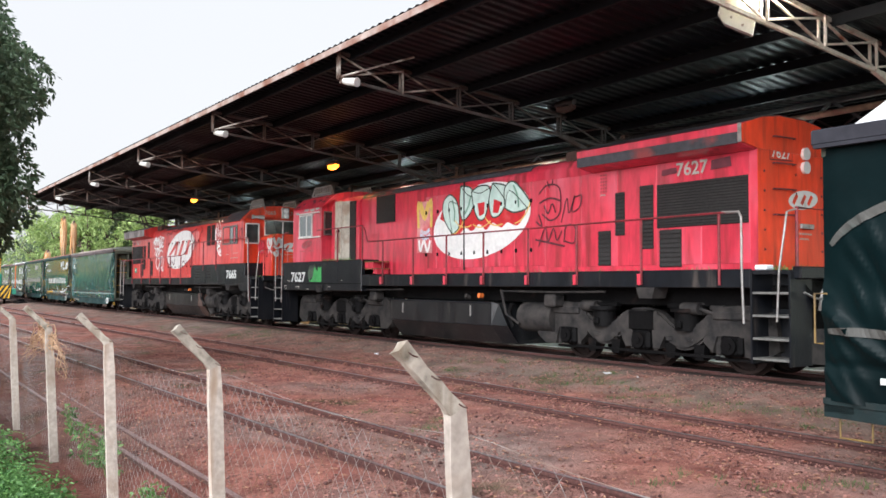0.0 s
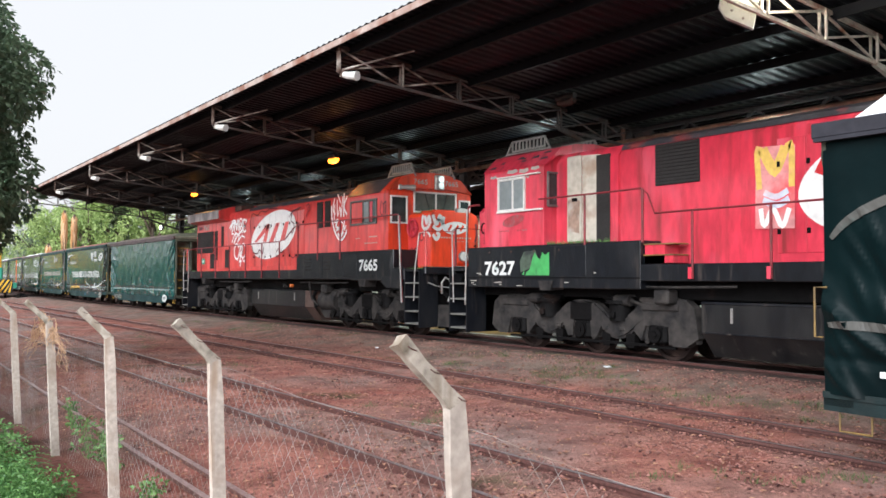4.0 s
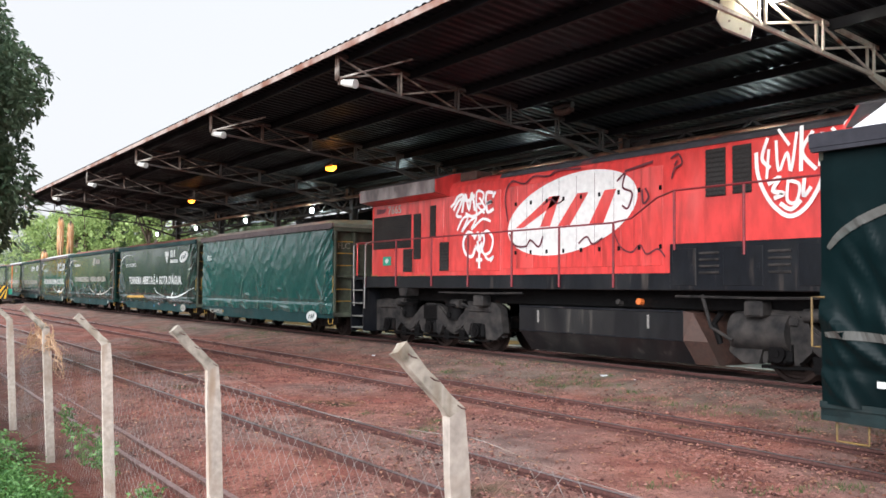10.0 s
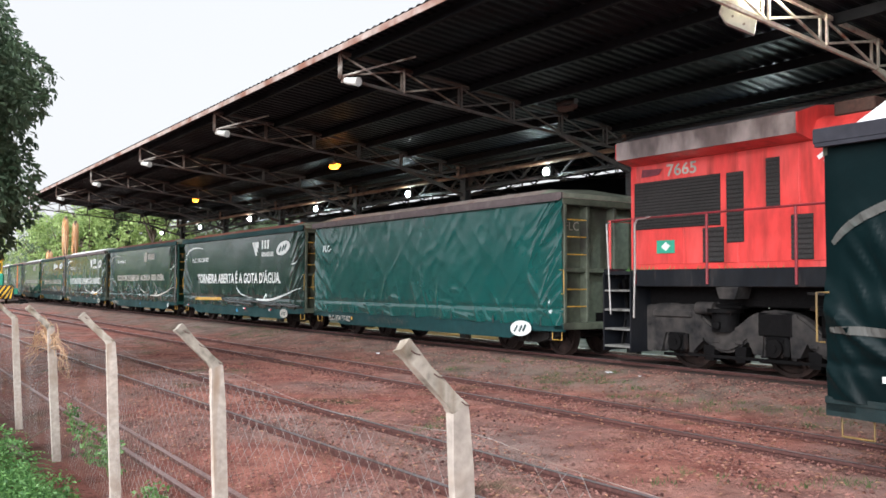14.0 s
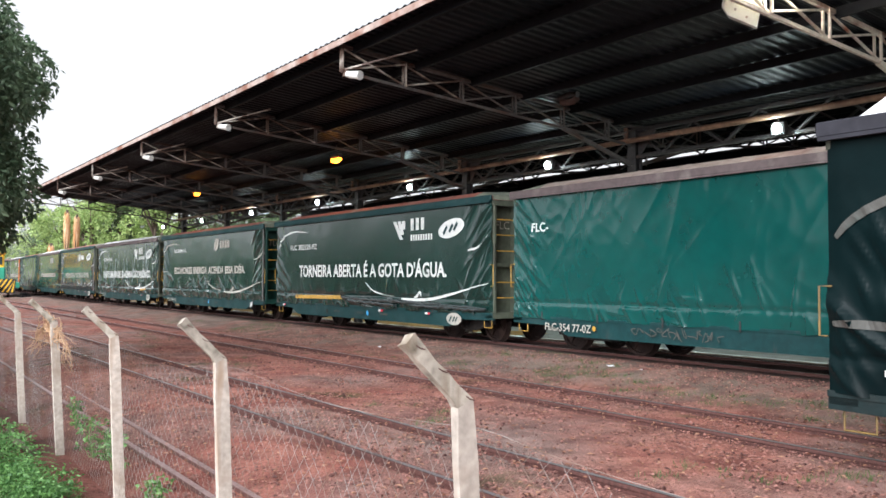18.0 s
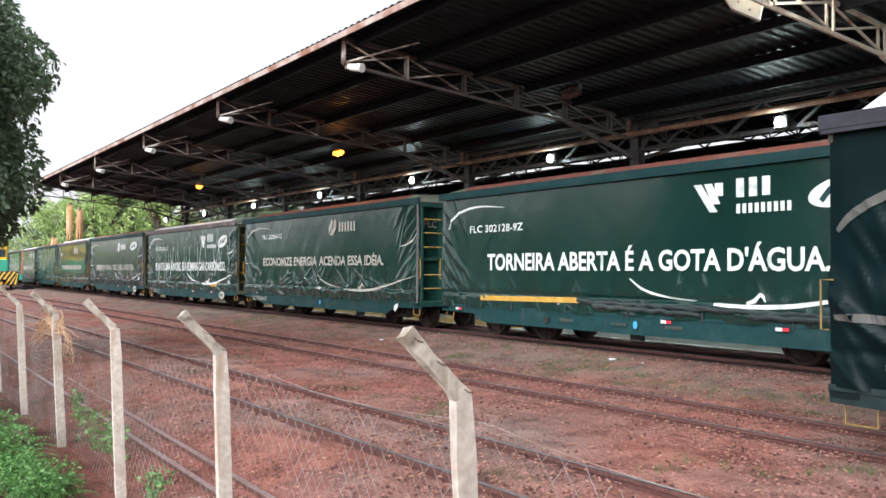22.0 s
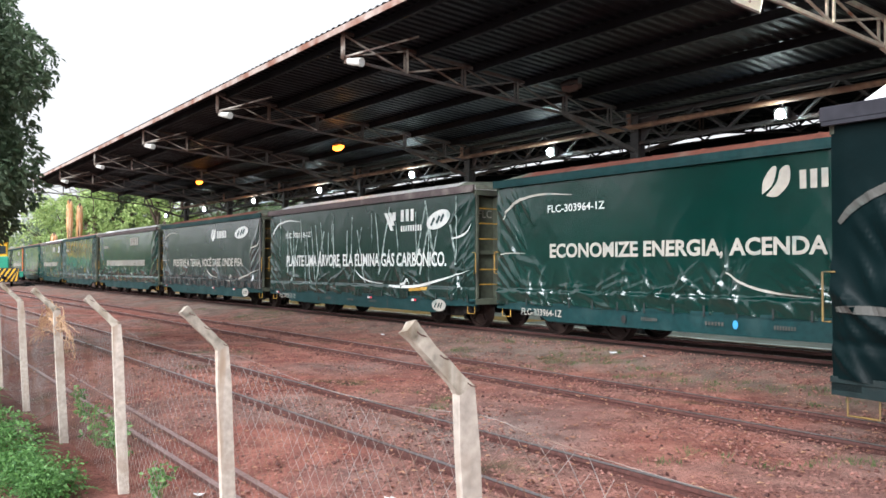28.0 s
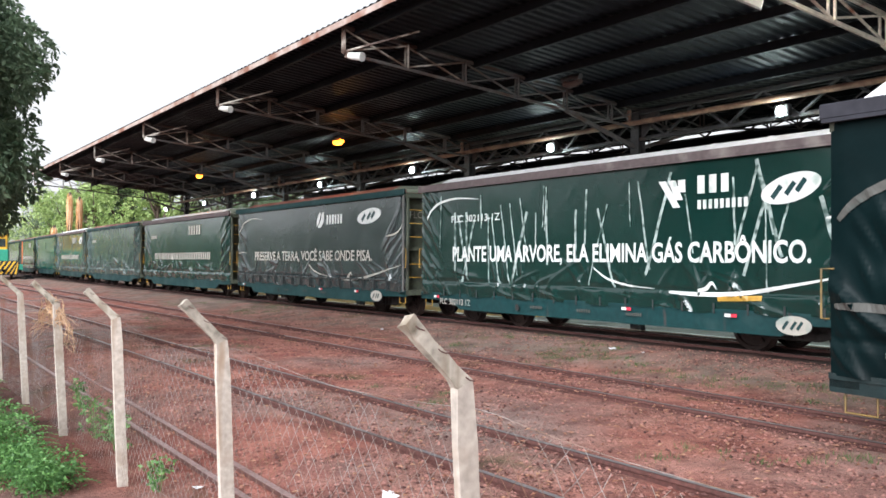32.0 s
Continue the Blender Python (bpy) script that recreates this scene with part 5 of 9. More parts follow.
def build_train_wagons():
    teal = "railway wagon with a glossy plain teal tarpaulin side"
    w = wagon(teal, TARP_TEAL, ROOF_DUSTY, ROOF_EDGE_PALE, 10.3, 11, 1.1)
    print_on(w, "lettering", words("FLC-", 0.17, -4.54, 2.28, FACE, 0.02), TEXT_WHITE)
    emblem(w, 4.0, 0.54, 0.32, 0.15, -HALF - 0.06, 4.0)
    part("sill_number", words("FLC-354 77-0Z", 0.142, -4.15, 0.42, -HALF - 0.056, 0.01), TEXT_DIM, w, fix=False)
    part("yellow_dot", Geo().patch(ring(-2.86, 0.50, 0.045, 0.045), -HALF - 0.056), YELLOW, w, fix=False)
    rnd = random.Random(6)
    for i in range(14):
        x = -1.9 + 0.13 * i
        pts = [(x + rnd.uniform(-0.08, 0.12), rnd.uniform(0.40, 0.60)) for _ in range(4)]
        part("chalk_scrawl", Geo().stroke(smooth_line(pts, 3), 0.016, -HALF - 0.0565 - 0.0004 * i), TEXT_GREY, w, "wordless chalk scrawl on the sill", fix=False)
    TRAIN.append((w, -19.15, 3.4))
    c = -30.43
    w = wagon("railway wagon with dark green tarpaulin, white slogan and yellow strip", TARP_DARK, ROOF_RUST, WAGON_GREEN, 10.9, 2, 1.15)
    print_on(w, "slogan", words("TORNEIRA ABERTA É A GOTA D'ÁGUA.", 0.33, -3.77, 1.42, FACE, 0.026, fit=7.6), TEXT_WHITE, "white slogan lettering")
    print_on(w, "wagon_number", words("FLC 302128-9Z", 0.15, -4.37, 2.20, FACE, 0.012, fit=1.75), TEXT_WHITE)
    triangle_mark(w, 1.55, 2.24)
    emblem(w, 3.99, 2.48, 0.50, 0.20, FACE, 10)
    arcs(w)
    print_on(w, "yellow_strip", Geo().stroke([(-4.0 + 0.1 * i, 0.835 + 0.0012 * i) for i in range(31)], 0.10, FACE), YELLOW, "yellow warning strip")
    rnd = random.Random(8)
    for i, (xa, xb, za, zb, ra) in enumerate(((-1.0, 2.3, 0.87, 0.80, 0.050), (-0.6, 1.7, 0.79, 0.74, 0.055), (1.5, 5.3, 0.84, 0.76, 0.042), (2.6, 5.2, 0.75, 0.72, 0.050))):
        pts = [(xa + (xb - xa) * j / 22, FACE - 0.012 + rnd.uniform(-0.02, 0.02), za + (zb - za) * j / 22 + rnd.uniform(-0.018, 0.018)) for j in range(23)]
        part("slack_fold", Geo().tube(pts, ra, 10, 0.6 * ra), TARP_ASH, w, "bunched dark fold of the tarpaulin", smooth=70, fix=False)
    sill_marks(w, "")
    TRAIN.append((w, c, 3.7))
    w = wagon("railway wagon with bottle-green tarpaulin and cream energy slogan", TARP_MID, ROOF_RUST, WAGON_GREEN, 10.9, 3, 1.3, end_mat=WAGON_END_DARK)
    print_on(w, "slogan", words("ECONOMIZE ENERGIA, ACENDA ESSA IDÉIA.", 0.25, -3.8, 1.54, FACE, 0.032, fit=7.62), TEXT_DIM, "cream slogan lettering")
    print_on(w, "wagon_number", words("FLC-303964-1Z", 0.14, -3.86, 2.38, FACE, 0.01, fit=1.5), TEXT_WHITE)
    leaf_mark(w, 0.8, 2.38)
    arcs(w, 3, TEXT_DIM)
    sill_marks(w, "FLC-303964-1Z", badge=False, reflectors=())
    leaf = Geo().patch(smooth_line([(4.38, 0.42), (4.37, 0.50), (4.45, 0.58), (4.56, 0.60), (4.54, 0.50), (4.46, 0.43), (4.38, 0.42)]), -HALF - 0.056)
    part("sill_leaf", leaf, TEXT_WHITE, w, fix=False)
    TRAIN.append((w, -42.25, 3.7))
    w = wagon("railway wagon with crease-worn dark green tarpaulin, white slogan, white roof", TARP_DARK, ROOF_WHITE, ROOF_EDGE_PALE, 10.9, 4, 1.1)
    print_on(w, "slogan", words("PLANTE UMA ÁRVORE, ELA ELIMINA GÁS CARBÔNICO.", 0.32, -4.15, 1.38, FACE, 0.024, fit=8.55), TEXT_WHITE, "white slogan lettering")
    print_on(w, "wagon_number", words("FLC 302113-1Z", 0.15, -4.2, 2.22, FACE, 0.012, fit=1.7), TEXT_WHITE)
    triangle_mark(w, 1.69, 2.18)
    emblem(w, 4.08, 2.42, 0.48, 0.2, FACE, 12)
    arcs(w)
    worn_creases(w, 5, 34)
    print_on(w, "yellow_strip", Geo().stroke([(2.86 + 0.077 * i, 0.82 + 0.004 * i) for i in range(11)], 0.075, FACE), YELLOW, "yellow warning strip")
    sill_marks(w, "FLC 302113 1Z", blue=False)
    TRAIN.append((w, -53.9, 3.7))
    w = wagon("railway wagon with dull dark tarpaulin and pale earth slogan", TARP_ASH, ROOF_RUST, WAGON_GREEN, 10.9, 5, 1.0)
    print_on(w, "slogan", words("PRESERVE A TERRA, VOCÊ SABE ONDE PISA.", 0.28, -3.88, 1.38, FACE, 0.018, fit=7.75), TEXT_DIM, "pale slogan lettering")
    leaf_mark(w, 0.7, 2.32, TEXT_WHITE)
    emblem(w, 3.7, 2.52, 0.62, 0.19, FACE, 6)
    arcs(w, 5, TEXT_DIM)
    for i in range(17):
        xa = -5.25 + 0.62 * i
        part("hem_fold", Geo().tube([(xa + 0.05 * j, FACE - 0.010 - 0.010 * math.sin(0.29 * j), 0.905 + 0.004 * math.sin(j + i)) for j in range(12)], 0.024, 8), TARP_ASH, w, "rolled hem of the tarpaulin", smooth=70, fix=False)
        part("strap", Geo().box(xa - 0.028, xa - 0.004, FACE - 0.03, FACE + 0.03, 0.66, 0.97, 0.003), STRAP, w)
    sill_marks(w, "", blue=False)
    TRAIN.append((w, -65.5, 3.7))
    rest = ((TARP_MID, ROOF_WHITE, "railway wagon with glossy green tarpaulin and faint lettering", 6, 1.3, "mid"),
            (TARP_GREY, ROOF_RUST, "railway wagon with loose plain green tarpaulin", 7, 1.6, "plain"),
            (TARP_GREY, ROOF_WHITE, "railway wagon with greyed tarpaulin and pale lettering", 8, 1.4, "mark"),
            (TARP_TEAL, ROOF_RUST, "railway wagon with plain teal tarpaulin", 9, 1.2, "plain"),
            (TARP_DARK, ROOF_RUST, "railway wagon with dark tarpaulin and faint lettering", 10, 1.2, "mid"),
            (TARP_MID, ROOF_RUST, "railway wagon with faded green tarpaulin", 12, 1.2, "plain"),
            (TARP_GREY, ROOF_RUST, "railway wagon with greyed green tarpaulin", 13, 1.2, "mid"))
    for i, (tp, rf, lab, seed, folds, kind) in enumerate(rest):
        w = wagon(lab, tp, rf, ROOF_EDGE_PALE if rf is ROOF_WHITE else WAGON_GREEN, 10.9, seed, folds, detail=i < 4)
        if kind != "plain":
            bars(w, -3.7, 1.40, 7.2, 0.27, FACE, 34, TEXT_DIM, "unread_slogan")
            bars(w, 0.9, 2.36, 1.5, 0.36, FACE, 5, TEXT_DIM, "unread_mark")
        if kind == "mark":
            emblem(w, 3.9, 2.5, 0.5, 0.2, FACE, 8)
        bars(w, -4.3, 2.3, 0.9, 0.14, FACE, 6, TEXT_DIM, "unread_number")
        TRAIN.append((w, -77.15 - 11.66 * i, 3.7))


build_train_wagons()

# the wagon standing on the middle track
still = wagon("standing railway wagon with blackish green tarpaulin, grey curved bands", TARP_BLACK, ROOF_WHITE, ROOF_EDGE, 10.9, 21, 1.1, k=0.90, end_text=False, sill_mat=SILL_DARK, crown=0.26)
for pts, wd in (([(-5.36, 1.88), (-5.2, 2.02), (-4.9, 2.16), (-4.4, 2.30), (-3.6, 2.40)], 0.065), ([(-5.38, 1.20), (-5.1, 1.20), (-4.7, 1.16), (-4.0, 1.00)], 0.06)):
    print_on(still, "printed_band", Geo().stroke(smooth_line(pts, 10), 1.15 * wd, FACE, True), TEXT_GREY, "grey curved band printed on the tarpaulin")
print_on(still, "white_patch", Geo().stroke([(-4.98 + 0.06 * i, 0.84) for i in range(9)], 0.05, FACE), TEXT_WHITE, "white printed patch")
still.matrix_basis = pose(1.52, 7.79, RAIL_Z)


# ---- diesel locomotives ----
def loco_bogie(root, x, sgn):
    b = part("bogie", shared("loco_bolster", lambda: mesh_of("bogie", Geo().box(-2.3, 2.3, -0.45, 0.45, 0.50, 0.78, 0.02).box(-0.3, 0.3, -1.0, 1.0, 0.62, 0.98, 0.03), BOGIE_DARK)), BOGIE_DARK, root, "greasy three-axle bogie")
    b.location = (x, 0, 0)
    b.rotation_euler = (0, 0, 0 if sgn > 0 else math.pi)
    axles = (-1.82, 0.02, 1.82)

    def side():
        # one swept casting: over the axle boxes, low between them
        line = smooth_line([(-2.62, 0.52), (-2.50, 0.80), (-2.2, 0.90), (-1.82, 0.90), (-1.48, 0.82), (-1.20, 0.62), (-0.95, 0.52), (-0.70, 0.56), (-0.40, 0.76), (0.0, 0.84), (0.40, 0.76), (0.70, 0.56), (0.95, 0.52), (1.20, 0.62), (1.48, 0.82), (1.82, 0.90), (2.2, 0.90), (2.50, 0.80), (2.62, 0.52)], 4)
        g = Geo()
        n = len(line)
        for y0, y1, hh in ((-0.09, 0.05, 0.18), (-0.13, -0.085, 0.135)):
            vs = [(a, y, z + s * hh) for a, z in line for y, s in ((y0, -1), (y0, 1), (y1, 1), (y1, -1))]
            g.add(vs, [(4 * i + k, 4 * i + (k + 1) % 4, 4 * i + 4 + (k + 1) % 4, 4 * i + 4 + k) for i in range(n - 1) for k in range(4)] + [(0, 1, 2, 3), tuple(4 * n - 4 + k for k in (3, 2, 1, 0))])
        for e in (-1, 1):
            g.prism([(e * 2.68, 0.44), (e * 2.60, 0.92), (e * 2.42, 1.06), (e * 1.56, 1.05), (e * 1.34, 0.90), (e * 1.30, 0.50), (e * 1.48, 0.34), (e * 1.56, 0.60), (e * 2.06, 0.60), (e * 2.16, 0.28), (e * 2.44, 0.28)], "y", -0.125, 0.05)
            g.box(*sorted((e * 1.50, e * 2.30)), -0.17, -0.11, 0.86, 0.98, 0.02)
        g.prism([(-0.50, 0.60), (-0.30, 0.96), (0.34, 0.96), (0.54, 0.60), (0.40, 0.34), (0.26, 0.34), (0.24, 0.66), (-0.20, 0.66), (-0.22, 0.34), (-0.36, 0.34)], "y", -0.125, 0.05)
        for a in (-1.82, 0.02, 1.82):
            for d in (-0.30, 0.22):
                g.prism([(a + d, 0.30), (a + d + 0.08, 0.30), (a + d + 0.10, 0.74), (a + d - 0.02, 0.74)], "y", -0.08, 0.03)
        for a in (-1.05, -0.62, 0.62, 1.05):
            g.box(a - 0.07, a + 0.07, -0.15, -0.05, 0.48, 0.55, 0.015)
        for a in (-2.05, -1.55, 1.55, 2.05):
            g.box(a - 0.13, a + 0.13, -0.12, 0.04, 1.0, 1.08, 0.015)
        return mesh_of("side_frame", g, BOGIE, 30)

    def box():
        g = Geo()
        g.box(-0.20, 0.20, -0.15, 0.02, 0.30, 0.64, 0.05)
        g.tube([(0, -0.20, 0.46), (0, -0.14, 0.46)], 0.135, 16)
        g.tube([(0, -0.22, 0.46), (0, -0.19, 0.46)], 0.06, 8)
        for a in (-0.12, 0.12):
            for z in (0.35, 0.57):
                g.tube([(a, -0.17, z), (a, -0.14, z)], 0.024, 6)
        g.box(-0.34, 0.34, -0.07, 0.0, 0.22, 0.27, 0.01)
        return mesh_of("axle_box", g, BOGIE_DARK, 35)

    def spring():
        g = Geo()
        g.tube([(0, -0.04, 0.66), (0, -0.04, 0.90), (0, -0.04, 0.96)], 0.21, 14)
        g.tube([(0, -0.04, 0.96), (0, -0.04, 1.02)], 0.28, 14)
        g.box(-0.36, 0.36, -0.13, 0.03, 1.02, 1.09, 0.012)
        g.box(-0.06, 0.06, -0.30, -0.20, 0.70, 0.82, 0.02)
        return mesh_of("spring_set", g, BOGIE_DARK, 35)

    def cyl():
        g = Geo()
        g.tube([(-0.24, -0.13, 1.02), (0.10, -0.13, 1.02)], 0.10, 12)
        g.tube([(0.10, -0.13, 1.02), (0.40, -0.13, 0.94)], 0.03, 6)
        g.box(-0.3, 0.12, -0.06, 0.06, 0.92, 1.12, 0.02)
        return mesh_of("brake_cylinder", g, BOGIE, 35)

    def rig():
        g = Geo()
        for a in (-1.20, -0.62, 0.62, 1.20):
            g.prism([(a - 0.08, 0.20), (a + 0.08, 0.20), (a + 0.11, 0.44), (a - 0.11, 0.44)], "y", -0.10, 0.04)
        g.bar((-1.6, -0.10, 0.27), (1.6, -0.10, 0.27), 0.045)
        return mesh_of("brake_rigging", g, BOGIE_DARK, 35)
    for s in (-1, 1):
        for nm, mk, mat, xs in (("side_frame", side, BOGIE, (0.0,)), ("axle_box", box, BOGIE_DARK, axles), ("spring_set", spring, BOGIE, (-0.93, 0.93)), ("brake_cylinder", cyl, BOGIE, (-1.15, 1.15)), ("brake_rigging", rig, RUST, (0.0,))):
            me = shared(("loco", nm), mk)
            for a in xs:
                o = part(nm, me, mat, b)
                o.location = (a, s * 0.86, 0)
                o.rotation_euler = (0, 0, 0 if s < 0 else math.pi)
    for a in axles:
        wheelset(root, x + sgn * a, 0.47)


def rail_posts(root, d, pts, posts, mat, y=-HALF - 0.022):
    part("handrail", Geo().tube([(d * a, y, z) for a, z in pts], 0.017, 8), mat, root, smooth=50)
    for a, z0, z1 in posts:
        part("handrail_post", Geo().tube([(d * a, y, z0), (d * a, y, z1)], 0.022, 8), mat, root, smooth=50)


def plate(root, name, d, x0, x1, z0, z1, y, mat, t=0.012, label="", c=0.004):
    a, b = sorted((d * x0, d * x1))
    return part(name, Geo().box(a, b, y - t, y + 0.01, z0, z1, c), mat, root, label)


def louvre(root, d, x0, x1, z0, z1, y, n=9, name="louvre"):
    """A dark grille: a recessed sheet with proud slats and a frame."""
    a, b = sorted((d * x0, d * x1))
    o = part(name, Geo().box(a, b, y - 0.006, y + 0.01, z0, z1), GRILLE, root, "dark grille")
    g = Geo()
    for i in range(n):
        z = z0 + (z1 - z0) * (i + 0.5) / n
        g.add([(a, y - 0.008, z + 0.4 * (z1 - z0) / n), (b, y - 0.008, z + 0.4 * (z1 - z0) / n), (b, y - 0.026, z - 0.3 * (z1 - z0) / n), (a, y - 0.026, z - 0.3 * (z1 - z0) / n)], [(0, 1, 2, 3)])
    part("slats", g, GRILLE, o, fix=False)
    return o


def locomotive(label, d, red, ext=0.0, he=8.36, lip=None):
    """Frame, hood and running gear shared by both; d is +1 when the cab end leads, he is where the hood ends."""
    r = thing("locomotive", label, "locomotive", "locomotives of the train")
    lip = lip or ROOF_DARK
    # d * u: u > 0 towards the cab end
    back, fore = (8.40 + ext, 8.40) if d < 0 else (8.40, 8.40)
    part("underframe", Geo().box(-back, fore, -0.9, 0.9, 1.05, 1.40, 0.02), BOGIE_DARK, r)
    part("deck", Geo().box(-back - 0.12, fore + 0.12, -HALF + 0.02, HALF - 0.02, 1.56, 1.62), LOCO_BLACK, r)
    for s in (-1, 1):
        part("side_sill", Geo().box(-7.90 - (ext if d < 0 else 0.0), 7.90, s * HALF - (0.0 if s < 0 else 0.07), s * HALF + (0.07 if s < 0 else 0.0), 1.36, 1.64, 0.012), LOCO_BLACK, r)
    # hood: long body with rounded shoulders
    a, b = sorted((-d * he, d * 4.75))
    hood = [(-0.88, 1.60), (-0.88, 3.62), (-0.80, 3.76), (-0.62, 3.84), (0.62, 3.84), (0.80, 3.76), (0.88, 3.62), (0.88, 1.60)]
    part("hood", Geo().prism(hood, "x", a, b), red, r, smooth=50)
    part("hood_top", Geo().prism([(-0.86, 3.70), (-0.81, 3.785), (-0.62, 3.866), (0.62, 3.866), (0.81, 3.785), (0.86, 3.70), (0.80, 3.70), (0, 3.80), (-0.80, 3.70)], "x", *sorted((-d * (he - 5.3), d * 4.7))), ROOF_DARK, r, "sooty black hood top")
    # radiator section overhanging at the hood end, its underside sloped
    rad = [(-0.86, 3.46), (-1.26, 3.535), (-1.29, 3.56), (-1.29, 3.82), (-0.76, 3.99), (-0.3, 4.05), (0.3, 4.05), (0.76, 3.99), (1.29, 3.82), (1.29, 3.56), (1.26, 3.535), (0.86, 3.46)]
    ra = part("radiator", Geo().prism(rad, "x", *sorted((-d * (he - 0.02), -d * (he - 3.50)))), red, r, "overhanging radiator box")
    part("radiator_lip", Geo().prism([(-1.30, 3.53), (-1.30, 3.70 if d < 0 else 3.83), (-1.285, 3.70 if d < 0 else 3.845), (-1.27, 3.70), (-1.27, 3.53)], "x", *sorted((-d * (he - 0.05), -d * (he - 3.49)))), lip, ra, "sooty lip of the radiator box")
    part("radiator_roof", Geo().prism([(-1.22, 3.855), (-0.76, 4.002), (-0.3, 4.062), (0.3, 4.062), (0.76, 4.002), (1.22, 3.855), (0.3, 4.045), (-0.3, 4.045)], "x", *sorted((-d * (he - 0.01), -d * (he - 3.45)))), ROOF_DARK, ra, "sooty top of the radiator box")
    part("exhaust_box", Geo().box(*sorted((-d * (he - 4.35), -d * (he - 3.75))), -0.78, -0.30, 3.78, 3.98, 0.02), RUST, r, "rusty exhaust box")
    # hood doors
    n = 9
    for i in range(n):
        x0 = -2.9 + 4.3 * i / n
        plate(r, "hood_door", d, x0 + 0.012, x0 + 4.3 / n - 0.012, 1.78, 3.48, -0.88, red, 0.014)
    for i in range(5):
        x0 = -(he - 0.12) + (he - 3.1) * i / 5
        plate(r, "hood_panel", d, x0 + 0.012, x0 + (he - 3.1) / 5 - 0.012, 1.74, 3.46, -0.88, red, 0.010)
    me = shared("latch", lambda: mesh_of("door_latch", Geo().box(-0.025, 0.025, -0.03, 0.0, -0.04, 0.04, 0.006), BOGIE_DARK))
    for i in range(n):
        for z in (2.1, 3.1):
            o = part("door_latch", me, BOGIE_DARK, r)
            o.location = (d * (-2.9 + 4.3 * (i + 0.9) / n), -0.894, z)
    # fuel tank with a drawn-in belly, its end sloped
    t0, t1 = (-2.08, 2.0) if d > 0 else (-2.60, 1.45)
    tank = [(-1.12, 0.56), (-1.12, 1.03), (1.12, 1.03), (1.12, 0.56), (0.80, 0.16), (-0.80, 0.16)]
    tk = part("fuel_tank", Geo().prism(tank, "x", t0, t1), TANK_BLACK, r, "dusty black fuel tank")
    part("tank_rim", Geo().box(t0, t1, -1.135, -1.10, 1.00, 1.04, 0.006), LOCO_BLACK, tk)
    part("tank_seam", Geo().box(t0, t1, -1.128, -1.11, 0.54, 0.565, 0.004), LOCO_BLACK, tk)
    vs = [(t1, y, z) for y, z in tank] + [(t1 + (0.40 if z < 1 else 0.10), y * 0.9, z * 0.96 + 0.01) for y, z in tank]
    part("tank_end", Geo().add(vs, [tuple(range(6))[::-1], tuple(range(6, 12))] + [(i, (i + 1) % 6, 6 + (i + 1) % 6, 6 + i) for i in range(6)]), RUST if d > 0 else TANK_BLACK, tk, "rusty tank end" if d > 0 else "sloped tank end")
    part("filler_cap", Geo().tube([(1.12, -1.10, 1.16), (1.12, -1.20, 1.17)], 0.055, 10), ORANGE, tk, "orange filler cap")
    part("filler_pipe", Geo().tube([(0.65, -1.10, 1.12), (0.65, -1.20, 1.16)], 0.05, 8), BOGIE, tk, smooth=50)
    for x in (t0 + 0.55, t1 - 0.75):
        part("sight_gauge", Geo().box(x, x + 0.04, -1.135, -1.11, 0.72, 0.95), STEEL_PALE, tk)
    part("air_reservoir", Geo().tube([(t1 + 0.85, -0.85, 0.76), (t1 + 0.95, -0.85, 0.76), (t1 + 1.75, -0.85, 0.76), (t1 + 1.82, -0.85, 0.76)], 0.30, 14), BOGIE, r, smooth=40)
    part("air_pipe", Geo().tube([(t1 + 0.45, -1.22, 1.3), (t1 + 0.60, -1.20, 0.80), (t1 + 0.95, -1.15, 0.62)], 0.03, 8), BOGIE, r, smooth=50)
    part("sand_pipe", Geo().tube([(t1 + 0.75, -1.15, 1.02), (t1 + 0.62, -1.15, 0.86), (t1 + 0.72, -1.12, 0.55)], 0.05, 8), BOGIE_DARK, r, smooth=50)
    for x in (-3.35, 3.35):
        part("valve_box", Geo().box(x - 0.16, x + 0.16, -1.22, -0.95, 0.98, 1.22, 0.03), BOGIE, r)
        part("underframe_pipe", Geo().tube([(x - 1.4, -1.24, 1.27), (x + 0.2, -1.24, 1.26), (x + 1.5, -1.24, 1.28)], 0.022, 6), BOGIE, r, smooth=50)
    for x in (-5.95, 5.95):
        part("side_bracket", Geo().prism([(x - 0.20, 1.36), (x + 0.20, 1.36), (x + 0.14, 1.18), (x - 0.14, 1.18)], "y", -HALF - 0.05, -1.10), BOGIE, r)
    loco_bogie(r, -5.45, 1)
    loco_bogie(r, 5.45, -1)
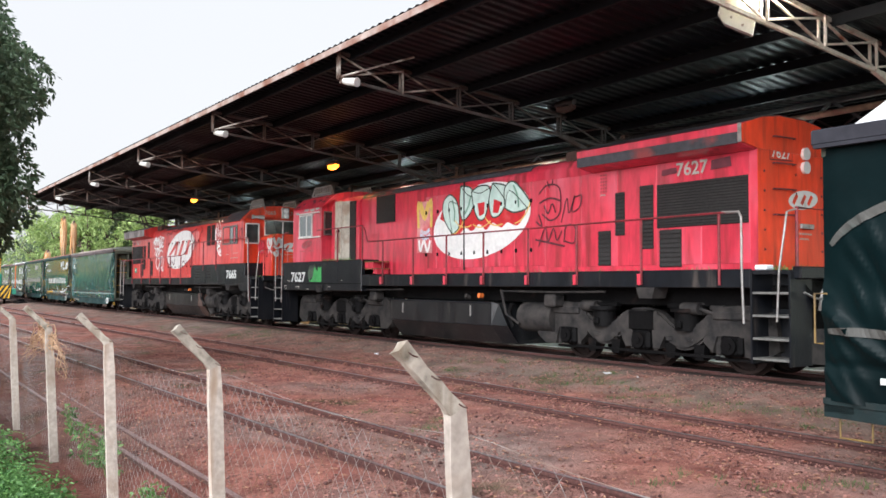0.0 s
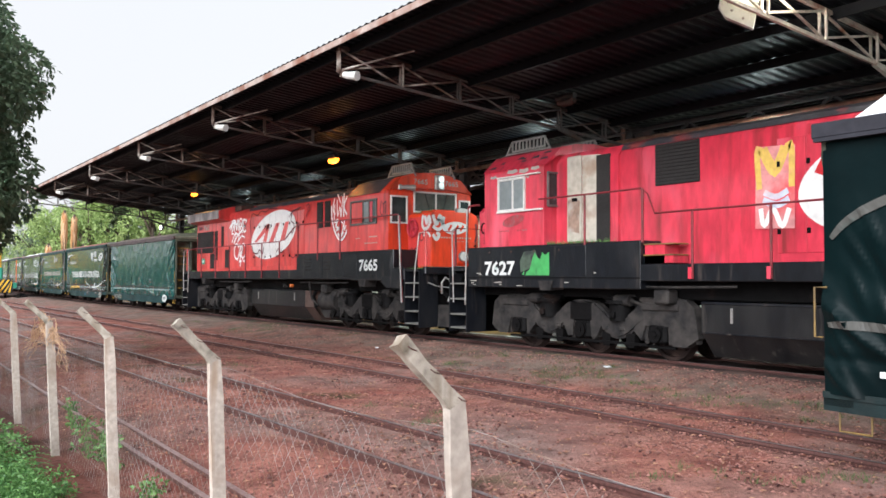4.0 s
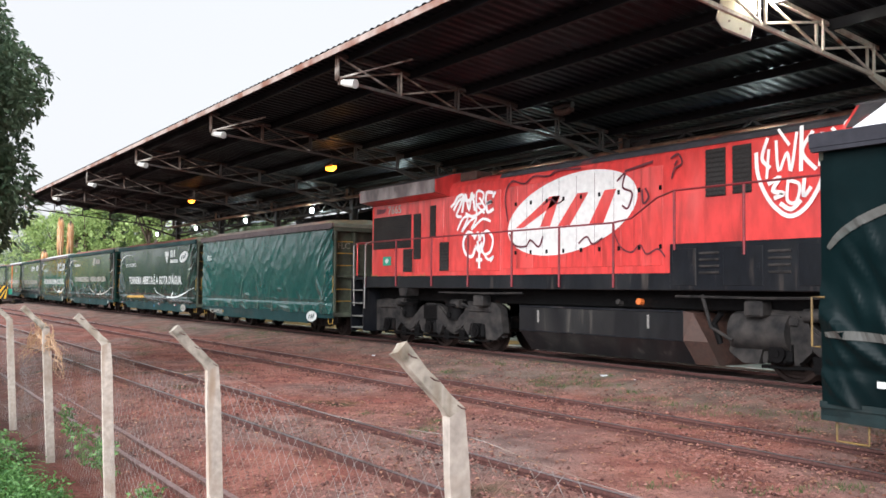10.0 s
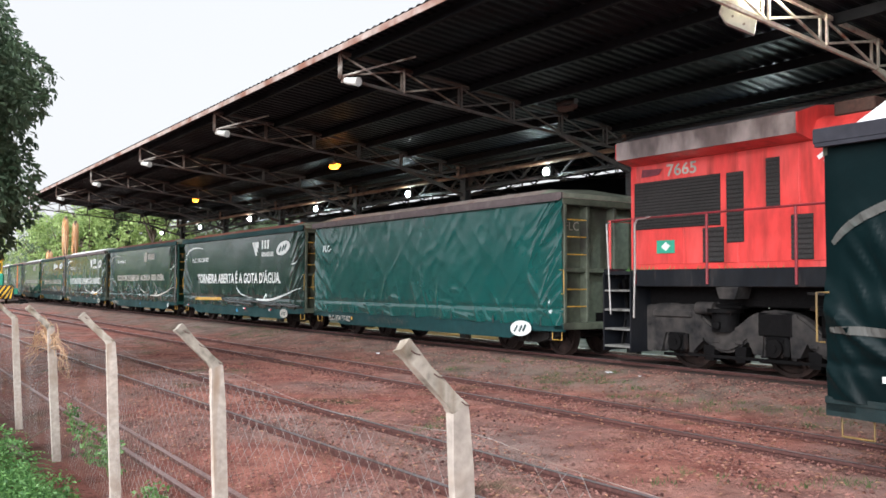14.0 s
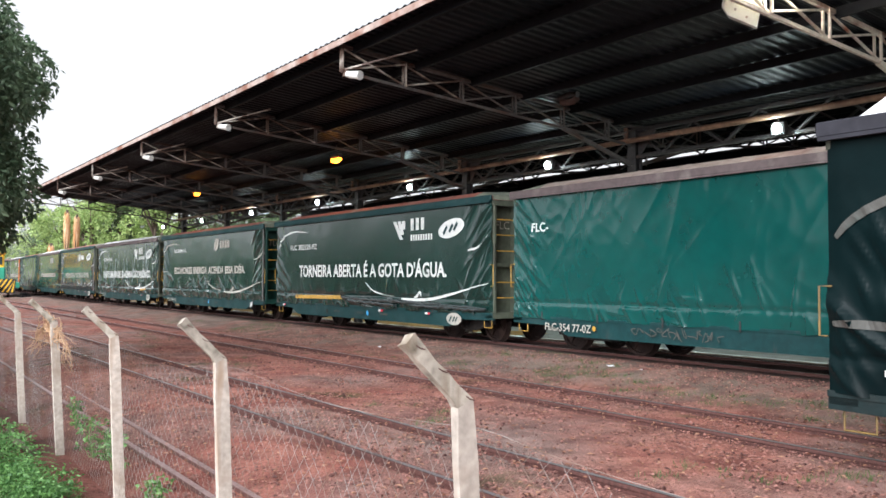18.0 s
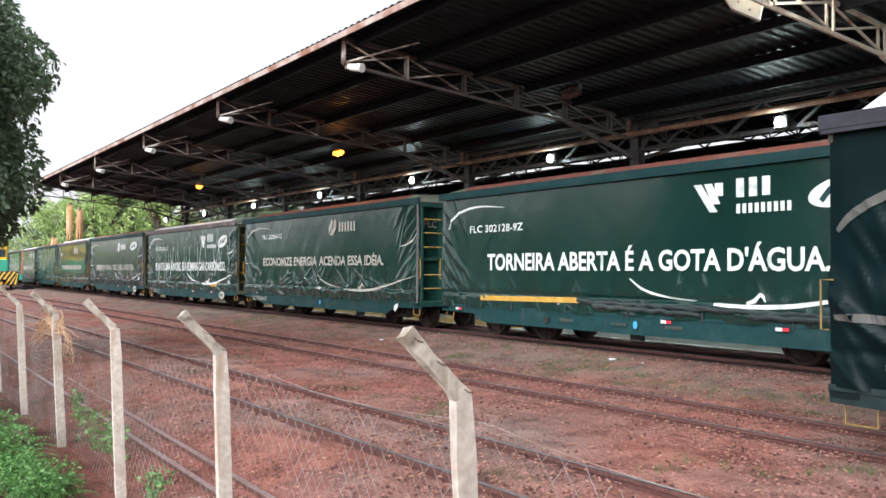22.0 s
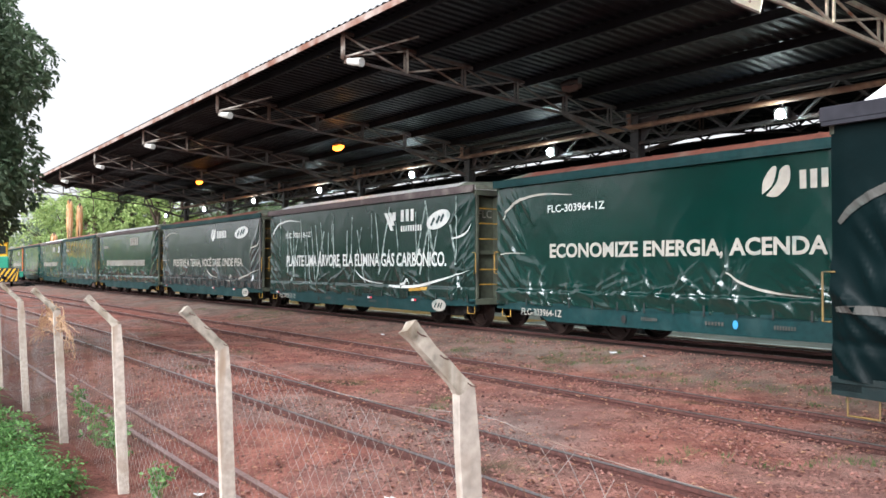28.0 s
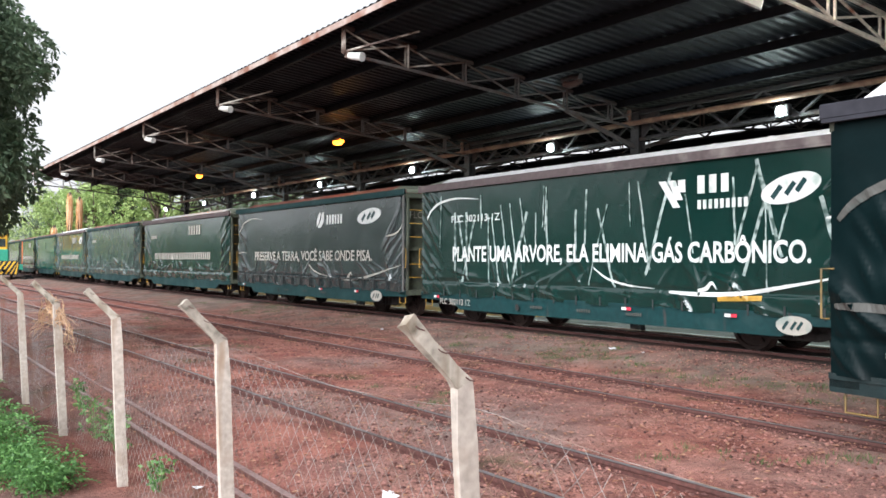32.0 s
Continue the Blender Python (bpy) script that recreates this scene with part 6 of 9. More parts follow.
    # ends: steps, ladder plates, pilots, couplers, hoses
    for e in (-1, 1):
        k = ext if e == d else 0.0
        for s in (-1, 1):
            y0, y1 = sorted((s * (HALF - 0.0), s * (HALF - 0.52)))
            for x in (7.91 + k, 8.53 + k):
                part("step_plate", Geo().box(*sorted((e * x, e * (x + 0.03))), y0, y1, 0.26, 1.60), LOCO_BLACK, r)
            part("step_back", Geo().box(*sorted((e * (7.94 + k), e * (8.53 + k))), *sorted((s * (HALF - 0.53), s * (HALF - 0.50))), 0.28, 1.58), LOCO_BLACK, r)
            for z in (0.32, 0.61, 0.94, 1.27):
                part("step", Geo().box(*sorted((e * (7.94 + k), e * (8.53 + k))), y0, y1, z, z + 0.035, 0.008), TREAD, r, "worn grey step tread")
            if not (d > 0 and e > 0):
                part("grab_rail", Geo().tube([(e * (7.82 + k), s * (HALF + 0.03), 0.84), (e * (7.79 + k), s * (HALF + 0.03), 1.7), (e * (7.79 + k), s * (HALF + 0.03), 2.40), (e * (7.74 + k), s * (HALF + 0.02), 2.485), (e * (7.45 + k), s * (HALF + 0.02), 2.495)] if not k else [(e * (7.92 + k), s * (HALF + 0.03), 0.84), (e * (7.86 + k), s * (HALF + 0.03), 2.86)], 0.019, 8), STEEL_PALE, r, "pale worn grab rail", smooth=50)
            part("grab_rail", Geo().tube([(e * (8.36 + k), s * (HALF + 0.02), 0.88), (e * (8.40 + k), s * (HALF + 0.02), 1.6), (e * (8.50 + k), s * (HALF - 0.03), 2.44), (e * (8.56 + k), s * (HALF - 0.16), 2.48)], 0.016, 8), STEEL_PALE, r, "pale worn grab rail", smooth=50)
        part("buffer_beam", Geo().box(*sorted((e * (8.52 + k), e * (8.66 + k))), -HALF + 0.10, HALF - 0.10, 1.49, 1.67, 0.02), LOCO_BLACK, r)
        part("pilot", Geo().prism([(-0.75, 0.22), (0.75, 0.22), (1.0, 1.48), (-1.0, 1.48)], "x", *sorted((e * (8.42 + k), e * (8.48 + k)))), BOGIE_DARK, r)
        part("coupler", Geo().bar((e * (8.5 + k), 0, 0.85), (e * (9.0 + k), 0, 0.85), 0.22, 0.26), RUST, r)
        part("coupler_knuckle", Geo().box(*sorted((e * (8.92 + k), e * (9.06 + k))), -0.17, 0.12, 0.70, 1.0, 0.04), RUST, r)
        for y in (-0.80, 0.28):
            part("brake_hose", Geo().tube([(e * (8.64 + k), y, 1.05), (e * (8.72 + k), y - 0.06, 1.30), (e * (8.74 + k), y + 0.03, 1.42), (e * (8.76 + k), y + 0.14, 1.36), (e * (8.80 + k), y + 0.16, 1.10), (e * (8.76 + k), y + 0.10, 0.86)], 0.026, 8), STEEL_PALE, r, "pale looped brake hose", smooth=60)
        for y0, y1 in ((-1.21, -0.38), (0.38, 1.21)):
            part("end_rail", Geo().tube([(e * (8.56 + k), y0, 1.66), (e * (8.56 + k), y0, 2.50), (e * (8.56 + k), y1, 2.50), (e * (8.56 + k), y1, 1.66)], 0.026, 8), RAIL_RED if d < 0 else red, r, smooth=50)
        for s in (-1, 1):
            # angled plough blades under the beam, with a stiffener each
            x0, x1 = e * (8.50 + k), e * (8.88 + k)
            blade = Geo().add([(x0, s * 1.02, 0.30), (x1, s * 0.10, 0.20), (x1 - e * 0.06, s * 0.14, 0.78), (x0, s * 0.92, 0.78), (x0 - e * 0.03, s * 1.02, 0.30), (x1 - e * 0.03, s * 0.10, 0.20), (x1 - e * 0.09, s * 0.14, 0.78), (x0 - e * 0.03, s * 0.92, 0.78)],
                              [(0, 1, 2, 3), (7, 6, 5, 4), (0, 4, 5, 1), (1, 5, 6, 2), (2, 6, 7, 3), (3, 7, 4, 0)])
            part("plough_blade", blade, BOGIE, r, "scraped dusty plough blade")
            part("cable", Geo().tube([(e * (8.60 + k), s * 0.42, 1.46), (e * (8.78 + k), s * 0.44, 1.30), (e * (8.83 + k), s * 0.50, 1.02), (e * (8.74 + k), s * 0.56, 0.92), (e * (8.64 + k), s * 0.58, 1.25)], 0.022, 8), BOGIE_DARK, r, smooth=60)
            part("pilot_brace", Geo().bar((e * (8.52 + k), s * 1.05, 1.40), (e * (8.80 + k), s * 0.25, 0.55), 0.05, 0.09), BOGIE_DARK, r)
        part("uncoupling_lever", Geo().tube([(e * (8.66 + k), -1.2, 1.30), (e * (8.70 + k), -1.0, 1.22), (e * (8.72 + k), 0.0, 1.12), (e * (8.70 + k), 1.0, 1.22)], 0.016, 6), STEEL_PALE, r, smooth=60)
    # hood end face: twin headlights and grab irons
    e = -d
    f = e * he
    for z in (3.50, 3.28):
        part("headlight", Geo().disc((f, 0.33, z), (e, 0, 0), 0.10, 0.06, 16), LENS, r)
    for z in (2.49, 2.89, 3.29, 3.70):
        part("grab_iron", Geo().tube([(f, -0.50, z), (f + e * 0.06, -0.50, z), (f + e * 0.06, 0.02, z + 0.01), (f, 0.02, z + 0.01)], 0.014, 6), GRAFFITI_DARK, r)
    return r


def turned(geo, x, s, cy=0.0):
    """Moves flat work drawn on a side (x, z) to an end face at that x, facing s."""
    geo.v = [(x, -(p[0] - cy) * -s, p[2]) for p in geo.v]
    return geo


def sprayed(root, strokes, wd, y, mat, label="sprayed graffiti stroke", name="graffiti"):
    """Rounded sprayed strokes drawn on a side, each a part."""
    for i, pts in enumerate(strokes):
        part(name, Geo().stroke(smooth_line(pts, 5), wd * (1.0 + 0.18 * math.sin(2.3 * i)), y - 0.0005 * i), mat, root, label, fix=False)


def moss(root, x0, x1, y, z, seed, n=70):
    """Small green sprigs that grow on a dirty ledge."""
    rnd = random.Random(seed)
    g = Geo()
    for _ in range(n):
        x = x0 + (x1 - x0) * rnd.random() ** 1.4
        p = Vector((x, y + rnd.uniform(-0.05, 0.05), z))
        h, a = rnd.uniform(0.02, 0.10), rnd.uniform(0, 6.28)
        q = p + Vector((0.05 * math.cos(a), 0.05 * math.sin(a), h))
        g.add([p + Vector((-0.012, 0, 0)), q, p + Vector((0.012, 0, 0))], [(0, 1, 2)])
    tagged(part("moss_sprigs", g, LEAF_BRIGHT, root, "green weeds sprouting on the ledge", fix=False), kind="stuff")


def roof_rack(root, d, x0, x1, y):
    g = Geo()
    for z in (4.10, 4.30):
        g.bar((d * x0, y, z), (d * x1, y, z), 0.035)
    for i in range(10):
        x = x0 + (x1 - x0) * i / 9
        g.bar((d * x, y, 4.10), (d * x, y, 4.30), 0.028)
    g.bar((d * (x0 - 0.26), y, 3.95), (d * x0, y, 4.30), 0.035)
    g.bar((d * (x1 + 0.22), y, 3.95), (d * x1, y, 4.30), 0.035)
    g.bar((d * (x0 - 0.16), y, 4.05), (d * (x1 + 0.14), y, 4.05), 0.03)
    part("roof_guard", g, STEEL_PALE, root, "pale steel guard frame on the cab roof")


def window(root, name, d, x0, x1, z0, z1, y, bars_at=(0.55,), pane=DARK_GLASS, frame_mat=FRAME_WHITE):
    a, b = sorted((d * x0, d * x1))
    o = part(name, Geo().box(a, b, y - 0.008, y + 0.01, z0, z1), pane, root)
    w = 0.045
    for bx in ((a - w, a, z0 - w, z1 + w), (b, b + w, z0 - w, z1 + w), (a, b, z0 - w, z0), (a, b, z1, z1 + w)):
        part("window_frame", Geo().box(bx[0], bx[1], y - 0.035, y + 0.01, bx[2], bx[3], 0.004), frame_mat, o)
    for k in bars_at:
        x = a + (b - a) * k
        part("glazing_bar", Geo().box(x - 0.02, x + 0.02, y - 0.028, y + 0.01, z0, z1, 0.003), frame_mat, o)
    return o


def end_window(root, x, y0, y1, z0, z1, pane, frame_mat, split=None):
    """A window on a face that looks forwards."""
    o = part("windscreen", Geo().box(x, x + 0.012, y0, y1, z0, z1), pane, root)
    w = 0.04
    for q in ((y0 - w, y0, z0 - w, z1 + w), (y1, y1 + w, z0 - w, z1 + w), (y0, y1, z0 - w, z0), (y0, y1, z1, z1 + w)):
        part("window_frame", Geo().box(x, x + 0.045, q[0], q[1], q[2], q[3], 0.004), frame_mat, o)
    if split is not None:
        part("glazing_bar", Geo().box(x, x + 0.035, split - 0.02, split + 0.02, z0, z1, 0.003), frame_mat, o)
        for s in (-1, 1):
            part("wiper", Geo().bar((x + 0.03, split + s * 0.34, z1), (x + 0.04, split + s * 0.22, z0 + 0.08), 0.014), STRAP, o)
    return o


CAB_ROOF = [(-1.27, 3.48), (-1.25, 3.58), (-0.90, 3.92), (-0.52, 4.03), (0.0, 4.07), (0.52, 4.03), (0.90, 3.92), (1.25, 3.58), (1.27, 3.48)]


def build_second():
    """The engine that follows: cab and short nose lead."""
    d = 1
    r = locomotive("red and black diesel locomotive, white oval and graffiti, cab leading", d, LOCO_ORANGE, lip=CAP_GREY)
    side = -0.894
    # cab
    cab = [(-1.26, 1.66), (-1.26, 3.49)] + CAB_ROOF[1:-1] + [(1.26, 3.49), (1.26, 1.66)]
    c = part("cab", Geo().prism(cab, "x", 4.80, 6.95), LOCO_ORANGE, r, smooth=40)
    part("cab_roof", Geo().prism([(a * 1.012, z + 0.012) for a, z in CAB_ROOF[2:-2]] + [(0.9, 3.8), (-0.9, 3.8)], "x", 4.78, 6.70), ROOF_DARK, c, "sooty black cab roof")
    part("roof_shoulder", Geo().prism([(-1.275, 3.56), (-0.925, 3.90), (-0.90, 3.94), (-0.90, 3.88), (-1.24, 3.55)], "x", 4.85, 6.55), ROOF_DARK, c, "sooty black roof shoulder")
    part("cab_face", Geo().prism([(-1.255, 1.68), (-1.255, 3.49)] + [(a, z - 0.004) for a, z in CAB_ROOF[1:-1]] + [(1.255, 3.49), (1.255, 1.68)], "x", 6.94, 6.962), LOCO_FRONT_LIT, c, "orange-red front of the cab")
    part("cab_brow", Geo().prism([(a * 1.012, z + 0.02) for a, z in CAB_ROOF[1:-1]] + [(1.10, 3.62), (0.5, 3.68), (-0.5, 3.68), (-1.10, 3.62)], "x", 6.70, 7.02), LOCO_FRONT_LIT, c, "orange-red brow over the windscreen")
    sw = window(c, "side_window", d, 5.08, 6.37, 2.82, 3.38, -1.262, (0.50, 0.72), DARK_GLASS, FRAME_DARK)
    part("sliding_panel", Geo().box(5.10, 5.66, -1.283, -1.27, 2.83, 3.37, 0.003), LOCO_ORANGE, sw, "flat red left pane")
    part("pane", Geo().box(5.76, 5.98, -1.281, -1.27, 2.84, 3.36), DUSTY_PANE, sw)
    part("red_blind", Geo().box(6.06, 6.18, -1.281, -1.27, 2.84, 3.36), LOCO_RED, sw)
    for x0, x1, z, n_ in ((5.30, 5.55, 2.42, 4), (6.00, 6.45, 2.44, 6), (5.75, 6.45, 2.28, 12)):
        bars(c, x0, z, x1 - x0, 0.03, -1.264, n_, TEXT_DIM)
    # windscreens on the front face
    end_window(c, 6.962, -1.18, -0.76, 2.80, 3.42, DARK_GLASS, FRAME_WHITE)
    end_window(c, 6.962, -0.50, 0.74, 3.10, 3.56, DIM_SCREEN, FRAME_WHITE, 0.14)
    end_window(c, 6.962, 0.90, 1.18, 2.95, 3.40, DARK_GLASS, FRAME_WHITE)
    part("headlight_housing", Geo().box(7.0, 7.09, 0.06, 0.34, 3.66, 4.04, 0.02), STEEL_PALE, c)
    for z in (3.76, 3.93):
        part("headlight", Geo().disc((7.09, 0.20, z), (1, 0, 0), 0.085, 0.05, 14), LENS, c)
    part("horn", Geo().tube([(7.02, -0.96, 3.66), (7.08, -0.84, 3.67), (7.14, -0.72, 3.66), (7.18, -0.62, 3.65)], 0.04, 10, 0.085), STEEL_PALE, c, "dull metal horn", smooth=60)
    part("horn_mount", Geo().box(6.98, 7.06, -1.02, -0.92, 3.60, 3.74, 0.01), STEEL_PALE, c)
    for y in (0.0, 0.95):
        g = turned(words("7665", 0.13, -0.26, 3.78, 0, 0.014, fit=0.42), 7.024, 1, 0.30 - y)
        part("front_number", g, TEXT_DIM, c, fix=False)
    # short nose, high and narrow
    nose = [(-0.68, 1.66), (-0.68, 2.92), (-0.64, 2.99), (-0.56, 3.02), (0.50, 3.02), (0.64, 2.96), (0.71, 2.84), (0.71, 1.66)]
    n = part("nose", Geo().prism(nose, "x", 6.96, 8.03), LOCO_FRONT_LIT, r, "orange-red short nose", smooth=40)
    part("nose_side", Geo().box(6.98, 7.96, -0.69, -0.675, 1.70, 2.90, 0.004), LOCO_ORANGE, n)
    part("nose_top_hatch", Geo().box(7.15, 7.85, -0.45, 0.15, 3.01, 3.08, 0.02), LOCO_FRONT_LIT, n)
    part("marker_lamp", Geo().box(7.55, 7.72, 0.30, 0.58, 3.01, 3.16, 0.015), STEEL_PALE, n, "pale lamp box on the nose")
    part("oval_badge", turned(Geo().patch(ring(0.0, 2.63, 0.37, 0.155, 4), 0), 8.040, 1), TEXT_WHITE, n, "white oval badge", fix=False)
    gb = Geo()
    for x in (-0.16, 0.04, 0.20):
        gb.stroke([(x - 0.05, 2.56), (x + 0.05, 2.70)], 0.06, 0)
    part("badge_bars", turned(gb, 8.044, 1), LOCO_FRONT_LIT, n, fix=False)
    gb = Geo()
    for i in range(12):
        gb.stroke([(-0.42 + 0.078 * i, 2.39), (-0.42 + 0.078 * i + 0.045, 2.39)], 0.035, 0)
    for i in range(7):
        gb.stroke([(-0.05 + 0.07 * i, 2.30), (-0.01 + 0.07 * i, 2.30)], 0.022, 0)
    tagged(part("unread_lettering", turned(gb, 8.040, 1), TEXT_DIM, n, fix=False), kind="stuff")
    part("nose_door", Geo().box(8.03, 8.045, 0.08, 0.60, 1.75, 2.30, 0.005), LOCO_FRONT_LIT, n)
    for z in (1.85, 2.18):
        part("door_hinge", Geo().box(8.03, 8.06, 0.56, 0.64, z, z + 0.05, 0.004), BOGIE_DARK, n)
    part("nose_light", Geo().disc((8.045, 0.24, 1.94), (1, 0, 0), 0.115, 0.05, 16), LENS, n)
    part("nose_light_ring", Geo().tube([(8.03, 0.24, 1.94), (8.09, 0.24, 1.94)], 0.145, 16, close=False), STEEL_PALE, n, smooth=50)
    wheel = part("valve_wheel", Geo().tube([(7.27 + 0.21 * math.cos(w * 0.3927), -0.76, 2.64 + 0.21 * math.sin(w * 0.3927)) for w in range(17)], 0.028, 6), LOCO_RED, n, "red hand brake wheel")
    for a in range(3):
        w = a * 1.047
        part("spoke", Geo().bar((7.27 - 0.2 * math.cos(w), -0.755, 2.64 - 0.2 * math.sin(w)), (7.27 + 0.2 * math.cos(w), -0.755, 2.64 + 0.2 * math.sin(w)), 0.025), LOCO_RED, wheel)
    part("wheel_shaft", Geo().tube([(7.27, -0.68, 2.64), (7.27, -0.78, 2.64)], 0.05, 8), LOCO_RED, wheel)
    sprayed(n, ([(7.08, 2.12), (7.02, 1.98), (7.14, 1.88), (7.24, 2.02), (7.16, 2.14), (7.06, 2.06)], [(7.24, 2.10), (7.36, 2.14), (7.38, 1.96), (7.26, 1.90), (7.24, 2.06)], [(7.10, 1.86), (7.24, 1.80), (7.36, 1.84)], [(7.5, 2.42), (7.6, 2.52), (7.68, 2.38), (7.56, 2.32), (7.5, 2.42)]), 0.032, -0.693, GRAFFITI_DARK)
    # white spray round the nose's corner
    sprayed(n, ([(7.66, 2.95), (7.62, 2.72), (7.74, 2.60), (7.90, 2.66), (7.98, 2.80)], [(7.74, 2.92), (7.82, 2.74), (7.92, 2.90), (7.99, 2.72)], [(7.70, 2.42), (7.78, 2.56), (7.92, 2.48), (7.99, 2.40)]), 0.085, -0.693, TEXT_WHITE)
    gs = Geo()
    for i, pts in enumerate(([(-0.66, 2.93), (-0.56, 2.70), (-0.46, 2.92), (-0.38, 2.72), (-0.34, 2.90)], [(-0.66, 2.66), (-0.52, 2.58), (-0.40, 2.64), (-0.32, 2.74)], [(-0.66, 2.46), (-0.56, 2.34), (-0.48, 2.46), (-0.56, 2.50)], [(-0.54, 2.80), (-0.42, 2.80)])):
        gs.stroke(smooth_line(pts), 0.085, -0.0006 * i)
    part("graffiti", turned(gs, 8.041, 1), TEXT_WHITE, n, "white sprayed strokes", fix=False)
    part("nose_grime", turned(Geo().stroke(smooth_line([(0.62, 2.75), (0.66, 2.5), (0.60, 2.25), (0.68, 2.0)]), 0.05, 0), 8.041, 1), GRAFFITI_DARK, n, "dark grimy streak", fix=False)
    sprayed(c, ([(6.62, 3.34), (6.56, 3.10), (6.66, 2.96), (6.74, 3.12), (6.68, 3.30)], [(6.70, 3.22), (6.84, 3.30), (6.82, 3.02)]), 0.035, -1.264, GRAFFITI_DARK)
    # lower black casing from the hood to the cab steps
    low = part("lower_casing", Geo().box(1.95, 7.42, -1.395, 1.395, 1.36, 2.10, 0.015), LOCO_BLACK, r, "dusty black lower casing")
    part("casing_foot", Geo().prism([(6.75, 1.38), (7.10, 1.16), (7.72, 1.16), (7.72, 1.62), (7.42, 1.66)], "y", -1.40, -1.10), LOCO_BLACK, low, "black plate over the bogie end")
    part("casing_shelf", Geo().box(5.35, 6.90, -1.42, -1.25, 1.34, 1.37, 0.006), BOGIE, low, "dusty ledge under the casing")
    for x0, x1 in ((2.02, 2.48), (2.98, 3.66), (4.22, 4.90), (4.94, 5.62), (6.84, 7.34)):
        part("casing_door", Geo().box(x0, x1, -1.403, -1.39, 1.44, 2.02, 0.006), LOCO_BLACK, low)
        part("door_latch", Geo().box(x1 - 0.09, x1 - 0.05, -1.412, -1.40, 1.68, 1.76, 0.005), LOCO_BLACK, low)
    for i, x in enumerate((2.55, 3.75)):
        for z in (1.62, 1.72, 1.82, 1.92):
            part("louvre", Geo().box(x, x + 0.36, -1.418, -1.39, z, z + 0.035, 0.005), BOGIE, low)
    part("cab_number", words("7665", 0.275, 5.75, 1.595, -1.405, 0.028, fit=0.93), TEXT_WHITE, low, "white running number", fix=False)
    # radiator side: grille, vents
    louvre(r, d, -8.26, -6.46, 2.34, 3.16, side, 16, "radiator_grille")
    louvre(r, d, -6.34, -6.03, 2.05, 3.15, side, 16)
    louvre(r, d, -5.63, -5.40, 2.56, 3.30, side, 12)
    louvre(r, d, -5.22, -4.87, 1.76, 2.42, side, 9)
    louvre(r, d, -6.80, -6.40, 1.75, 2.31, side, 7)
    louvre(r, d, 2.28, 2.65, 2.86, 3.62, side, 10)
    louvre(r, d, 2.79, 3.12, 2.87, 3.62, side, 10)
    part("green_sticker", Geo().patch([(-7.76, 1.92), (-7.37, 1.92), (-7.37, 2.14), (-7.76, 2.14)], side - 0.016), SHUNT_GREEN, r, fix=False)
    part("sticker_mark", Geo().patch([(-7.66, 2.03), (-7.56, 1.96), (-7.46, 2.04), (-7.56, 2.11)], side - 0.019), TEXT_WHITE, r, fix=False)
    part("side_number", words("7665", 0.2, -7.53, 3.22, side - 0.016, 0.016, fit=0.62), TEXT_DIM, r, fix=False)
    part("old_paint", Geo().patch([(-8.1, 3.24), (-7.7, 3.26), (-7.62, 3.36), (-8.08, 3.38)], side - 0.0155), GRAFFITI_DARK, r, "dark worn patch by the number", fix=False)
    # big white oval with red bars
    y = side - 0.012
    o = part("oval_badge", Geo().patch(ring(-0.94, 2.80, 1.80, 0.74, 9, 48), y), WHITE, r, "large white oval painted on the hood", fix=False)
    g = Geo()
    g.patch([(-2.47, 2.60), (-2.22, 2.60), (-1.26, 3.02), (-1.14, 3.17), (-1.44, 3.17)], y - 0.003)
    g.patch([(-1.72, 2.59), (-1.42, 2.59), (-1.14, 3.17), (-1.36, 3.17)], y - 0.003)
    g.patch([(-1.20, 2.58), (-0.86, 2.58), (-0.36, 3.17), (-0.66, 3.17)], y - 0.003)
    g.patch([(-0.34, 2.58), (0.02, 2.58), (0.34, 3.17), (0.05, 3.17)], y - 0.003)
    part("oval_inner_mark", g, LOCO_ORANGE, o, "red slanted shapes in the oval", fix=False)
    g = Geo()
    for x in range(8):
        u = -2.6 + 0.48 * x
        g.stroke([(u, 2.0), (u, 3.5)], 0.008, y - 0.006)
    part("door_seam", g, GRAFFITI_DARK, o, fix=False)
    # dark chain of sprayed loops round the oval
    sprayed(r, ([(-2.72, 2.75), (-2.80, 3.30), (-2.60, 3.58), (-2.20, 3.50), (-1.9, 3.62), (-1.46, 3.58), (-1.2, 3.66), (-0.56, 3.64)],
                [(-2.66, 2.50), (-2.50, 2.26), (-2.14, 2.22), (-2.0, 2.34), (-1.75, 2.20), (-1.62, 2.40)],
                [(-1.62, 3.02), (-1.40, 3.12), (-1.20, 3.02), (-1.0, 3.10)],
                [(0.36, 3.30), (0.55, 3.42), (0.50, 3.18), (0.72, 3.06), (0.62, 2.80), (0.48, 2.86)],
                [(-0.62, 2.22), (-0.40, 2.34), (-0.25, 2.20), (0.0, 2.30)],
                [(0.30, 2.36), (0.45, 2.12), (0.70, 2.02), (0.90, 2.14), (1.05, 1.98), (1.30, 2.06), (1.46, 1.92)],
                [(0.95, 3.10), (0.98, 2.86), (1.10, 2.96), (1.02, 3.12)],
                [(1.58, 3.56), (1.74, 3.62), (1.82, 3.46), (1.66, 3.38), (1.60, 3.22)],
                [(1.72, 3.52), (1.66, 3.44)], [(0.55, 3.46), (1.2, 3.56)]), 0.038, y - 0.008, GRAFFITI_DARK)
    # two white tags
    tag = side - 0.016
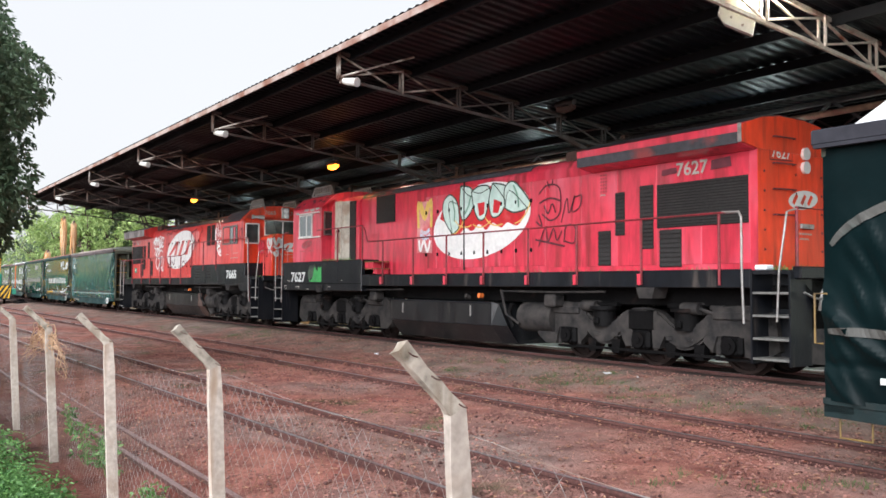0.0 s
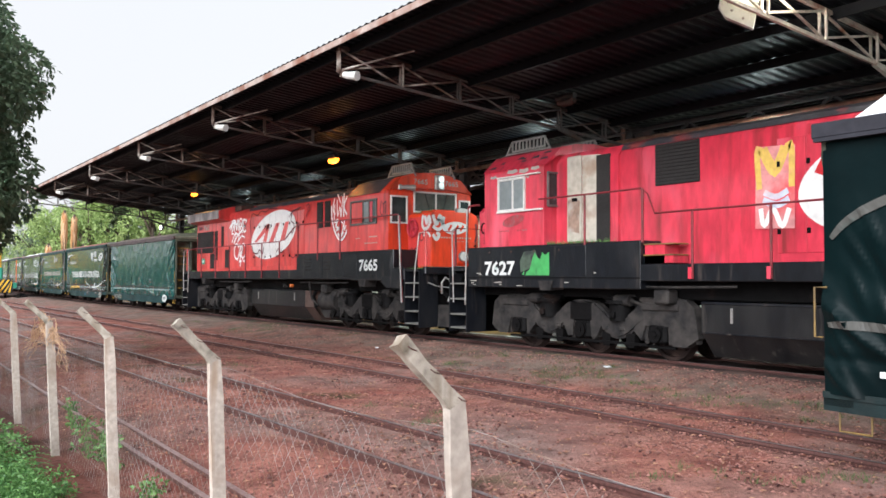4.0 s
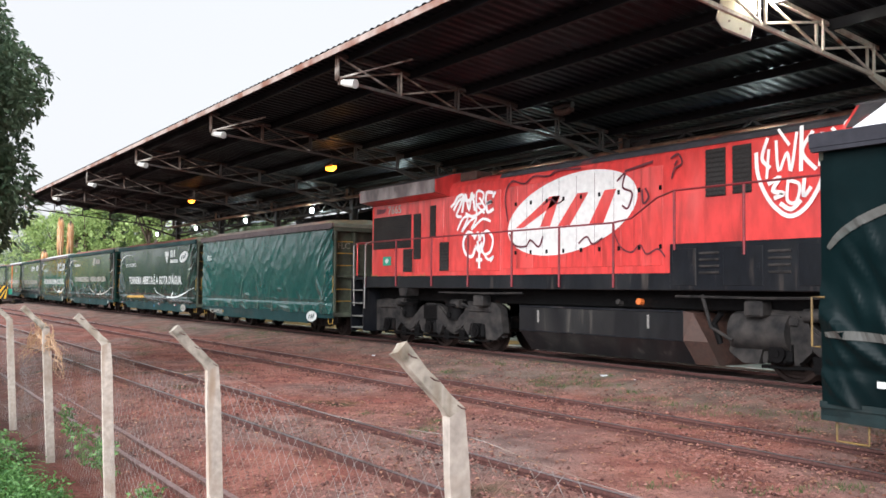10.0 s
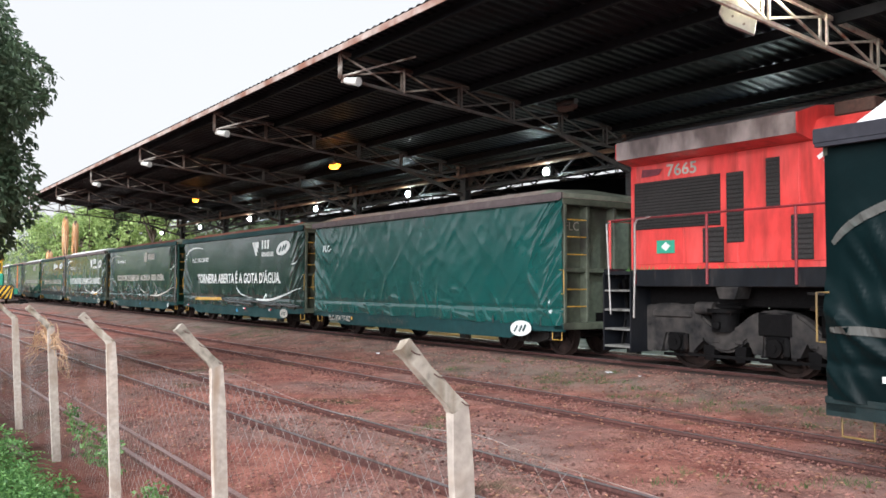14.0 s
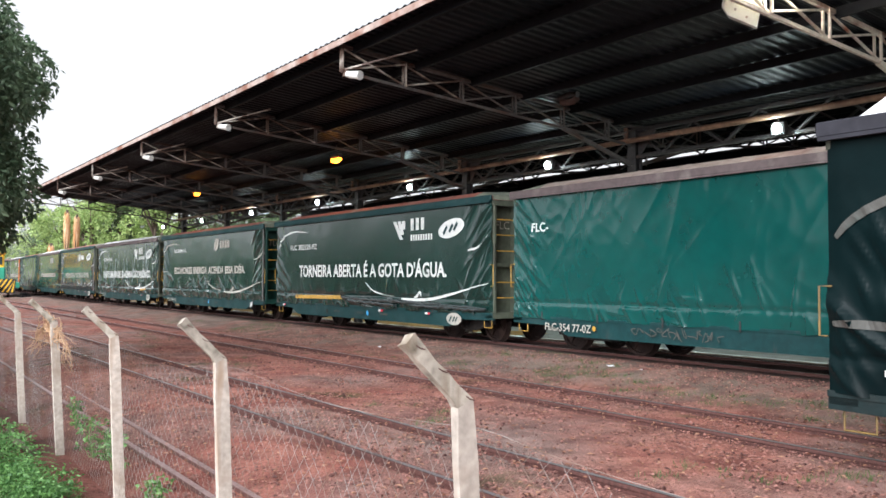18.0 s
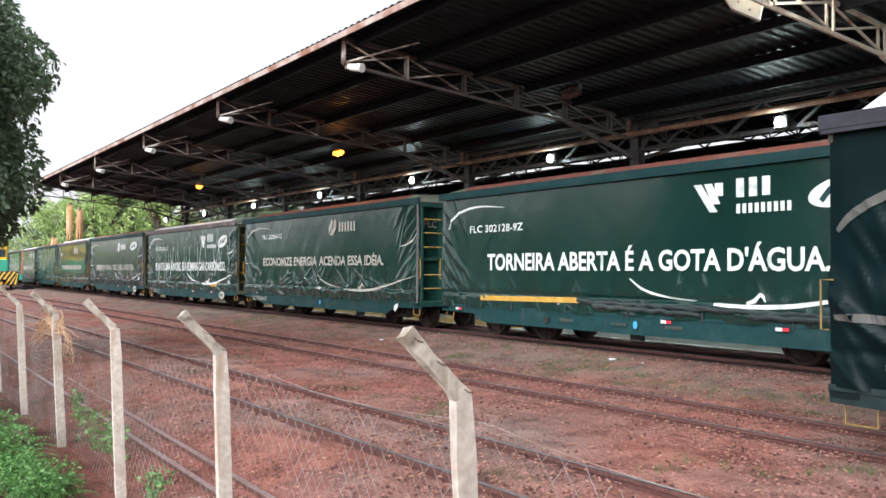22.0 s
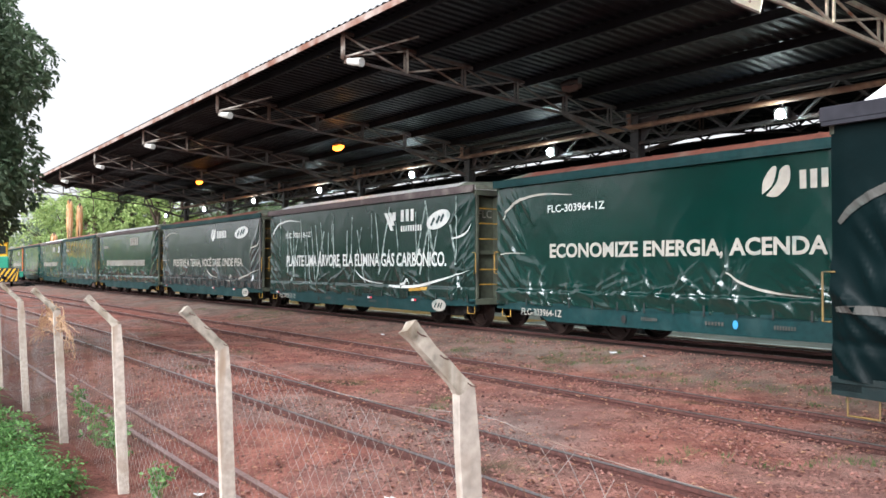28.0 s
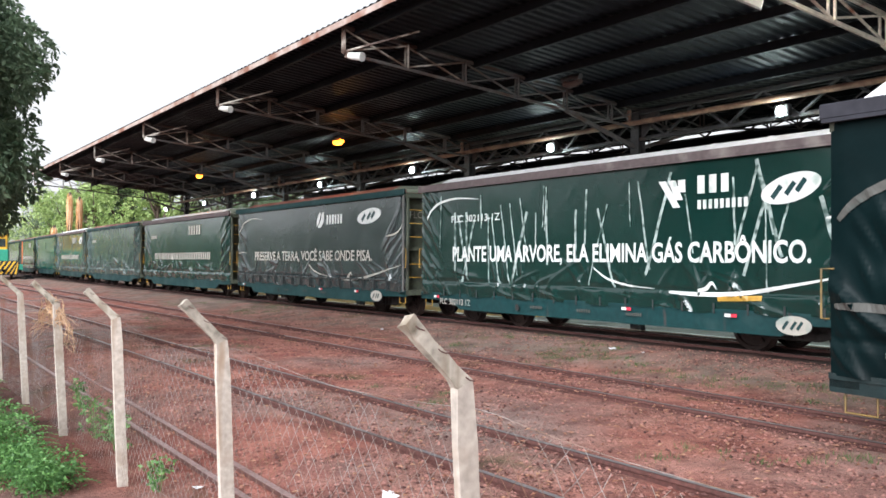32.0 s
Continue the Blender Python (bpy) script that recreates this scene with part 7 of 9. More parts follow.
    sprayed(r, ([(-4.78, 3.20), (-4.62, 3.30), (-4.50, 3.42), (-4.30, 3.44), (-4.42, 3.20), (-4.55, 3.00), (-4.36, 2.96)],
                [(-4.34, 3.05), (-4.22, 3.44), (-4.08, 3.10), (-3.98, 3.46), (-3.86, 3.06)],
                [(-3.80, 3.00), (-3.80, 3.46), (-3.56, 3.42), (-3.62, 3.22), (-3.78, 3.18), (-3.52, 2.98)],
                [(-3.22, 3.40), (-3.44, 3.42), (-3.46, 3.20), (-3.26, 3.22), (-3.44, 3.18), (-3.40, 3.00), (-3.20, 3.06)],
                [(-3.14, 3.42), (-3.24, 3.30)],
                [(-4.52, 2.66), (-4.30, 2.92), (-4.12, 2.92), (-4.34, 2.62), (-4.05, 2.84), (-3.80, 2.90), (-3.98, 2.66), (-3.60, 2.86), (-3.30, 2.80)],
                [(-3.86, 2.50), (-4.10, 2.60), (-4.28, 2.40), (-4.20, 2.14), (-3.96, 2.06), (-3.84, 2.24)],
                [(-3.60, 2.50), (-3.42, 2.60), (-3.22, 2.42), (-3.30, 2.16), (-3.52, 2.10), (-3.62, 2.28)],
                [(-3.88, 2.44), (-3.74, 2.58), (-3.68, 2.40), (-3.60, 2.56), (-3.52, 2.40), (-3.66, 2.14), (-3.84, 2.30)],
                [(-3.76, 2.40), (-3.70, 2.22), (-3.60, 2.36)], [(-3.72, 2.28), (-3.66, 2.18)],
                [(-3.69, 2.16), (-3.69, 1.80)], [(-3.80, 1.98), (-3.58, 1.98)], [(-3.48, 2.06), (-3.36, 1.98), (-3.20, 2.04), (-3.30, 1.94)], [(-4.66, 3.12), (-4.40, 3.36), (-4.10, 3.30), (-3.86, 3.40)], [(-4.20, 3.02), (-3.90, 2.94), (-3.50, 3.08)], [(-3.70, 3.34), (-3.44, 3.06)]), 0.066, tag, SPRAY_WHITE)
    sprayed(r, ([(3.42, 3.66), (3.32, 3.36), (3.46, 3.20)], [(3.22, 3.46), (3.24, 3.16), (3.34, 2.88), (3.52, 2.62), (3.77, 2.46), (4.02, 2.56), (4.22, 2.82), (4.30, 3.02)],
                [(3.56, 3.60), (3.60, 3.14), (3.74, 3.40), (3.80, 3.12), (3.90, 3.68)], [(3.98, 3.76), (3.96, 3.10)], [(4.16, 3.66), (3.98, 3.38), (4.20, 3.10)],
                [(3.60, 3.76), (3.78, 3.50)], [(4.30, 3.62), (4.26, 3.14)], [(4.58, 3.44), (4.30, 3.32), (4.58, 3.08)], [(4.44, 3.66), (4.60, 3.52), (4.66, 3.72), (4.74, 3.50), (4.80, 3.68)],
                [(3.42, 2.96), (3.62, 3.04), (3.50, 2.86), (3.68, 2.80), (3.52, 2.74)], [(3.76, 3.02), (3.74, 2.70), (3.88, 2.66), (3.94, 2.90), (3.78, 2.98)], [(4.02, 3.02), (4.00, 2.74), (4.12, 2.86)],
                [(3.62, 2.66), (3.80, 2.56), (3.96, 2.68)], [(3.44, 3.48), (3.40, 3.04)]), 0.058, tag, SPRAY_WHITE)
    rail_posts(r, d, [(-8.34, 2.49), (0.72, 2.51), (1.15, 2.56), (1.70, 2.86), (2.06, 2.95), (7.0, 2.93), (7.62, 2.93), (7.72, 2.88), (7.78, 1.70), (7.86, 0.84)],
               [(x, 1.40, 2.49) for x in (-7.8, -6.33, -4.82, -3.45, -1.99, -0.62, 0.74)] + [(2.06, 2.0, 2.95), (3.35, 1.9, 2.94), (4.69, 1.9, 2.94)], RAIL_RED)
    part("grab_rail", Geo().tube([(7.70, -HALF - 0.045, 2.90), (7.80, -HALF - 0.045, 1.60), (7.86, -HALF - 0.045, 0.82)], 0.020, 8), STEEL_PALE, r, "pale worn grab rail", smooth=50)
    roof_rack(r, d, 6.08, 6.98, -0.62)
    roof_rack(r, d, 6.00, 6.92, 0.62)
    moss(r, 7.0, 8.5, -0.95, 1.62, 1, 120)
    moss(r, 8.05, 8.55, 0.0, 1.62, 7, 60)
    moss(r, 6.98, 7.9, -0.45, 3.02, 8, 60)
    moss(r, -8.2, -5.0, -1.2, 1.625, 3, 60)
    return r


def build_first():
    """The leading engine: it runs hood first, its cab and nose at the rear."""
    d = -1
    r = locomotive("faded red and black diesel locomotive with cup mural, hood leading", d, LOCO_RED, 0.6, 7.70)
    side = -0.894
    # here x is given along the train, forwards positive
    cab = [(-1.26, 1.66), (-1.26, 3.53), (-1.25, 3.60)] + CAB_ROOF[2:-2] + [(1.25, 3.60), (1.26, 3.53), (1.26, 1.66)]
    c = part("cab", Geo().prism(cab, "x", -8.04, -6.17), LOCO_RED, r, smooth=40)
    part("cab_roof", Geo().prism([(a * 1.01, z + 0.014) for a, z in CAB_ROOF[1:-1]] + [(0.9, 3.80), (-0.9, 3.80)], "x", -8.10, -6.10), LOCO_RED, c, "scuffed red cab roof")
    rnd = random.Random(23)
    for i in range(9):
        x, q = rnd.uniform(-8.0, -6.4), rnd.uniform(0.1, 0.8)
        y0, z0 = -1.262 + 0.355 * q, 3.594 + 0.343 * q
        w, h = rnd.uniform(0.08, 0.30), rnd.uniform(0.04, 0.09)
        part("soot_scuff", Geo().add([(x, y0 - 0.008, z0 + 0.008), (x + w, y0 - 0.008, z0 + 0.008), (x + 0.8 * w, y0 + h - 0.008, z0 + 0.97 * h + 0.008), (x + 0.15 * w, y0 + 0.7 * h - 0.008, z0 + 0.68 * h + 0.008)], [(0, 1, 2, 3)]), ROOF_DARK, c, "sooty scuff on the roof", fix=False)
    for i, (x, z, w, h) in enumerate(((-7.85, 3.46, 0.22, 0.05), (-7.30, 3.52, 0.34, 0.07), (-6.92, 3.50, 0.30, 0.08), (-6.56, 3.53, 0.26, 0.06), (-6.70, 3.38, 0.10, 0.04))):
        part("flaked_paint", Geo().patch([(x, z), (x + 0.6 * w, z - 0.02), (x + w, z + 0.01), (x + 0.9 * w, z + h), (x + 0.4 * w, z + 0.7 * h), (x + 0.1 * w, z + h)], -1.264 - 0.0004 * i), TEXT_DIM, c, "pale patch of flaked paint", fix=False)
    window(c, "side_window", 1, -7.53, -6.76, 2.79, 3.37, -1.262, (0.56,), DUSTY_PANE)
    part("window_sill", Geo().box(-7.58, -6.21, -1.32, -1.25, 2.72, 2.755, 0.006), FRAME_WHITE, c)
    part("rain_strip", Geo().box(-7.58, -6.27, -1.32, -1.25, 3.425, 3.455, 0.006), FRAME_WHITE, c)
    part("scratched_mark", Geo().patch(ring(-7.10, 2.55, 0.34, 0.11, 8), -1.265), SCRATCHED, c, "scratched-out oval mark", fix=False)
    for x0, n_ in ((-7.55, 5), (-6.98, 4)):
        bars(c, x0, 2.34, 0.34, 0.03, -1.264, n_, SCRATCHED)
    # window on the cab's face towards the hood
    end_window(c, -6.17, -1.16, -0.92, 2.82, 3.42, DARK_GLASS, FRAME_DARK)
    # short nose behind the cab
    n = part("nose", Geo().prism([(-0.70, 1.66), (-0.70, 2.86), (-0.60, 2.95), (0.60, 2.95), (0.70, 2.86), (0.70, 1.66)], "x", -8.96, -8.03), LOCO_RED, r, "red short nose", smooth=40)
    for i in range(6):
        part("louvre", Geo().box(-8.80, -8.62, -0.716, -0.698, 2.16 + 0.06 * i, 2.19 + 0.06 * i, 0.004), GRAFFITI_DARK, n)
    part("lifting_ring", Geo().tube([(-8.78 + 0.09 * math.cos(w * 0.3927), -0.72, 2.50 + 0.11 * math.sin(w * 0.3927)) for w in range(17)], 0.014, 6), BOGIE_DARK, n)
    part("marker_lamp", Geo().box(-8.50, -8.34, -0.62, -0.40, 2.94, 3.12, 0.015), STEEL_PALE, n, "pale lamp box on the nose")
    part("handrail", Geo().tube([(-8.06, -HALF - 0.01, 2.93), (-8.40, -HALF - 0.01, 2.93), (-8.46, -HALF - 0.01, 2.86), (-8.52, -HALF - 0.01, 1.7)], 0.022, 8), RAIL_RED, n, smooth=50)
    # door bay between cab and hood: cream doors, one standing open
    part("door_bay", Geo().prism([(-0.94, 1.66), (-0.94, 3.60), (-0.8, 3.80), (0.8, 3.80), (0.94, 3.60), (0.94, 1.66)], "x", -6.18, -4.55), LOCO_RED, r, smooth=40)
    part("door_opening", Geo().box(-5.10, -4.74, -0.96, -0.93, 2.06, 3.66), GRILLE, r, "dark open doorway")
    dr = part("cab_door", Geo().box(-5.76, -5.38, -1.06, -1.01, 2.08, 3.70, 0.02), CREAM, r, "scuffed cream cab door standing open")
    part("door_rust", Geo().patch([(-5.72, 2.30), (-5.42, 2.24), (-5.40, 2.84), (-5.58, 2.92), (-5.72, 2.86)], -1.063), CREAM_WORN, dr, "worn brown patch on the door", fix=False)
    part("door_handle", Geo().box(-5.58, -5.46, -1.10, -1.06, 2.84, 2.90, 0.008), BOGIE_DARK, dr)
    leaf = [(-5.36, -1.04), (-5.20, -1.03), (-5.08, -0.97), (-5.02, -0.90), (-5.05, -0.88), (-5.10, -0.94), (-5.21, -1.00), (-5.36, -1.01)]
    part("door_leaf", Geo().prism(leaf, "z", 2.08, 3.68), CREAM, r, "curved cream door leaf", smooth=50)
    # black lower casing under the cab
    low = part("lower_casing", Geo().box(-8.45, -3.62, -1.395, 1.395, 1.22, 2.04, 0.015), LOCO_BLACK, r, "dusty black lower casing")
    part("casing_panel", Geo().box(-5.85, -4.90, -1.402, -1.38, 1.44, 2.0, 0.006), LOCO_BLACK, low)
    part("cab_number", words("7627", 0.27, -7.85, 1.475, -1.401, 0.028, fit=0.97), TEXT_WHITE, low, "white running number", fix=False)
    g = Geo()
    g.patch([(-6.56, 1.46), (-5.86, 1.46), (-5.87, 1.90), (-5.98, 1.84), (-6.06, 1.90), (-6.12, 1.76), (-6.20, 1.80), (-6.28, 1.90), (-6.34, 1.80), (-6.42, 1.58), (-6.52, 1.52)], -1.4035)
    g.patch([(-6.66, 1.48), (-6.60, 1.46), (-6.58, 1.56)], -1.4035)
    part("green_patch", g, PATCH_GREEN, low, "green paint patch over old lettering", fix=False)
    part("scuffed_patch", Geo().patch([(-6.70, 1.52), (-6.30, 1.62), (-6.16, 1.74), (-6.26, 1.94), (-6.60, 1.92), (-6.72, 1.74)], -1.4018), SCUFF_GREEN, low, "scuffed dull green under-paint", fix=False)
    part("casing_ledge", Geo().box(-8.45, -3.62, -1.412, -1.39, 1.405, 1.42), BOGIE_DARK, low)
    rnd = random.Random(17)
    for i in range(14):
        x, z = rnd.choice((rnd.uniform(-8.4, -7.4), rnd.uniform(-8.4, -4.6))), rnd.choice((rnd.uniform(1.25, 1.36), rnd.uniform(1.43, 1.50)))
        w = rnd.uniform(0.05, 0.22)
        part("paint_scratch", Geo().patch([(x, z), (x + w, z - 0.004), (x + 0.9 * w, z + rnd.uniform(0.008, 0.022)), (x + 0.1 * w, z + 0.015)], -1.400), TEXT_DIM, low, "pale scratched paint", fix=False)
    for x in (-7.7, -7.0, -6.3, -5.6):
        part("casing_bolt", Geo().disc((x, -1.394, 1.93), (0, -1, 0), 0.022, 0.012, 8), RUST, low)
    for z in (1.80, 1.98):
        part("yellow_step", Geo().box(-3.62, -2.98, -1.32, -0.95, z - 0.022, z, 0.005), YELLOW_DULL, r, "dull yellow step edge")
        part("step_riser", Geo().box(-3.60, -3.00 - (z - 1.8), -1.30, -0.95, 1.66, z - 0.022), LOCO_RED, r)
    # grilles along the hood
    louvre(r, 1, 5.75, 7.55, 2.36, 3.10, side, 16, "radiator_grille")
    louvre(r, 1, 5.36, 5.66, 2.02, 3.12, side, 16)
    louvre(r, 1, 4.78, 5.00, 2.28, 3.05, side, 12)
    louvre(r, 1, 5.80, 6.26, 1.70, 2.33, side, 8)
    louvre(r, 1, 4.35, 4.66, 1.75, 2.38, side, 8)
    louvre(r, 1, -3.72, -2.80, 2.98, 3.68, side, 12)
    part("side_number", words("7627", 0.22, 6.17, 3.21, side - 0.016, 0.02, fit=0.64), TEXT_DIM, r, "worn running number", fix=False)
    for i, (x, z, w, h) in enumerate(((5.85, 3.24, 0.34, 0.12), (6.86, 3.24, 0.40, 0.18))):
        part("old_paint", Geo().patch([(x, z), (x + w, z + 0.02), (x + 0.95 * w, z + h), (x + 0.05 * w, z + 0.85 * h)], side - 0.0155 - 0.0004 * i), GRAFFITI_DARK, r, "dark worn patch by the number", fix=False)
    bars(r, 4.42, 3.02, 0.14, 0.03, side - 0.018, 3, TEXT_DIM)
    for i in range(6):
        bars(r, 4.42, 3.08 + 0.06 * i, 0.18, 0.03, side - 0.018, 3, SCRATCHED)
    # mural: white oval, red field and a row of tilted cups
    y = side - 0.012
    m = part("mural_disc", Geo().patch(ring(0.71, 2.78, 1.76, 0.80, 7, 48), y), WHITE, r, "white oval of the mural", fix=False)
    field = smooth_line([(-0.78, 2.92), (-0.60, 3.22), (-0.30, 3.50), (0.35, 3.62), (0.95, 3.52), (1.45, 3.50), (1.95, 3.46), (2.24, 3.20), (2.30, 2.90), (2.05, 2.62), (1.72, 2.70), (1.50, 2.60), (1.22, 2.72), (0.98, 2.58), (0.74, 2.72), (0.48, 2.58), (0.22, 2.66), (-0.05, 2.52), (-0.34, 2.68), (-0.55, 2.82), (-0.78, 2.92)], 4)
    part("mural_field", Geo().patch(field[:-1], y - 0.003), MURAL_RED, m, "red field of the mural", fix=False)
    part("mural_splash", Geo().patch(ring(0.95, 3.46, 0.5, 0.08, -6, 20), y - 0.0045), LOCO_RED, m, fix=False)
    shapes = (((-0.30, 3.02), 28, ((-0.20, -0.44), (-0.32, 0.05), (-0.16, 0.40), (0.16, 0.40), (0.30, 0.06), (0.10, -0.42))),
              ((0.22, 3.16), -14, ((-0.28, 0.40), (-0.20, -0.05), (0.0, -0.34), (0.26, -0.08), (0.30, 0.22), (0.10, 0.42))),
              ((0.80, 3.13), 2, ((-0.33, 0.34), (-0.26, -0.02), (-0.10, -0.30), (0.12, -0.30), (0.26, -0.02), (0.33, 0.34), (0.0, 0.42))),
              ((1.36, 3.14), -18, ((-0.27, 0.36), (-0.28, 0.0), (-0.08, -0.32), (0.18, -0.22), (0.30, 0.10), (0.20, 0.40))),
              ((1.95, 3.16), 38, ((-0.34, 0.06), (-0.10, 0.40), (0.22, 0.30), (0.34, -0.34), (0.20, -0.42), (-0.18, -0.20))))
    for i, ((cx, cz), turn, outline) in enumerate(shapes):
        cs, sn = math.cos(radians(turn)), math.sin(radians(turn))

        def put(p):
            return (cx + cs * p[0] - sn * p[1], cz + sn * p[0] + cs * p[1])
        edge = smooth_line([put(p) for p in outline + outline[:1]], 4)
        cup = part("mural_cup", Geo().patch(edge[:-1], y - 0.007 - 0.0008 * i), material_cup, m, "pale green tilted cup", fix=False)
        part("mural_outline", Geo().stroke(edge, 0.035, y - 0.0075 - 0.0008 * i), material_ink, cup, fix=False)
        rim = smooth_line([put(p) for p in (outline[0], (0.0, 0.26), outline[-2])], 4)
        part("mural_outline", Geo().stroke(rim, 0.022, y - 0.0078 - 0.0008 * i), material_ink, cup, fix=False)
        if i in (2, 3):
            part("mural_shade", Geo().patch([put(p) for p in ((-0.12, 0.05), (0.14, 0.05), (0.12, -0.20), (-0.06, -0.24))], y - 0.0077 - 0.0008 * i), MURAL_RED, cup, fix=False)
        else:
            part("mural_shade", Geo().stroke(smooth_line([put(p) for p in ((0.16, 0.26), (0.12, -0.02), (0.0, -0.22))], 4), 0.05, y - 0.0077 - 0.0008 * i), SHADE_GREEN, cup, fix=False)
        base = smooth_line([put(p) for p in ((-0.30, -0.40), (-0.08, -0.48), (0.16, -0.46), (0.34, -0.38))], 4)
        part("mural_outline", Geo().stroke(base, 0.03, y - 0.0079 - 0.0008 * i), material_gold, cup, "yellow-green edge under the cup", fix=False)
    # sprayed yellow and blue upright figure beside the mural
    part("sprayed_ground", Geo().patch([(-1.76, 2.16), (-1.10, 2.14), (-1.08, 3.36), (-1.74, 3.40)], y - 0.001), SPRAY_PINK, r, "pale pink sprayed panel", fix=False)
    sprayed(r, ([(-1.68, 2.75), (-1.70, 3.38), (-1.42, 2.96), (-1.16, 3.40), (-1.14, 2.75)], [(-1.60, 3.36), (-1.42, 3.08), (-1.26, 3.36)]), 0.10, y - 0.003, material_gold, "yellow sprayed strokes")
    sprayed(r, ([(-1.60, 2.70), (-1.40, 2.62), (-1.20, 2.70)], [(-1.62, 2.58), (-1.38, 2.50), (-1.18, 2.58)]), 0.09, y - 0.005, material_sky, "pale blue sprayed strokes")
    sprayed(r, ([(-1.66, 2.46), (-1.60, 2.20), (-1.45, 2.44), (-1.30, 2.18), (-1.18, 2.44)],), 0.08, y - 0.0055, SPRAY_WHITE)
    sprayed(r, ([(2.70, 3.20), (2.95, 3.36), (3.30, 3.28), (3.32, 2.80), (3.05, 2.66), (2.80, 2.80)], [(2.72, 3.02), (3.02, 3.10), (3.36, 3.02)], [(2.95, 3.44), (3.02, 3.30)], [(3.12, 3.46), (3.10, 3.34)],
                [(2.86, 2.96), (2.98, 2.80), (3.10, 2.98), (3.20, 2.80)], [(3.36, 2.60), (3.52, 3.06), (3.58, 2.76), (3.74, 3.10), (3.66, 2.80), (3.86, 2.86), (3.92, 3.08), (3.76, 3.06)],
                [(2.62, 2.66), (2.80, 2.56), (2.70, 2.80)], [(2.70, 2.16), (2.90, 2.52), (2.98, 2.24), (3.14, 2.50), (3.24, 2.26), (3.38, 2.44)],
                [(3.44, 2.22), (3.50, 2.52), (3.74, 2.50), (3.72, 2.20), (3.46, 2.24)], [(2.60, 2.30), (3.46, 2.14)]), 0.034, y, GRAFFITI_DARK)
    part("black_seam", Geo().box(0.16, 0.20, y - 0.012, y, 1.72, 3.70), GRILLE, r, "dark open gap between hood doors")
    # leading face
    f = 7.705
    # thin face plates carry that painted light over the red hood end
    part("front_panel", Geo().prism([(-0.875, 1.64), (-0.875, 3.60), (0.875, 3.60), (0.875, 1.64)], "x", 7.69, f), LOCO_FRONT_LIT, r, "orange-red leading face of the hood")
    part("radiator_face", Geo().prism([(-0.86, 3.48), (-1.27, 3.55), (-1.275, 3.81), (-0.75, 3.98), (-0.3, 4.035), (0.3, 4.035), (0.75, 3.98), (1.275, 3.81), (1.27, 3.55), (0.86, 3.48)], "x", 7.678, f + 0.012), LOCO_FRONT_LIT, r, "orange-red end of the radiator box")
    part("face_edge", Geo().box(7.66, f + 0.02, -1.305, -1.285, 3.54, 3.83, 0.004), STEEL_PALE, r, "pale worn edge of the radiator box")
    part("face_seam", Geo().box(f, f + 0.004, 0.12, 0.135, 1.66, 2.70), GRAFFITI_DARK, r)
    for yy in (-0.72, 0.10, 0.80):
        for z in (1.95, 2.25, 2.55, 2.85, 3.15):
            part("face_bolt", Geo().disc((f, yy, z), (1, 0, 0), 0.020, 0.012, 8), GRAFFITI_DARK, r)
    part("front_number", turned(words("7627", 0.17, 0, 3.38, 0, 0.016, fit=0.50), f + 0.010, 1, 0.54), TEXT_WHITE, r, fix=False)
    part("number_frame", turned(Geo().stroke([(-0.58, 3.34), (0.0, 3.36), (0.0, 3.60), (-0.58, 3.58), (-0.58, 3.34)], 0.02, 0), f + 0.008, 1), GRAFFITI_DARK, r, fix=False)
    part("oval_badge", turned(Geo().patch(ring(0.29, 2.76, 0.40, 0.15, 6), 0), f + 0.006, 1), TEXT_WHITE, r, "white oval badge", fix=False)
    g = Geo()
    for x in (0.06, 0.28, 0.46):
        g.stroke([(x - 0.05, 2.69), (x + 0.06, 2.84)], 0.07, 0)
    part("badge_bars", turned(g, f + 0.010, 1), LOCO_FRONT_LIT, r, fix=False)
    part("plate_lamp", Geo().box(f, f + 0.05, 0.18, 0.52, 2.30, 2.38, 0.01), STEEL_PALE, r)
    for z, w in ((2.22, 0.34), (2.14, 0.26)):
        g = Geo()
        for i in range(6):
            g.stroke([(0.18 + w * i / 6, z), (0.18 + w * (i + 0.7) / 6, z)], 0.03, 0)
        tagged(part("unread_lettering", turned(g, f + 0.006, 1), TEXT_DIM, r, fix=False), kind="stuff")
    part("paper_scrap", Geo().box(7.92, 8.12, -1.30, -1.10, 1.622, 1.70, 0.02), LITTER, r, "white scrap lying on the deck")
    rail_posts(r, 1, [(-6.16, 2.91), (-4.68, 2.90), (-3.60, 2.90), (-3.45, 2.80), (-3.30, 2.47), (7.35, 2.49), (7.50, 2.49)],
               [(x, 1.40, 2.47) for x in (-2.54, -1.15, 0.20, 1.54, 2.96, 4.31, 5.84, 7.39)] + [(-4.92, 2.0, 2.90), (-3.56, 2.0, 2.90)], RAIL_RED)
    foot = shared("post_foot", lambda: mesh_of("post_foot", Geo().box(-0.03, 0.03, -0.012, 0.02, 1.40, 1.58, 0.004), LOCO_RED))
    for x in (-2.54, -1.15, 0.20, 1.54, 2.96, 4.31, 5.84):
        part("post_foot", foot, LOCO_RED, r).location = (x, -HALF - 0.085, 0)
    roof_rack(r, 1, -7.93, -6.90, -0.6)
    roof_rack(r, 1, -7.70, -6.70, 0.6)
    part("hood_vent", Geo().tube([(3.75, -0.55, 3.84), (3.75, -0.55, 4.0), (3.75, -0.55, 4.02)], 0.07, 10), BOGIE, r, smooth=50)
    moss(r, -6.1, -4.4, -1.2, 2.04, 4, 130)
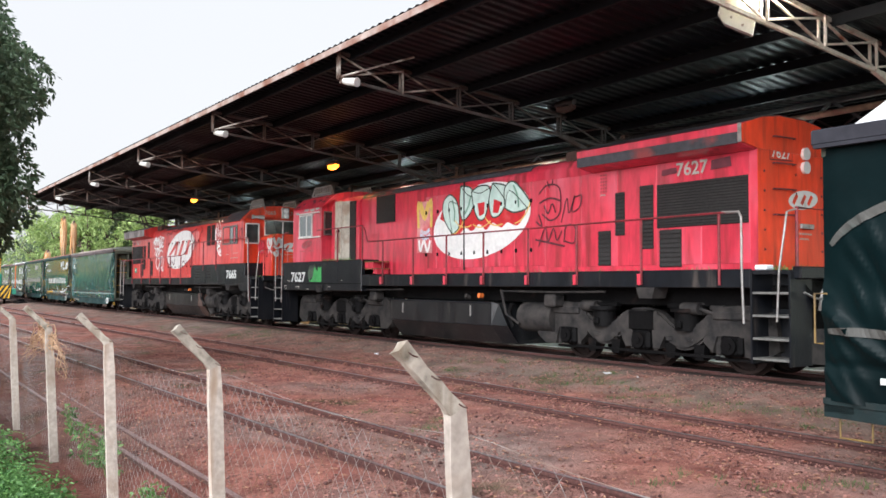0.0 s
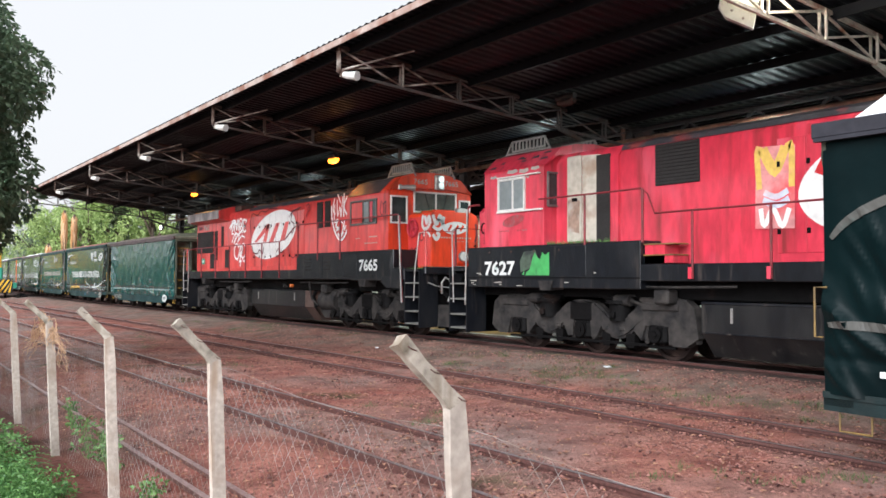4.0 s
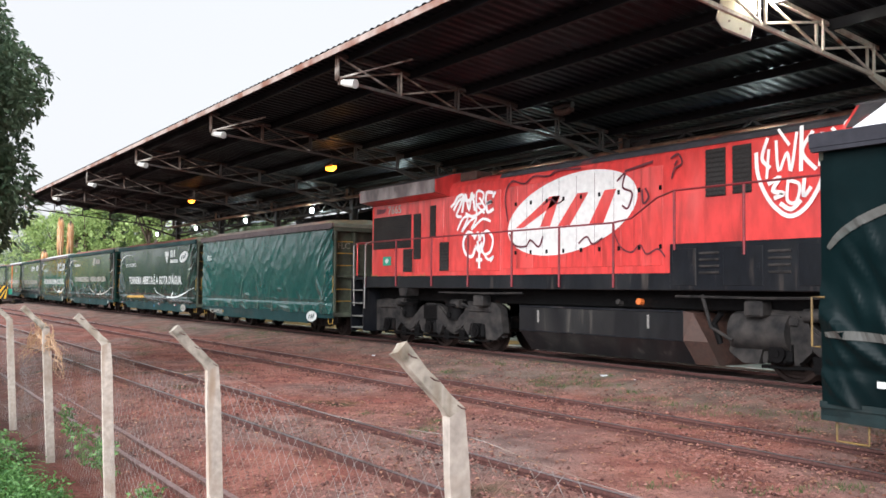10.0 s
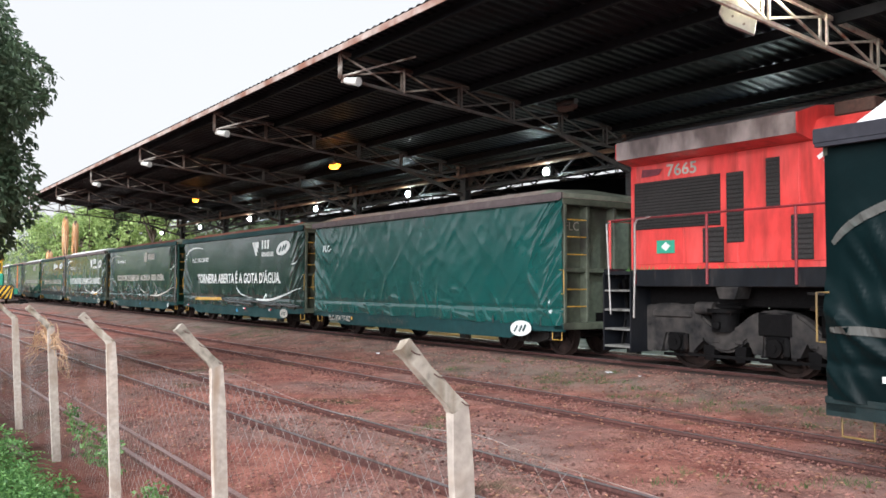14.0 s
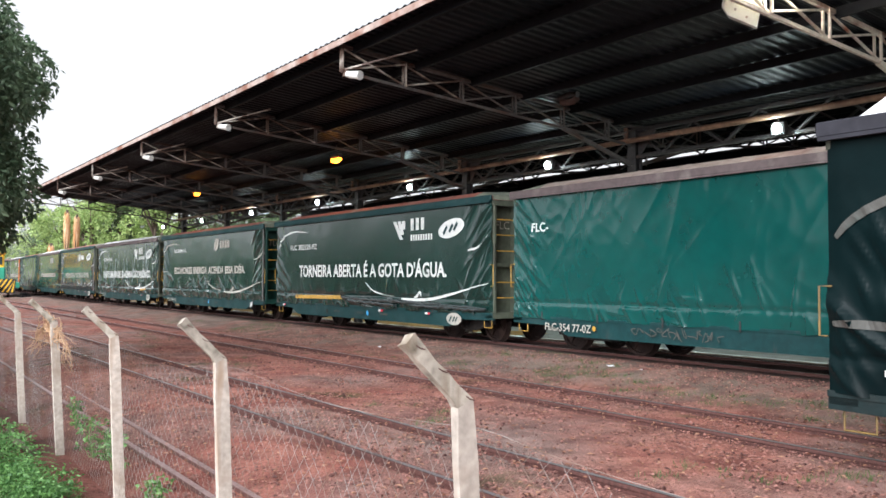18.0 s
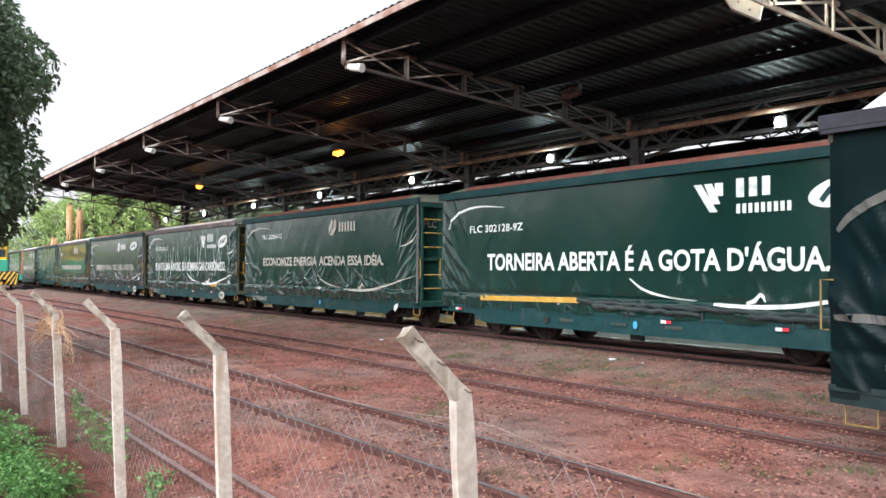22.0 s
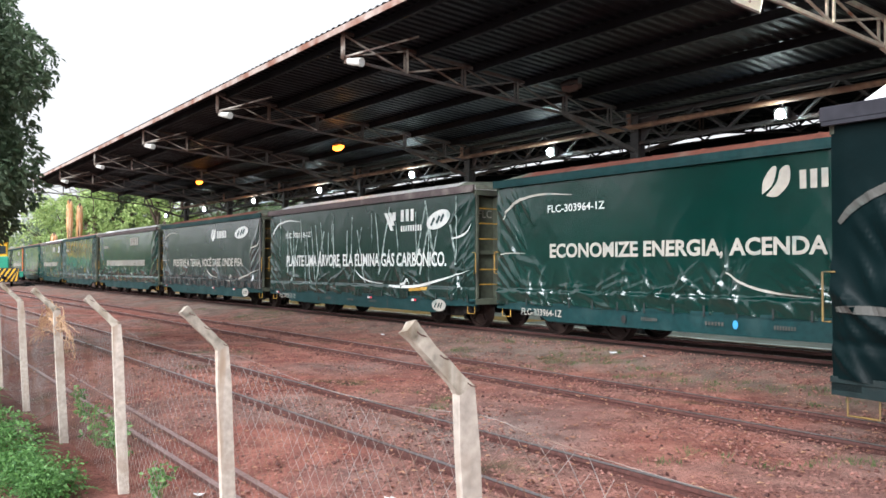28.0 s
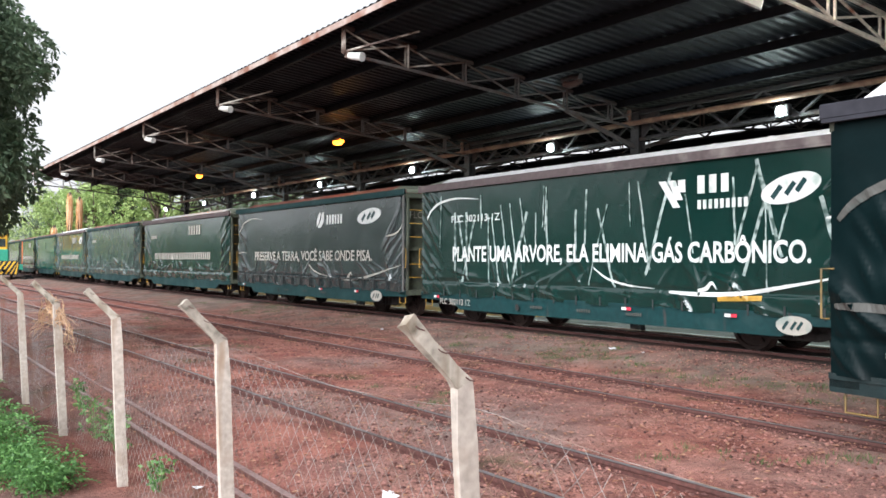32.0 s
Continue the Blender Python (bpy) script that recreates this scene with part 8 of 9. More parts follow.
    moss(r, 7.75, 8.55, -0.6, 1.63, 9, 70)
    moss(r, 1.0, 7.0, -1.15, 1.625, 5, 80)
    return r


DUSTY_PANE = material("dusty_pale_glass", (0.20, 0.225, 0.225), 0.15, 0, (4, 0.2), ((0.13, 0.15, 0.15), 1.5, 0.35, 0.2), None)
DIM_SCREEN = material("dim_windscreen", (0.075, 0.085, 0.075), 0.12, 0, (4, 0.3), ((0.16, 0.17, 0.14), 1.5, 0.3, 0.2), None)
material_cup = material("cup_pale_green", (0.50, 0.62, 0.56), 0.5, 0, (9, 0.12), ((0.36, 0.50, 0.44), 2.5, 0.35, 0.1), None)
material_ink = material("mural_ink", (0.03, 0.045, 0.03), 0.6, 0, (9, 0.2), None, None)
SHADE_GREEN = material("mural_shade_green", (0.16, 0.30, 0.22), 0.6, 0, (9, 0.2), None, None)
MURAL_RED = material("mural_red", (0.52, 0.014, 0.022), 0.5, 0, (9, 0.15), ((0.58, 0.10, 0.10), 2.2, 0.30, 0.1), None)
material_gold = material("gold_spray_paint", (0.66, 0.44, 0.10), 0.6, 0, (9, 0.2), ((0.66, 0.30, 0.2), 3, 0.36, 0.1), None)
material_sky = material("pale_blue_spray_paint", (0.50, 0.55, 0.66), 0.6, 0, (9, 0.2), ((0.65, 0.45, 0.45), 3, 0.4, 0.1), None)
SPRAY_PINK = material("pale_pink_spray", (0.64, 0.26, 0.26), 0.6, 0, (9, 0.2), ((0.62, 0.06, 0.07), 2.6, 0.42, 0.12), None)
SPRAY_WHITE = material("white_spray_paint", (0.84, 0.80, 0.79), 0.6, 0, (9, 0.08), ((0.74, 0.50, 0.48), 5.0, 0.26, 0.1), None)
SCRATCHED = material("scratched_dull_mark", (0.30, 0.035, 0.045), 0.5, 0, (9, 0.25), ((0.22, 0.11, 0.11), 6.0, 0.42, 0.1), None)
SCUFF_GREEN = material("scuffed_dull_green", (0.06, 0.085, 0.06), 0.6, 0, (9, 0.25), ((0.012, 0.013, 0.015), 5.0, 0.45, 0.08), None)
CREAM_WORN = material("worn_brown_cream", (0.30, 0.20, 0.15), 0.7, 0, (9, 0.3), ((0.42, 0.36, 0.31), 4.0, 0.42, 0.08), None)
TREAD = material("worn_step_tread", (0.17, 0.165, 0.155), 0.6, 0.2, (14, 0.3), ((0.05, 0.045, 0.04), 4.0, 0.36, 0.1), None)
TANK_BLACK = material("dusty_tank_paint", (0.0065, 0.0070, 0.0085), 0.42, 0, (9, 0.3), ((0.020, 0.0195, 0.019), 1.8, 0.40, 0.15), (40, 0.2), (1, 1, 0.4), spec=0.35, streak=((0.075, 0.066, 0.058), 1.6, 0.30), coat=0.45)
CAP_GREY = material("weathered_grey_brown_paint", (0.10, 0.072, 0.068), 0.6, 0, (8, 0.3), ((0.26, 0.21, 0.20), 1.6, 0.42, 0.08), (30, 0.2), (1, 1, 0.5), coat=0.45)
TRAIN.append((build_second(), -4.42, 5.45))
TRAIN.append((build_first(), 14.5, 5.45))

# ---- fence of leaning concrete posts and wire mesh ----
def build_post():
    p = thing("fence_post", "weathered concrete fence post with a bent arm", "fence post", "posts of the fence")
    rnd = random.Random(4)
    path = [(0.095, -0.30), (0.0, 1.36), (-0.228, 1.583)]
    w = 0.040
    rings = []
    stations = []
    for i in range(9):
        t = i / 8
        stations.append((path[0][0] + (path[1][0] - path[0][0]) * t, path[0][1] + (path[1][1] - path[0][1]) * t, 0.0))
    for i in range(1, 6):
        t = i / 5
        stations.append((path[1][0] + (path[2][0] - path[1][0]) * t, path[1][1] + (path[2][1] - path[1][1]) * t, 47.0))
    vs = []
    for k, (y, z, tilt) in enumerate(stations):
        a = radians(tilt if k != 8 else 23.0)
        c, s = math.cos(a), math.sin(a)
        ww = 0.0195 * (1.0 if k < 13 else 0.94)
        for u, v in ((-1, -1), (-0.8, -1), (0.8, -1), (1, -1), (1, 1), (-1, 1)):
            j = 0.0022 * rnd.uniform(-1, 1) + (0.006 * rnd.uniform(-1, 1) if k == len(stations) - 1 else 0)
            wk = w * (1.0 if k < 8 else 0.86 if k == 8 else 0.60)
            vs.append((u * ww + j, y + c * v * wk + j, z + s * v * wk + j))
    n = 6
    for name, k0, k1, mat in (("shaft", 0, 8, CONCRETE), ("arm", 8, len(stations) - 1, CONCRETE_LICHEN)):
        m = k1 - k0
        fs = [(k * n + i, k * n + (i + 1) % n, (k + 1) * n + (i + 1) % n, (k + 1) * n + i) for k in range(m) for i in range(n)]
        fs += [tuple(range(n))[::-1], tuple(range(m * n, (m + 1) * n))]
        g = Geo()
        g.add(vs[k0 * n:(k1 + 1) * n], fs)
        part(name, g, mat, p, "lichen-stained bent arm" if name == "arm" else "")
    for y, z in ((0.012, 1.375), (-0.10, 1.475), (-0.19, 1.555)):
        part("wire_tie", Geo().tube([(0.021, y - 0.012, z + 0.010), (0.027, y, z), (0.024, y + 0.022, z - 0.006)], 0.0022, 5), RAIL_RUST, p, "twisted end of old wire")
    return p


FENCE_Y = 1.73
POSTS = [-2.36 - 2.395 * k for k in range(14)]
post = build_post()
post.matrix_basis = pose(POSTS[0] - 0.015, FENCE_Y - 0.03, -0.128)
for i, x in enumerate(POSTS[1:]):
    rnd = random.Random(90 + i)
    copy_thing(post, pose(x, FENCE_Y - 0.03, -0.16 + rnd.uniform(-0.02, 0.012), rnd.uniform(-0.8, 0.8), rnd.uniform(-0.7, 0.7), rnd.uniform(-4, 4)))
copy_thing(post, pose(0.035, FENCE_Y - 0.03, -0.16))


def build_mesh_fence():
    f = thing("wire_fence", "sagging rusty chain-link mesh strung on the concrete posts", "fence")
    rnd = random.Random(8)

    def top(x):
        k = (x - POSTS[0]) / 2.395
        s = k - math.floor(k)
        return 1.14 - 0.06 * 4 * s * (1 - s) + 0.03 * noise.noise(Vector((x * 0.7, 0, 3)))

    def sag(x, z):
        return FENCE_Y + 0.07 + 0.10 * noise.noise(Vector((x * 0.5, z * 0.8, 1.7))) * (1.2 - abs(z - 0.4))
    g = Geo()
    step, r = 0.105, 0.0011
    x0, x1 = -24.0, -0.3
    for s in (-1, 1):
        k = -30
        while k * step < x1 - x0 + 2.5:
            pts = []
            base = x0 + k * step * 1.0
            for i in range(27):
                z = -0.16 + 1.36 * i / 26
                x = base + s * (z + 0.16) * 0.95 + 0.012 * math.sin(z * 40 + k)
                if x0 <= x <= x1 and z <= top(x):
                    pts.append((x, sag(x, z), z))
            if len(pts) > 3:
                far = pts[0][0] < -9
                q = pts[::2] + ([pts[-1]] if len(pts) % 2 == 0 else [])
                g.tube(q, r * (1.1 if far else 1.0), 3, close=False)
            k += 1
    m = part("mesh", g, WIRE, f, "fine chain-link wire")
    tagged(m, kind="stuff")
    for z0 in (None, 0.02):
        pts = []
        x = x0
        while x <= x1:
            z = top(x) if z0 is None else z0 + 0.03 * noise.noise(Vector((x, 2, 0)))
            pts.append((x, sag(x, z), z))
            x += 0.12
        part("strand", Geo().tube(pts, 0.0010, 4), WIRE, f)


build_mesh_fence()


# ---- plants ----
def leaves(n, place, size, rnd, droop=0.4):
    """Small bent leaves at the places that place() gives."""
    g = Geo()
    vs, fs = [], []
    for i in range(n):
        p, nrm = place()
        l = size * rnd.uniform(0.6, 1.3)
        w = l * rnd.uniform(0.35, 0.5)
        d = Vector((rnd.uniform(-1, 1), rnd.uniform(-1, 1), rnd.uniform(-1, 0.5) - droop)).normalized()
        d = (d + 0.4 * nrm).normalized()
        a = d.cross(Vector((rnd.uniform(-1, 1), rnd.uniform(-1, 1), rnd.uniform(-0.2, 1)))).normalized()
        u = a.cross(d)
        k = len(vs)
        vs += [p, p + d * l * 0.5 + a * w * 0.5 + u * w * 0.12, p + d * l, p + d * l * 0.5 - a * w * 0.5 + u * w * 0.12]
        fs += [(k, k + 1, k + 2), (k, k + 2, k + 3)]
    g.add(vs, fs)
    return g


def blob_place(blobs, rnd):
    tot = [b[3] ** 2 for b in blobs]

    def place():
        c = rnd.choices(blobs, tot)[0]
        v = Vector((rnd.gauss(0, 1), rnd.gauss(0, 1), rnd.gauss(0, 1))).normalized()
        r = c[3] * rnd.uniform(0.55, 1.0) ** 0.5 * (1 + 0.25 * noise.noise(v * 2.3 + Vector(c[:3])))
        return Vector(c[:3]) + v * r * Vector((1, 1, 0.8)).length / 1.6, v
    return place


def build_near_tree():
    t = thing("tree", "large dark-leaved tree overhanging the fence line", "tree")
    rnd = random.Random(12)
    bx, by = -16.0, 0.0
    tr = Geo()
    tr.tube([(bx, by, -0.4), (bx + 0.1, by, 1.2), (bx - 0.1, by + 0.1, 3.0), (bx + 0.1, by + 0.2, 5.2)], 0.26, 12, 0.12)
    part("trunk", tr, BARK, t, smooth=60)
    lim = Geo()
    ends = []
    for i in range(16):
        a = rnd.uniform(0, 6.28)
        z = rnd.uniform(1.9, 5.0)
        ln = rnd.uniform(1.1, 2.1)
        e = (bx + ln * math.cos(a), by + ln * math.sin(a), z + rnd.uniform(-0.3, 0.9))
        lim.tube([(bx, by + 0.1, z), (bx + 0.5 * ln * math.cos(a), by + 0.5 * ln * math.sin(a), z + 0.4), e], 0.07, 6, 0.02)
        ends.append(e)
    part("limbs", lim, BARK, t)
    blobs = []
    # crown: a rough column of clumps, its right edge uneven
    for z, reach in ((2.5, 1.8), (2.7, 2.1), (2.9, 2.25), (3.15, 2.35), (3.4, 2.36), (3.7, 2.36), (4.0, 2.36), (4.3, 2.4), (4.6, 2.46), (4.9, 2.48), (5.2, 2.4), (5.5, 2.25), (5.8, 2.1), (6.2, 1.7)):
        for k in range(15):
            a = 6.28 * k / 15 + rnd.uniform(-0.2, 0.2)
            q = reach * rnd.uniform(0.70, 1.0)
            blobs.append((bx + q * math.cos(a), by + q * math.sin(a), z + rnd.uniform(-0.2, 0.2), rnd.uniform(0.30, 0.52)))
    part("crown", leaves(90000, blob_place(blobs, rnd), 0.125, rnd), LEAF_DARK, t, fix=False)
    return t


build_near_tree()


def build_weeds():
    rnd = random.Random(5)
    spots = [(-8.6, 1.0, 0.7, 0.40), (-9.6, 1.10, 0.6, 0.32), (-7.9, 1.08, 0.45, 0.30), (-10.6, 1.10, 0.6, 0.30), (-11.7, 1.1, 0.6, 0.34), (-7.4, 1.25, 0.35, 0.22), (-12.8, 1.15, 0.6, 0.36), (-9.0, 0.7, 0.7, 0.45)]
    for x, y, r, h in spots:
        b = thing("weed_clump", "lush bright green weeds beside the fence", "weeds", "weeds along the fence")
        blobs = [(rnd.uniform(-r, r) * 0.7, rnd.uniform(-r, r) * 0.45, rnd.uniform(0.06, h * 0.7), rnd.uniform(0.10, 0.2)) for _ in range(14)]
        st = Geo()
        for q in blobs:
            st.tube([(q[0] * 0.6, q[1] * 0.6, -0.03), (q[0], q[1], q[2])], 0.005, 4, 0.003)
        part("stalks", st, LEAF_BRIGHT, b)
        part("foliage", leaves(2300, blob_place(blobs, rnd), 0.036, rnd, 0.0), LEAF_BRIGHT, b, fix=False)
        fr = Geo()
        for _ in range(46):
            # arching fern-like fronds with paired leaflets
            a, ln = rnd.uniform(0, 6.28), rnd.uniform(0.18, 0.42) * (0.5 + h)
            bx, by = rnd.uniform(-r, r) * 0.75, rnd.uniform(-r, r) * 0.5
            bz = rnd.uniform(0.05, h * 0.7)
            side = Vector((-math.sin(a), math.cos(a), 0))
            for k in range(1, 9):
                u = k / 9
                c = Vector((bx + ln * u * math.cos(a), by + ln * u * math.sin(a), bz + ln * (0.7 * u - 0.8 * u * u)))
                w = 0.07 * (1 - 0.8 * u) + 0.012
                along = Vector((math.cos(a), math.sin(a), 0.2)) * 0.012
                for s in (-1, 1):
                    fr.add([c - along, c + s * side * w + along * 2 - Vector((0, 0, 0.2 * w)), c + along], [(0, 1, 2)])
        part("fronds", fr, LEAF_BRIGHT, b, fix=False)
        b.matrix_basis = pose(x, y, ground_z(x, y))
    for x, y, h in ((-9.2, 2.02, 0.40), (-8.9, 2.1, 0.35), (-6.9, 1.98, 0.25), (-8.5, 2.05, 0.30), (-10.9, 2.2, 0.35)):
        b = thing("weed_sprig", "thin weeds growing at the foot of the fence", "weeds", "sprigs under the fence")
        blobs = [(rnd.uniform(-0.16, 0.16), rnd.uniform(-0.08, 0.08), rnd.uniform(0.08, h), 0.06) for _ in range(9)]
        st = Geo()
        for q in blobs:
            st.tube([(q[0] * 0.4, 0, -0.03), (q[0], q[1], q[2])], 0.004, 4, 0.002)
        part("stalks", st, LEAF_BRIGHT, b)
        part("foliage", leaves(130, blob_place(blobs, rnd), 0.06, rnd, 0.0), LEAF_BRIGHT, b, fix=False)
        b.matrix_basis = pose(x, y, ground_z(x, y))
    # dry creeper caught in the mesh
    s = thing("dry_creeper", "dry straw-coloured creeper tangled in the wire", "dry plant")
    g = Geo()
    for i in range(40):
        side = rnd.choice((-1, -1, 1))
        x, z = -9.55 + rnd.uniform(-0.15, 0.15), rnd.uniform(0.95, 1.10)
        reach, lift = rnd.uniform(0.5, 1.7 if side < 0 else 0.9), rnd.uniform(0.05, 0.22)
        drop = rnd.choice((0.05, 0.12, 0.22))
        pts = []
        for k in range(9):
            u = k / 8
            pts.append((x + side * reach * u, FENCE_Y - 0.02 + rnd.uniform(-0.04, 0.04), z + lift * math.sin(math.pi * min(1, u * 1.4)) - drop * u ** 3 + rnd.uniform(-0.01, 0.01)))
        g.tube(pts, 0.0046, 4, 0.002)
    tagged(part("stem_tangle", g, DRY, s, fix=False), kind="stuff")
    lg = thing("charred_log", "dark fallen branch on the earth beside the fence", "log")
    part("wood", Geo().tube([(-10.9, 1.50, -0.11), (-10.2, 1.46, -0.10), (-9.5, 1.52, -0.11)], 0.05, 8, 0.035), BARK, lg, smooth=60)
    tw = thing("dead_stick", "thin dead stick leaning by the fence", "stick")
    part("wood", Geo().tube([(-10.6, 1.55, -0.16), (-9.9, 1.78, 0.14), (-9.5, 1.80, 0.30)], 0.008, 5), BARK, tw)


build_weeds()


def build_tufts():
    rnd = random.Random(77)
    g = Geo()
    vs, fs = [], []
    n = 0
    for _ in range(700):
        x, y = rnd.uniform(-34, -2), rnd.choice((rnd.uniform(5.2, 7.0), rnd.uniform(8.6, 11.2), rnd.uniform(9.2, 10.6)))
        if noise.noise(Vector((x * 0.35, y * 0.5, 4))) < 0.12:
            continue
        z = ground_z(x, y)
        for k in range(34):
            a, r = rnd.uniform(0, 6.28), rnd.uniform(0, 0.2)
            p = Vector((x + r * math.cos(a), y + r * math.sin(a), z - 0.01))
            h = rnd.uniform(0.02, 0.07)
            q = p + Vector((rnd.uniform(-0.04, 0.04), rnd.uniform(-0.04, 0.04), h))
            k0 = len(vs)
            vs += [p + Vector((-0.006, 0, 0)), p + Vector((0.006, 0, 0)), q]
            fs.append((k0, k0 + 1, k0 + 2))
    g.add(vs, fs)
    tagged(part("grass_tufts", g, GRASS, fix=False), "sparse green grass tufts between the tracks", "grass", kind="stuff")


build_tufts()


def build_stones():
    """Loose ballast: many small uneven stones, one sheet of stuff."""
    rnd = random.Random(3)
    base = [(1, 0, 0), (-1, 0, 0), (0, 1, 0), (0, -1, 0), (0, 0, 1), (0, 0, -1)]
    tri = [(0, 2, 4), (2, 1, 4), (1, 3, 4), (3, 0, 4), (2, 0, 5), (1, 2, 5), (3, 1, 5), (0, 3, 5)]
    vs, fs = [], []
    n = 0
    for _ in range(115000):
        # denser where the eye passes near
        x = -1.0 - 26.0 * rnd.random() ** 1.7
        y = 2.2 + 9.0 * rnd.random()
        if rnd.random() > 1.25 - abs(x) / 34:
            continue
        if min(abs(y - r) for r in (3.8, 4.84, 7.26, 8.32, 11.65)) < 0.06:
            continue
        if noise.noise(Vector((x * 0.8, y * 0.8, 9.0))) < -0.05 and rnd.random() < 0.75:
            continue
        s = 0.006 + 0.019 * rnd.random() ** 2.8
        z = ground_z(x, y) + 0.3 * s
        a = rnd.uniform(0, 6.28)
        c, d = math.cos(a), math.sin(a)
        k = len(vs)
        fl = rnd.uniform(0.4, 0.8)
        for bx, by, bz in base:
            q = rnd.uniform(0.6, 1.25) * s
            vs.append((x + q * (c * bx - d * by), y + q * (d * bx + c * by), z + q * bz * fl))
        fs += [(k + i, k + j, k + m) for i, j, m in tri]
    g = Geo()
    g.add(vs, fs)
    tagged(part("loose_ballast", g, STONE_MIX, fix=False), "loose reddish ballast stones scattered over the earth", "ballast", kind="stuff")
    # fallen leaves and paper scraps
    g = Geo()
    for _ in range(5200):
        x, y = -1.2 - 24 * rnd.random() ** 1.5, rnd.uniform(2.1, 11)
        z = ground_z(x, y) + 0.022
        a, l = rnd.uniform(0, 6.28), rnd.uniform(0.010, 0.040)
        c, d = math.cos(a) * l, math.sin(a) * l
        g.add([(x - c, y - d, z), (x - d * 0.5, y + c * 0.5, z + 0.012), (x + c, y + d, z + 0.004), (x + d * 0.5, y - c * 0.5, z + 0.012)], [(0, 1, 2, 3)])
    tagged(part("fallen_leaves", g, FALLEN, fix=False), "dry fallen leaves scattered on the ground", "leaves", kind="stuff")
    for x, y, s in ((-10.2, 10.35, 0.06), (-11.0, 8.5, 0.04), (-9.55, 10.4, 0.03), (-5.0, 3.0, 0.07), (-6.6, 2.2, 0.05), (-4.2, 3.3, 0.05), (-16.5, 9.6, 0.06)):
        l = thing("litter_scrap", "crumpled pale paper scrap on the ballast", "litter", "scraps on the ground")
        q = Geo()
        q.add([(rnd.uniform(-s, s), rnd.uniform(-s, s), rnd.uniform(0, s * 0.7)) for _ in range(8)], [(0, 1, 2), (1, 2, 3), (2, 3, 4), (3, 4, 5), (4, 5, 6), (5, 6, 7), (0, 4, 7), (1, 5, 7)])
        part("paper", q, LITTER, l, fix=False)
        l.matrix_basis = pose(x, y, ground_z(x, y) + 0.01)


build_stones()

# ---- the shunting engine that stands beyond, and the far trees ----
def build_shunter():
    s = thing("shunting_locomotive", "yellow and green shunting locomotive with striped front", "locomotive")
    part("frame", Geo().box(-7.0, 0.0, -1.3, 1.3, 0.75, 1.15, 0.02), SHUNT_GREEN, s)
    part("body", Geo().box(-7.0, -0.6, -1.15, 0.30, 1.15, 2.30, 0.05), SHUNT_GREEN, s)
    part("cab", Geo().box(-3.2, -0.75, -1.28, 0.22, 1.15, 3.30, 0.05), SHUNT_YELLOW, s)
    part("roof", Geo().box(-3.4, -0.6, -1.35, 0.3, 3.30, 3.40, 0.03), SHUNT_YELLOW, s)
    part("green_band", Geo().box(-3.22, -0.72, -1.30, 0.24, 1.45, 2.30, 0.01), SHUNT_GREEN, s)
    part("cab_window", Geo().box(-0.74, -0.70, -0.95, 0.1, 2.5, 3.1), DARK_GLASS, s)
    pl = part("front_plate", Geo().box(0.0, 0.06, -1.3, 1.02, 0.38, 1.42, 0.01), STRAP, s)
    for i in range(7):
        y = -1.25 + 0.33 * i
        a = [(y, 0.42), (y + 0.14, 0.42), (y + 0.14 + 0.62, 1.38), (y + 0.62, 1.38)]
        a = [(min(p[0], 1.0), p[1]) for p in a]
        part("yellow_stripe", Geo().prism(a, "x", 0.061, 0.066), SHUNT_YELLOW, pl)
    part("coupler", Geo().bar((0.0, 0, 0.7), (0.6, 0, 0.7), 0.2), BOGIE_DARK, s)
    part("handrail", Geo().tube([(-0.1, 1.25, 1.2), (-0.1, 1.25, 2.9)], 0.03, 6), ORANGE, s)
    part("bogie", Geo().box(-2.9, -0.7, -0.95, 0.95, 0.35, 0.75, 0.03), BOGIE_DARK, s)
    for x in (-1.0, -2.6, -5.0, -6.4):
        w = part("wheelset", wheelset_mesh(0.47), WHEEL, s)
        w.location = (x, 0, 0.47)
    s.matrix_basis = pose(-71.8, 9.07, RAIL_Z, 0, 0, -8)
    b = thing("track_mound", "dark heap of track parts lying beside the rails", "scrap heap")
    part("heap", Geo().box(-1.2, 1.2, -0.35, 0.35, 0.0, 0.34, 0.1).box(-0.7, 0.4, -0.2, 0.25, 0.3, 0.5, 0.08), BOGIE_DARK, b)
    b.matrix_basis = pose(-70.5, 10.5, 0.0)


build_shunter()


def far_tree(x, y, h, r, seed, mat, label, count=4600):
    t = thing("tree", label, "tree", "trees beyond the shed")
    rnd = random.Random(seed)
    part("trunk", Geo().tube([(0, 0, -0.2), (0.1, 0, h * 0.3), (0, 0.1, h * 0.75)], 0.03 * h, 8, 0.012 * h), BARK, t, smooth=60)
    lim = Geo()
    for i in range(7):
        a = rnd.uniform(0, 6.28)
        lim.tube([(0, 0, h * rnd.uniform(0.3, 0.6)), (r * 0.6 * math.cos(a), r * 0.6 * math.sin(a), h * rnd.uniform(0.55, 0.85))], 0.012 * h, 5, 0.004 * h)
    part("limbs", lim, BARK, t)
    blobs = [(rnd.gauss(0, 0.45) * r, rnd.gauss(0, 0.45) * r, h * rnd.uniform(0.30, 0.95), r * rnd.uniform(0.16, 0.34)) for _ in range(30)]
    part("crown", leaves(count, blob_place(blobs, rnd), 0.032 * h, rnd), mat, t, fix=False)
    t.matrix_basis = pose(x, y, 0)
    return t


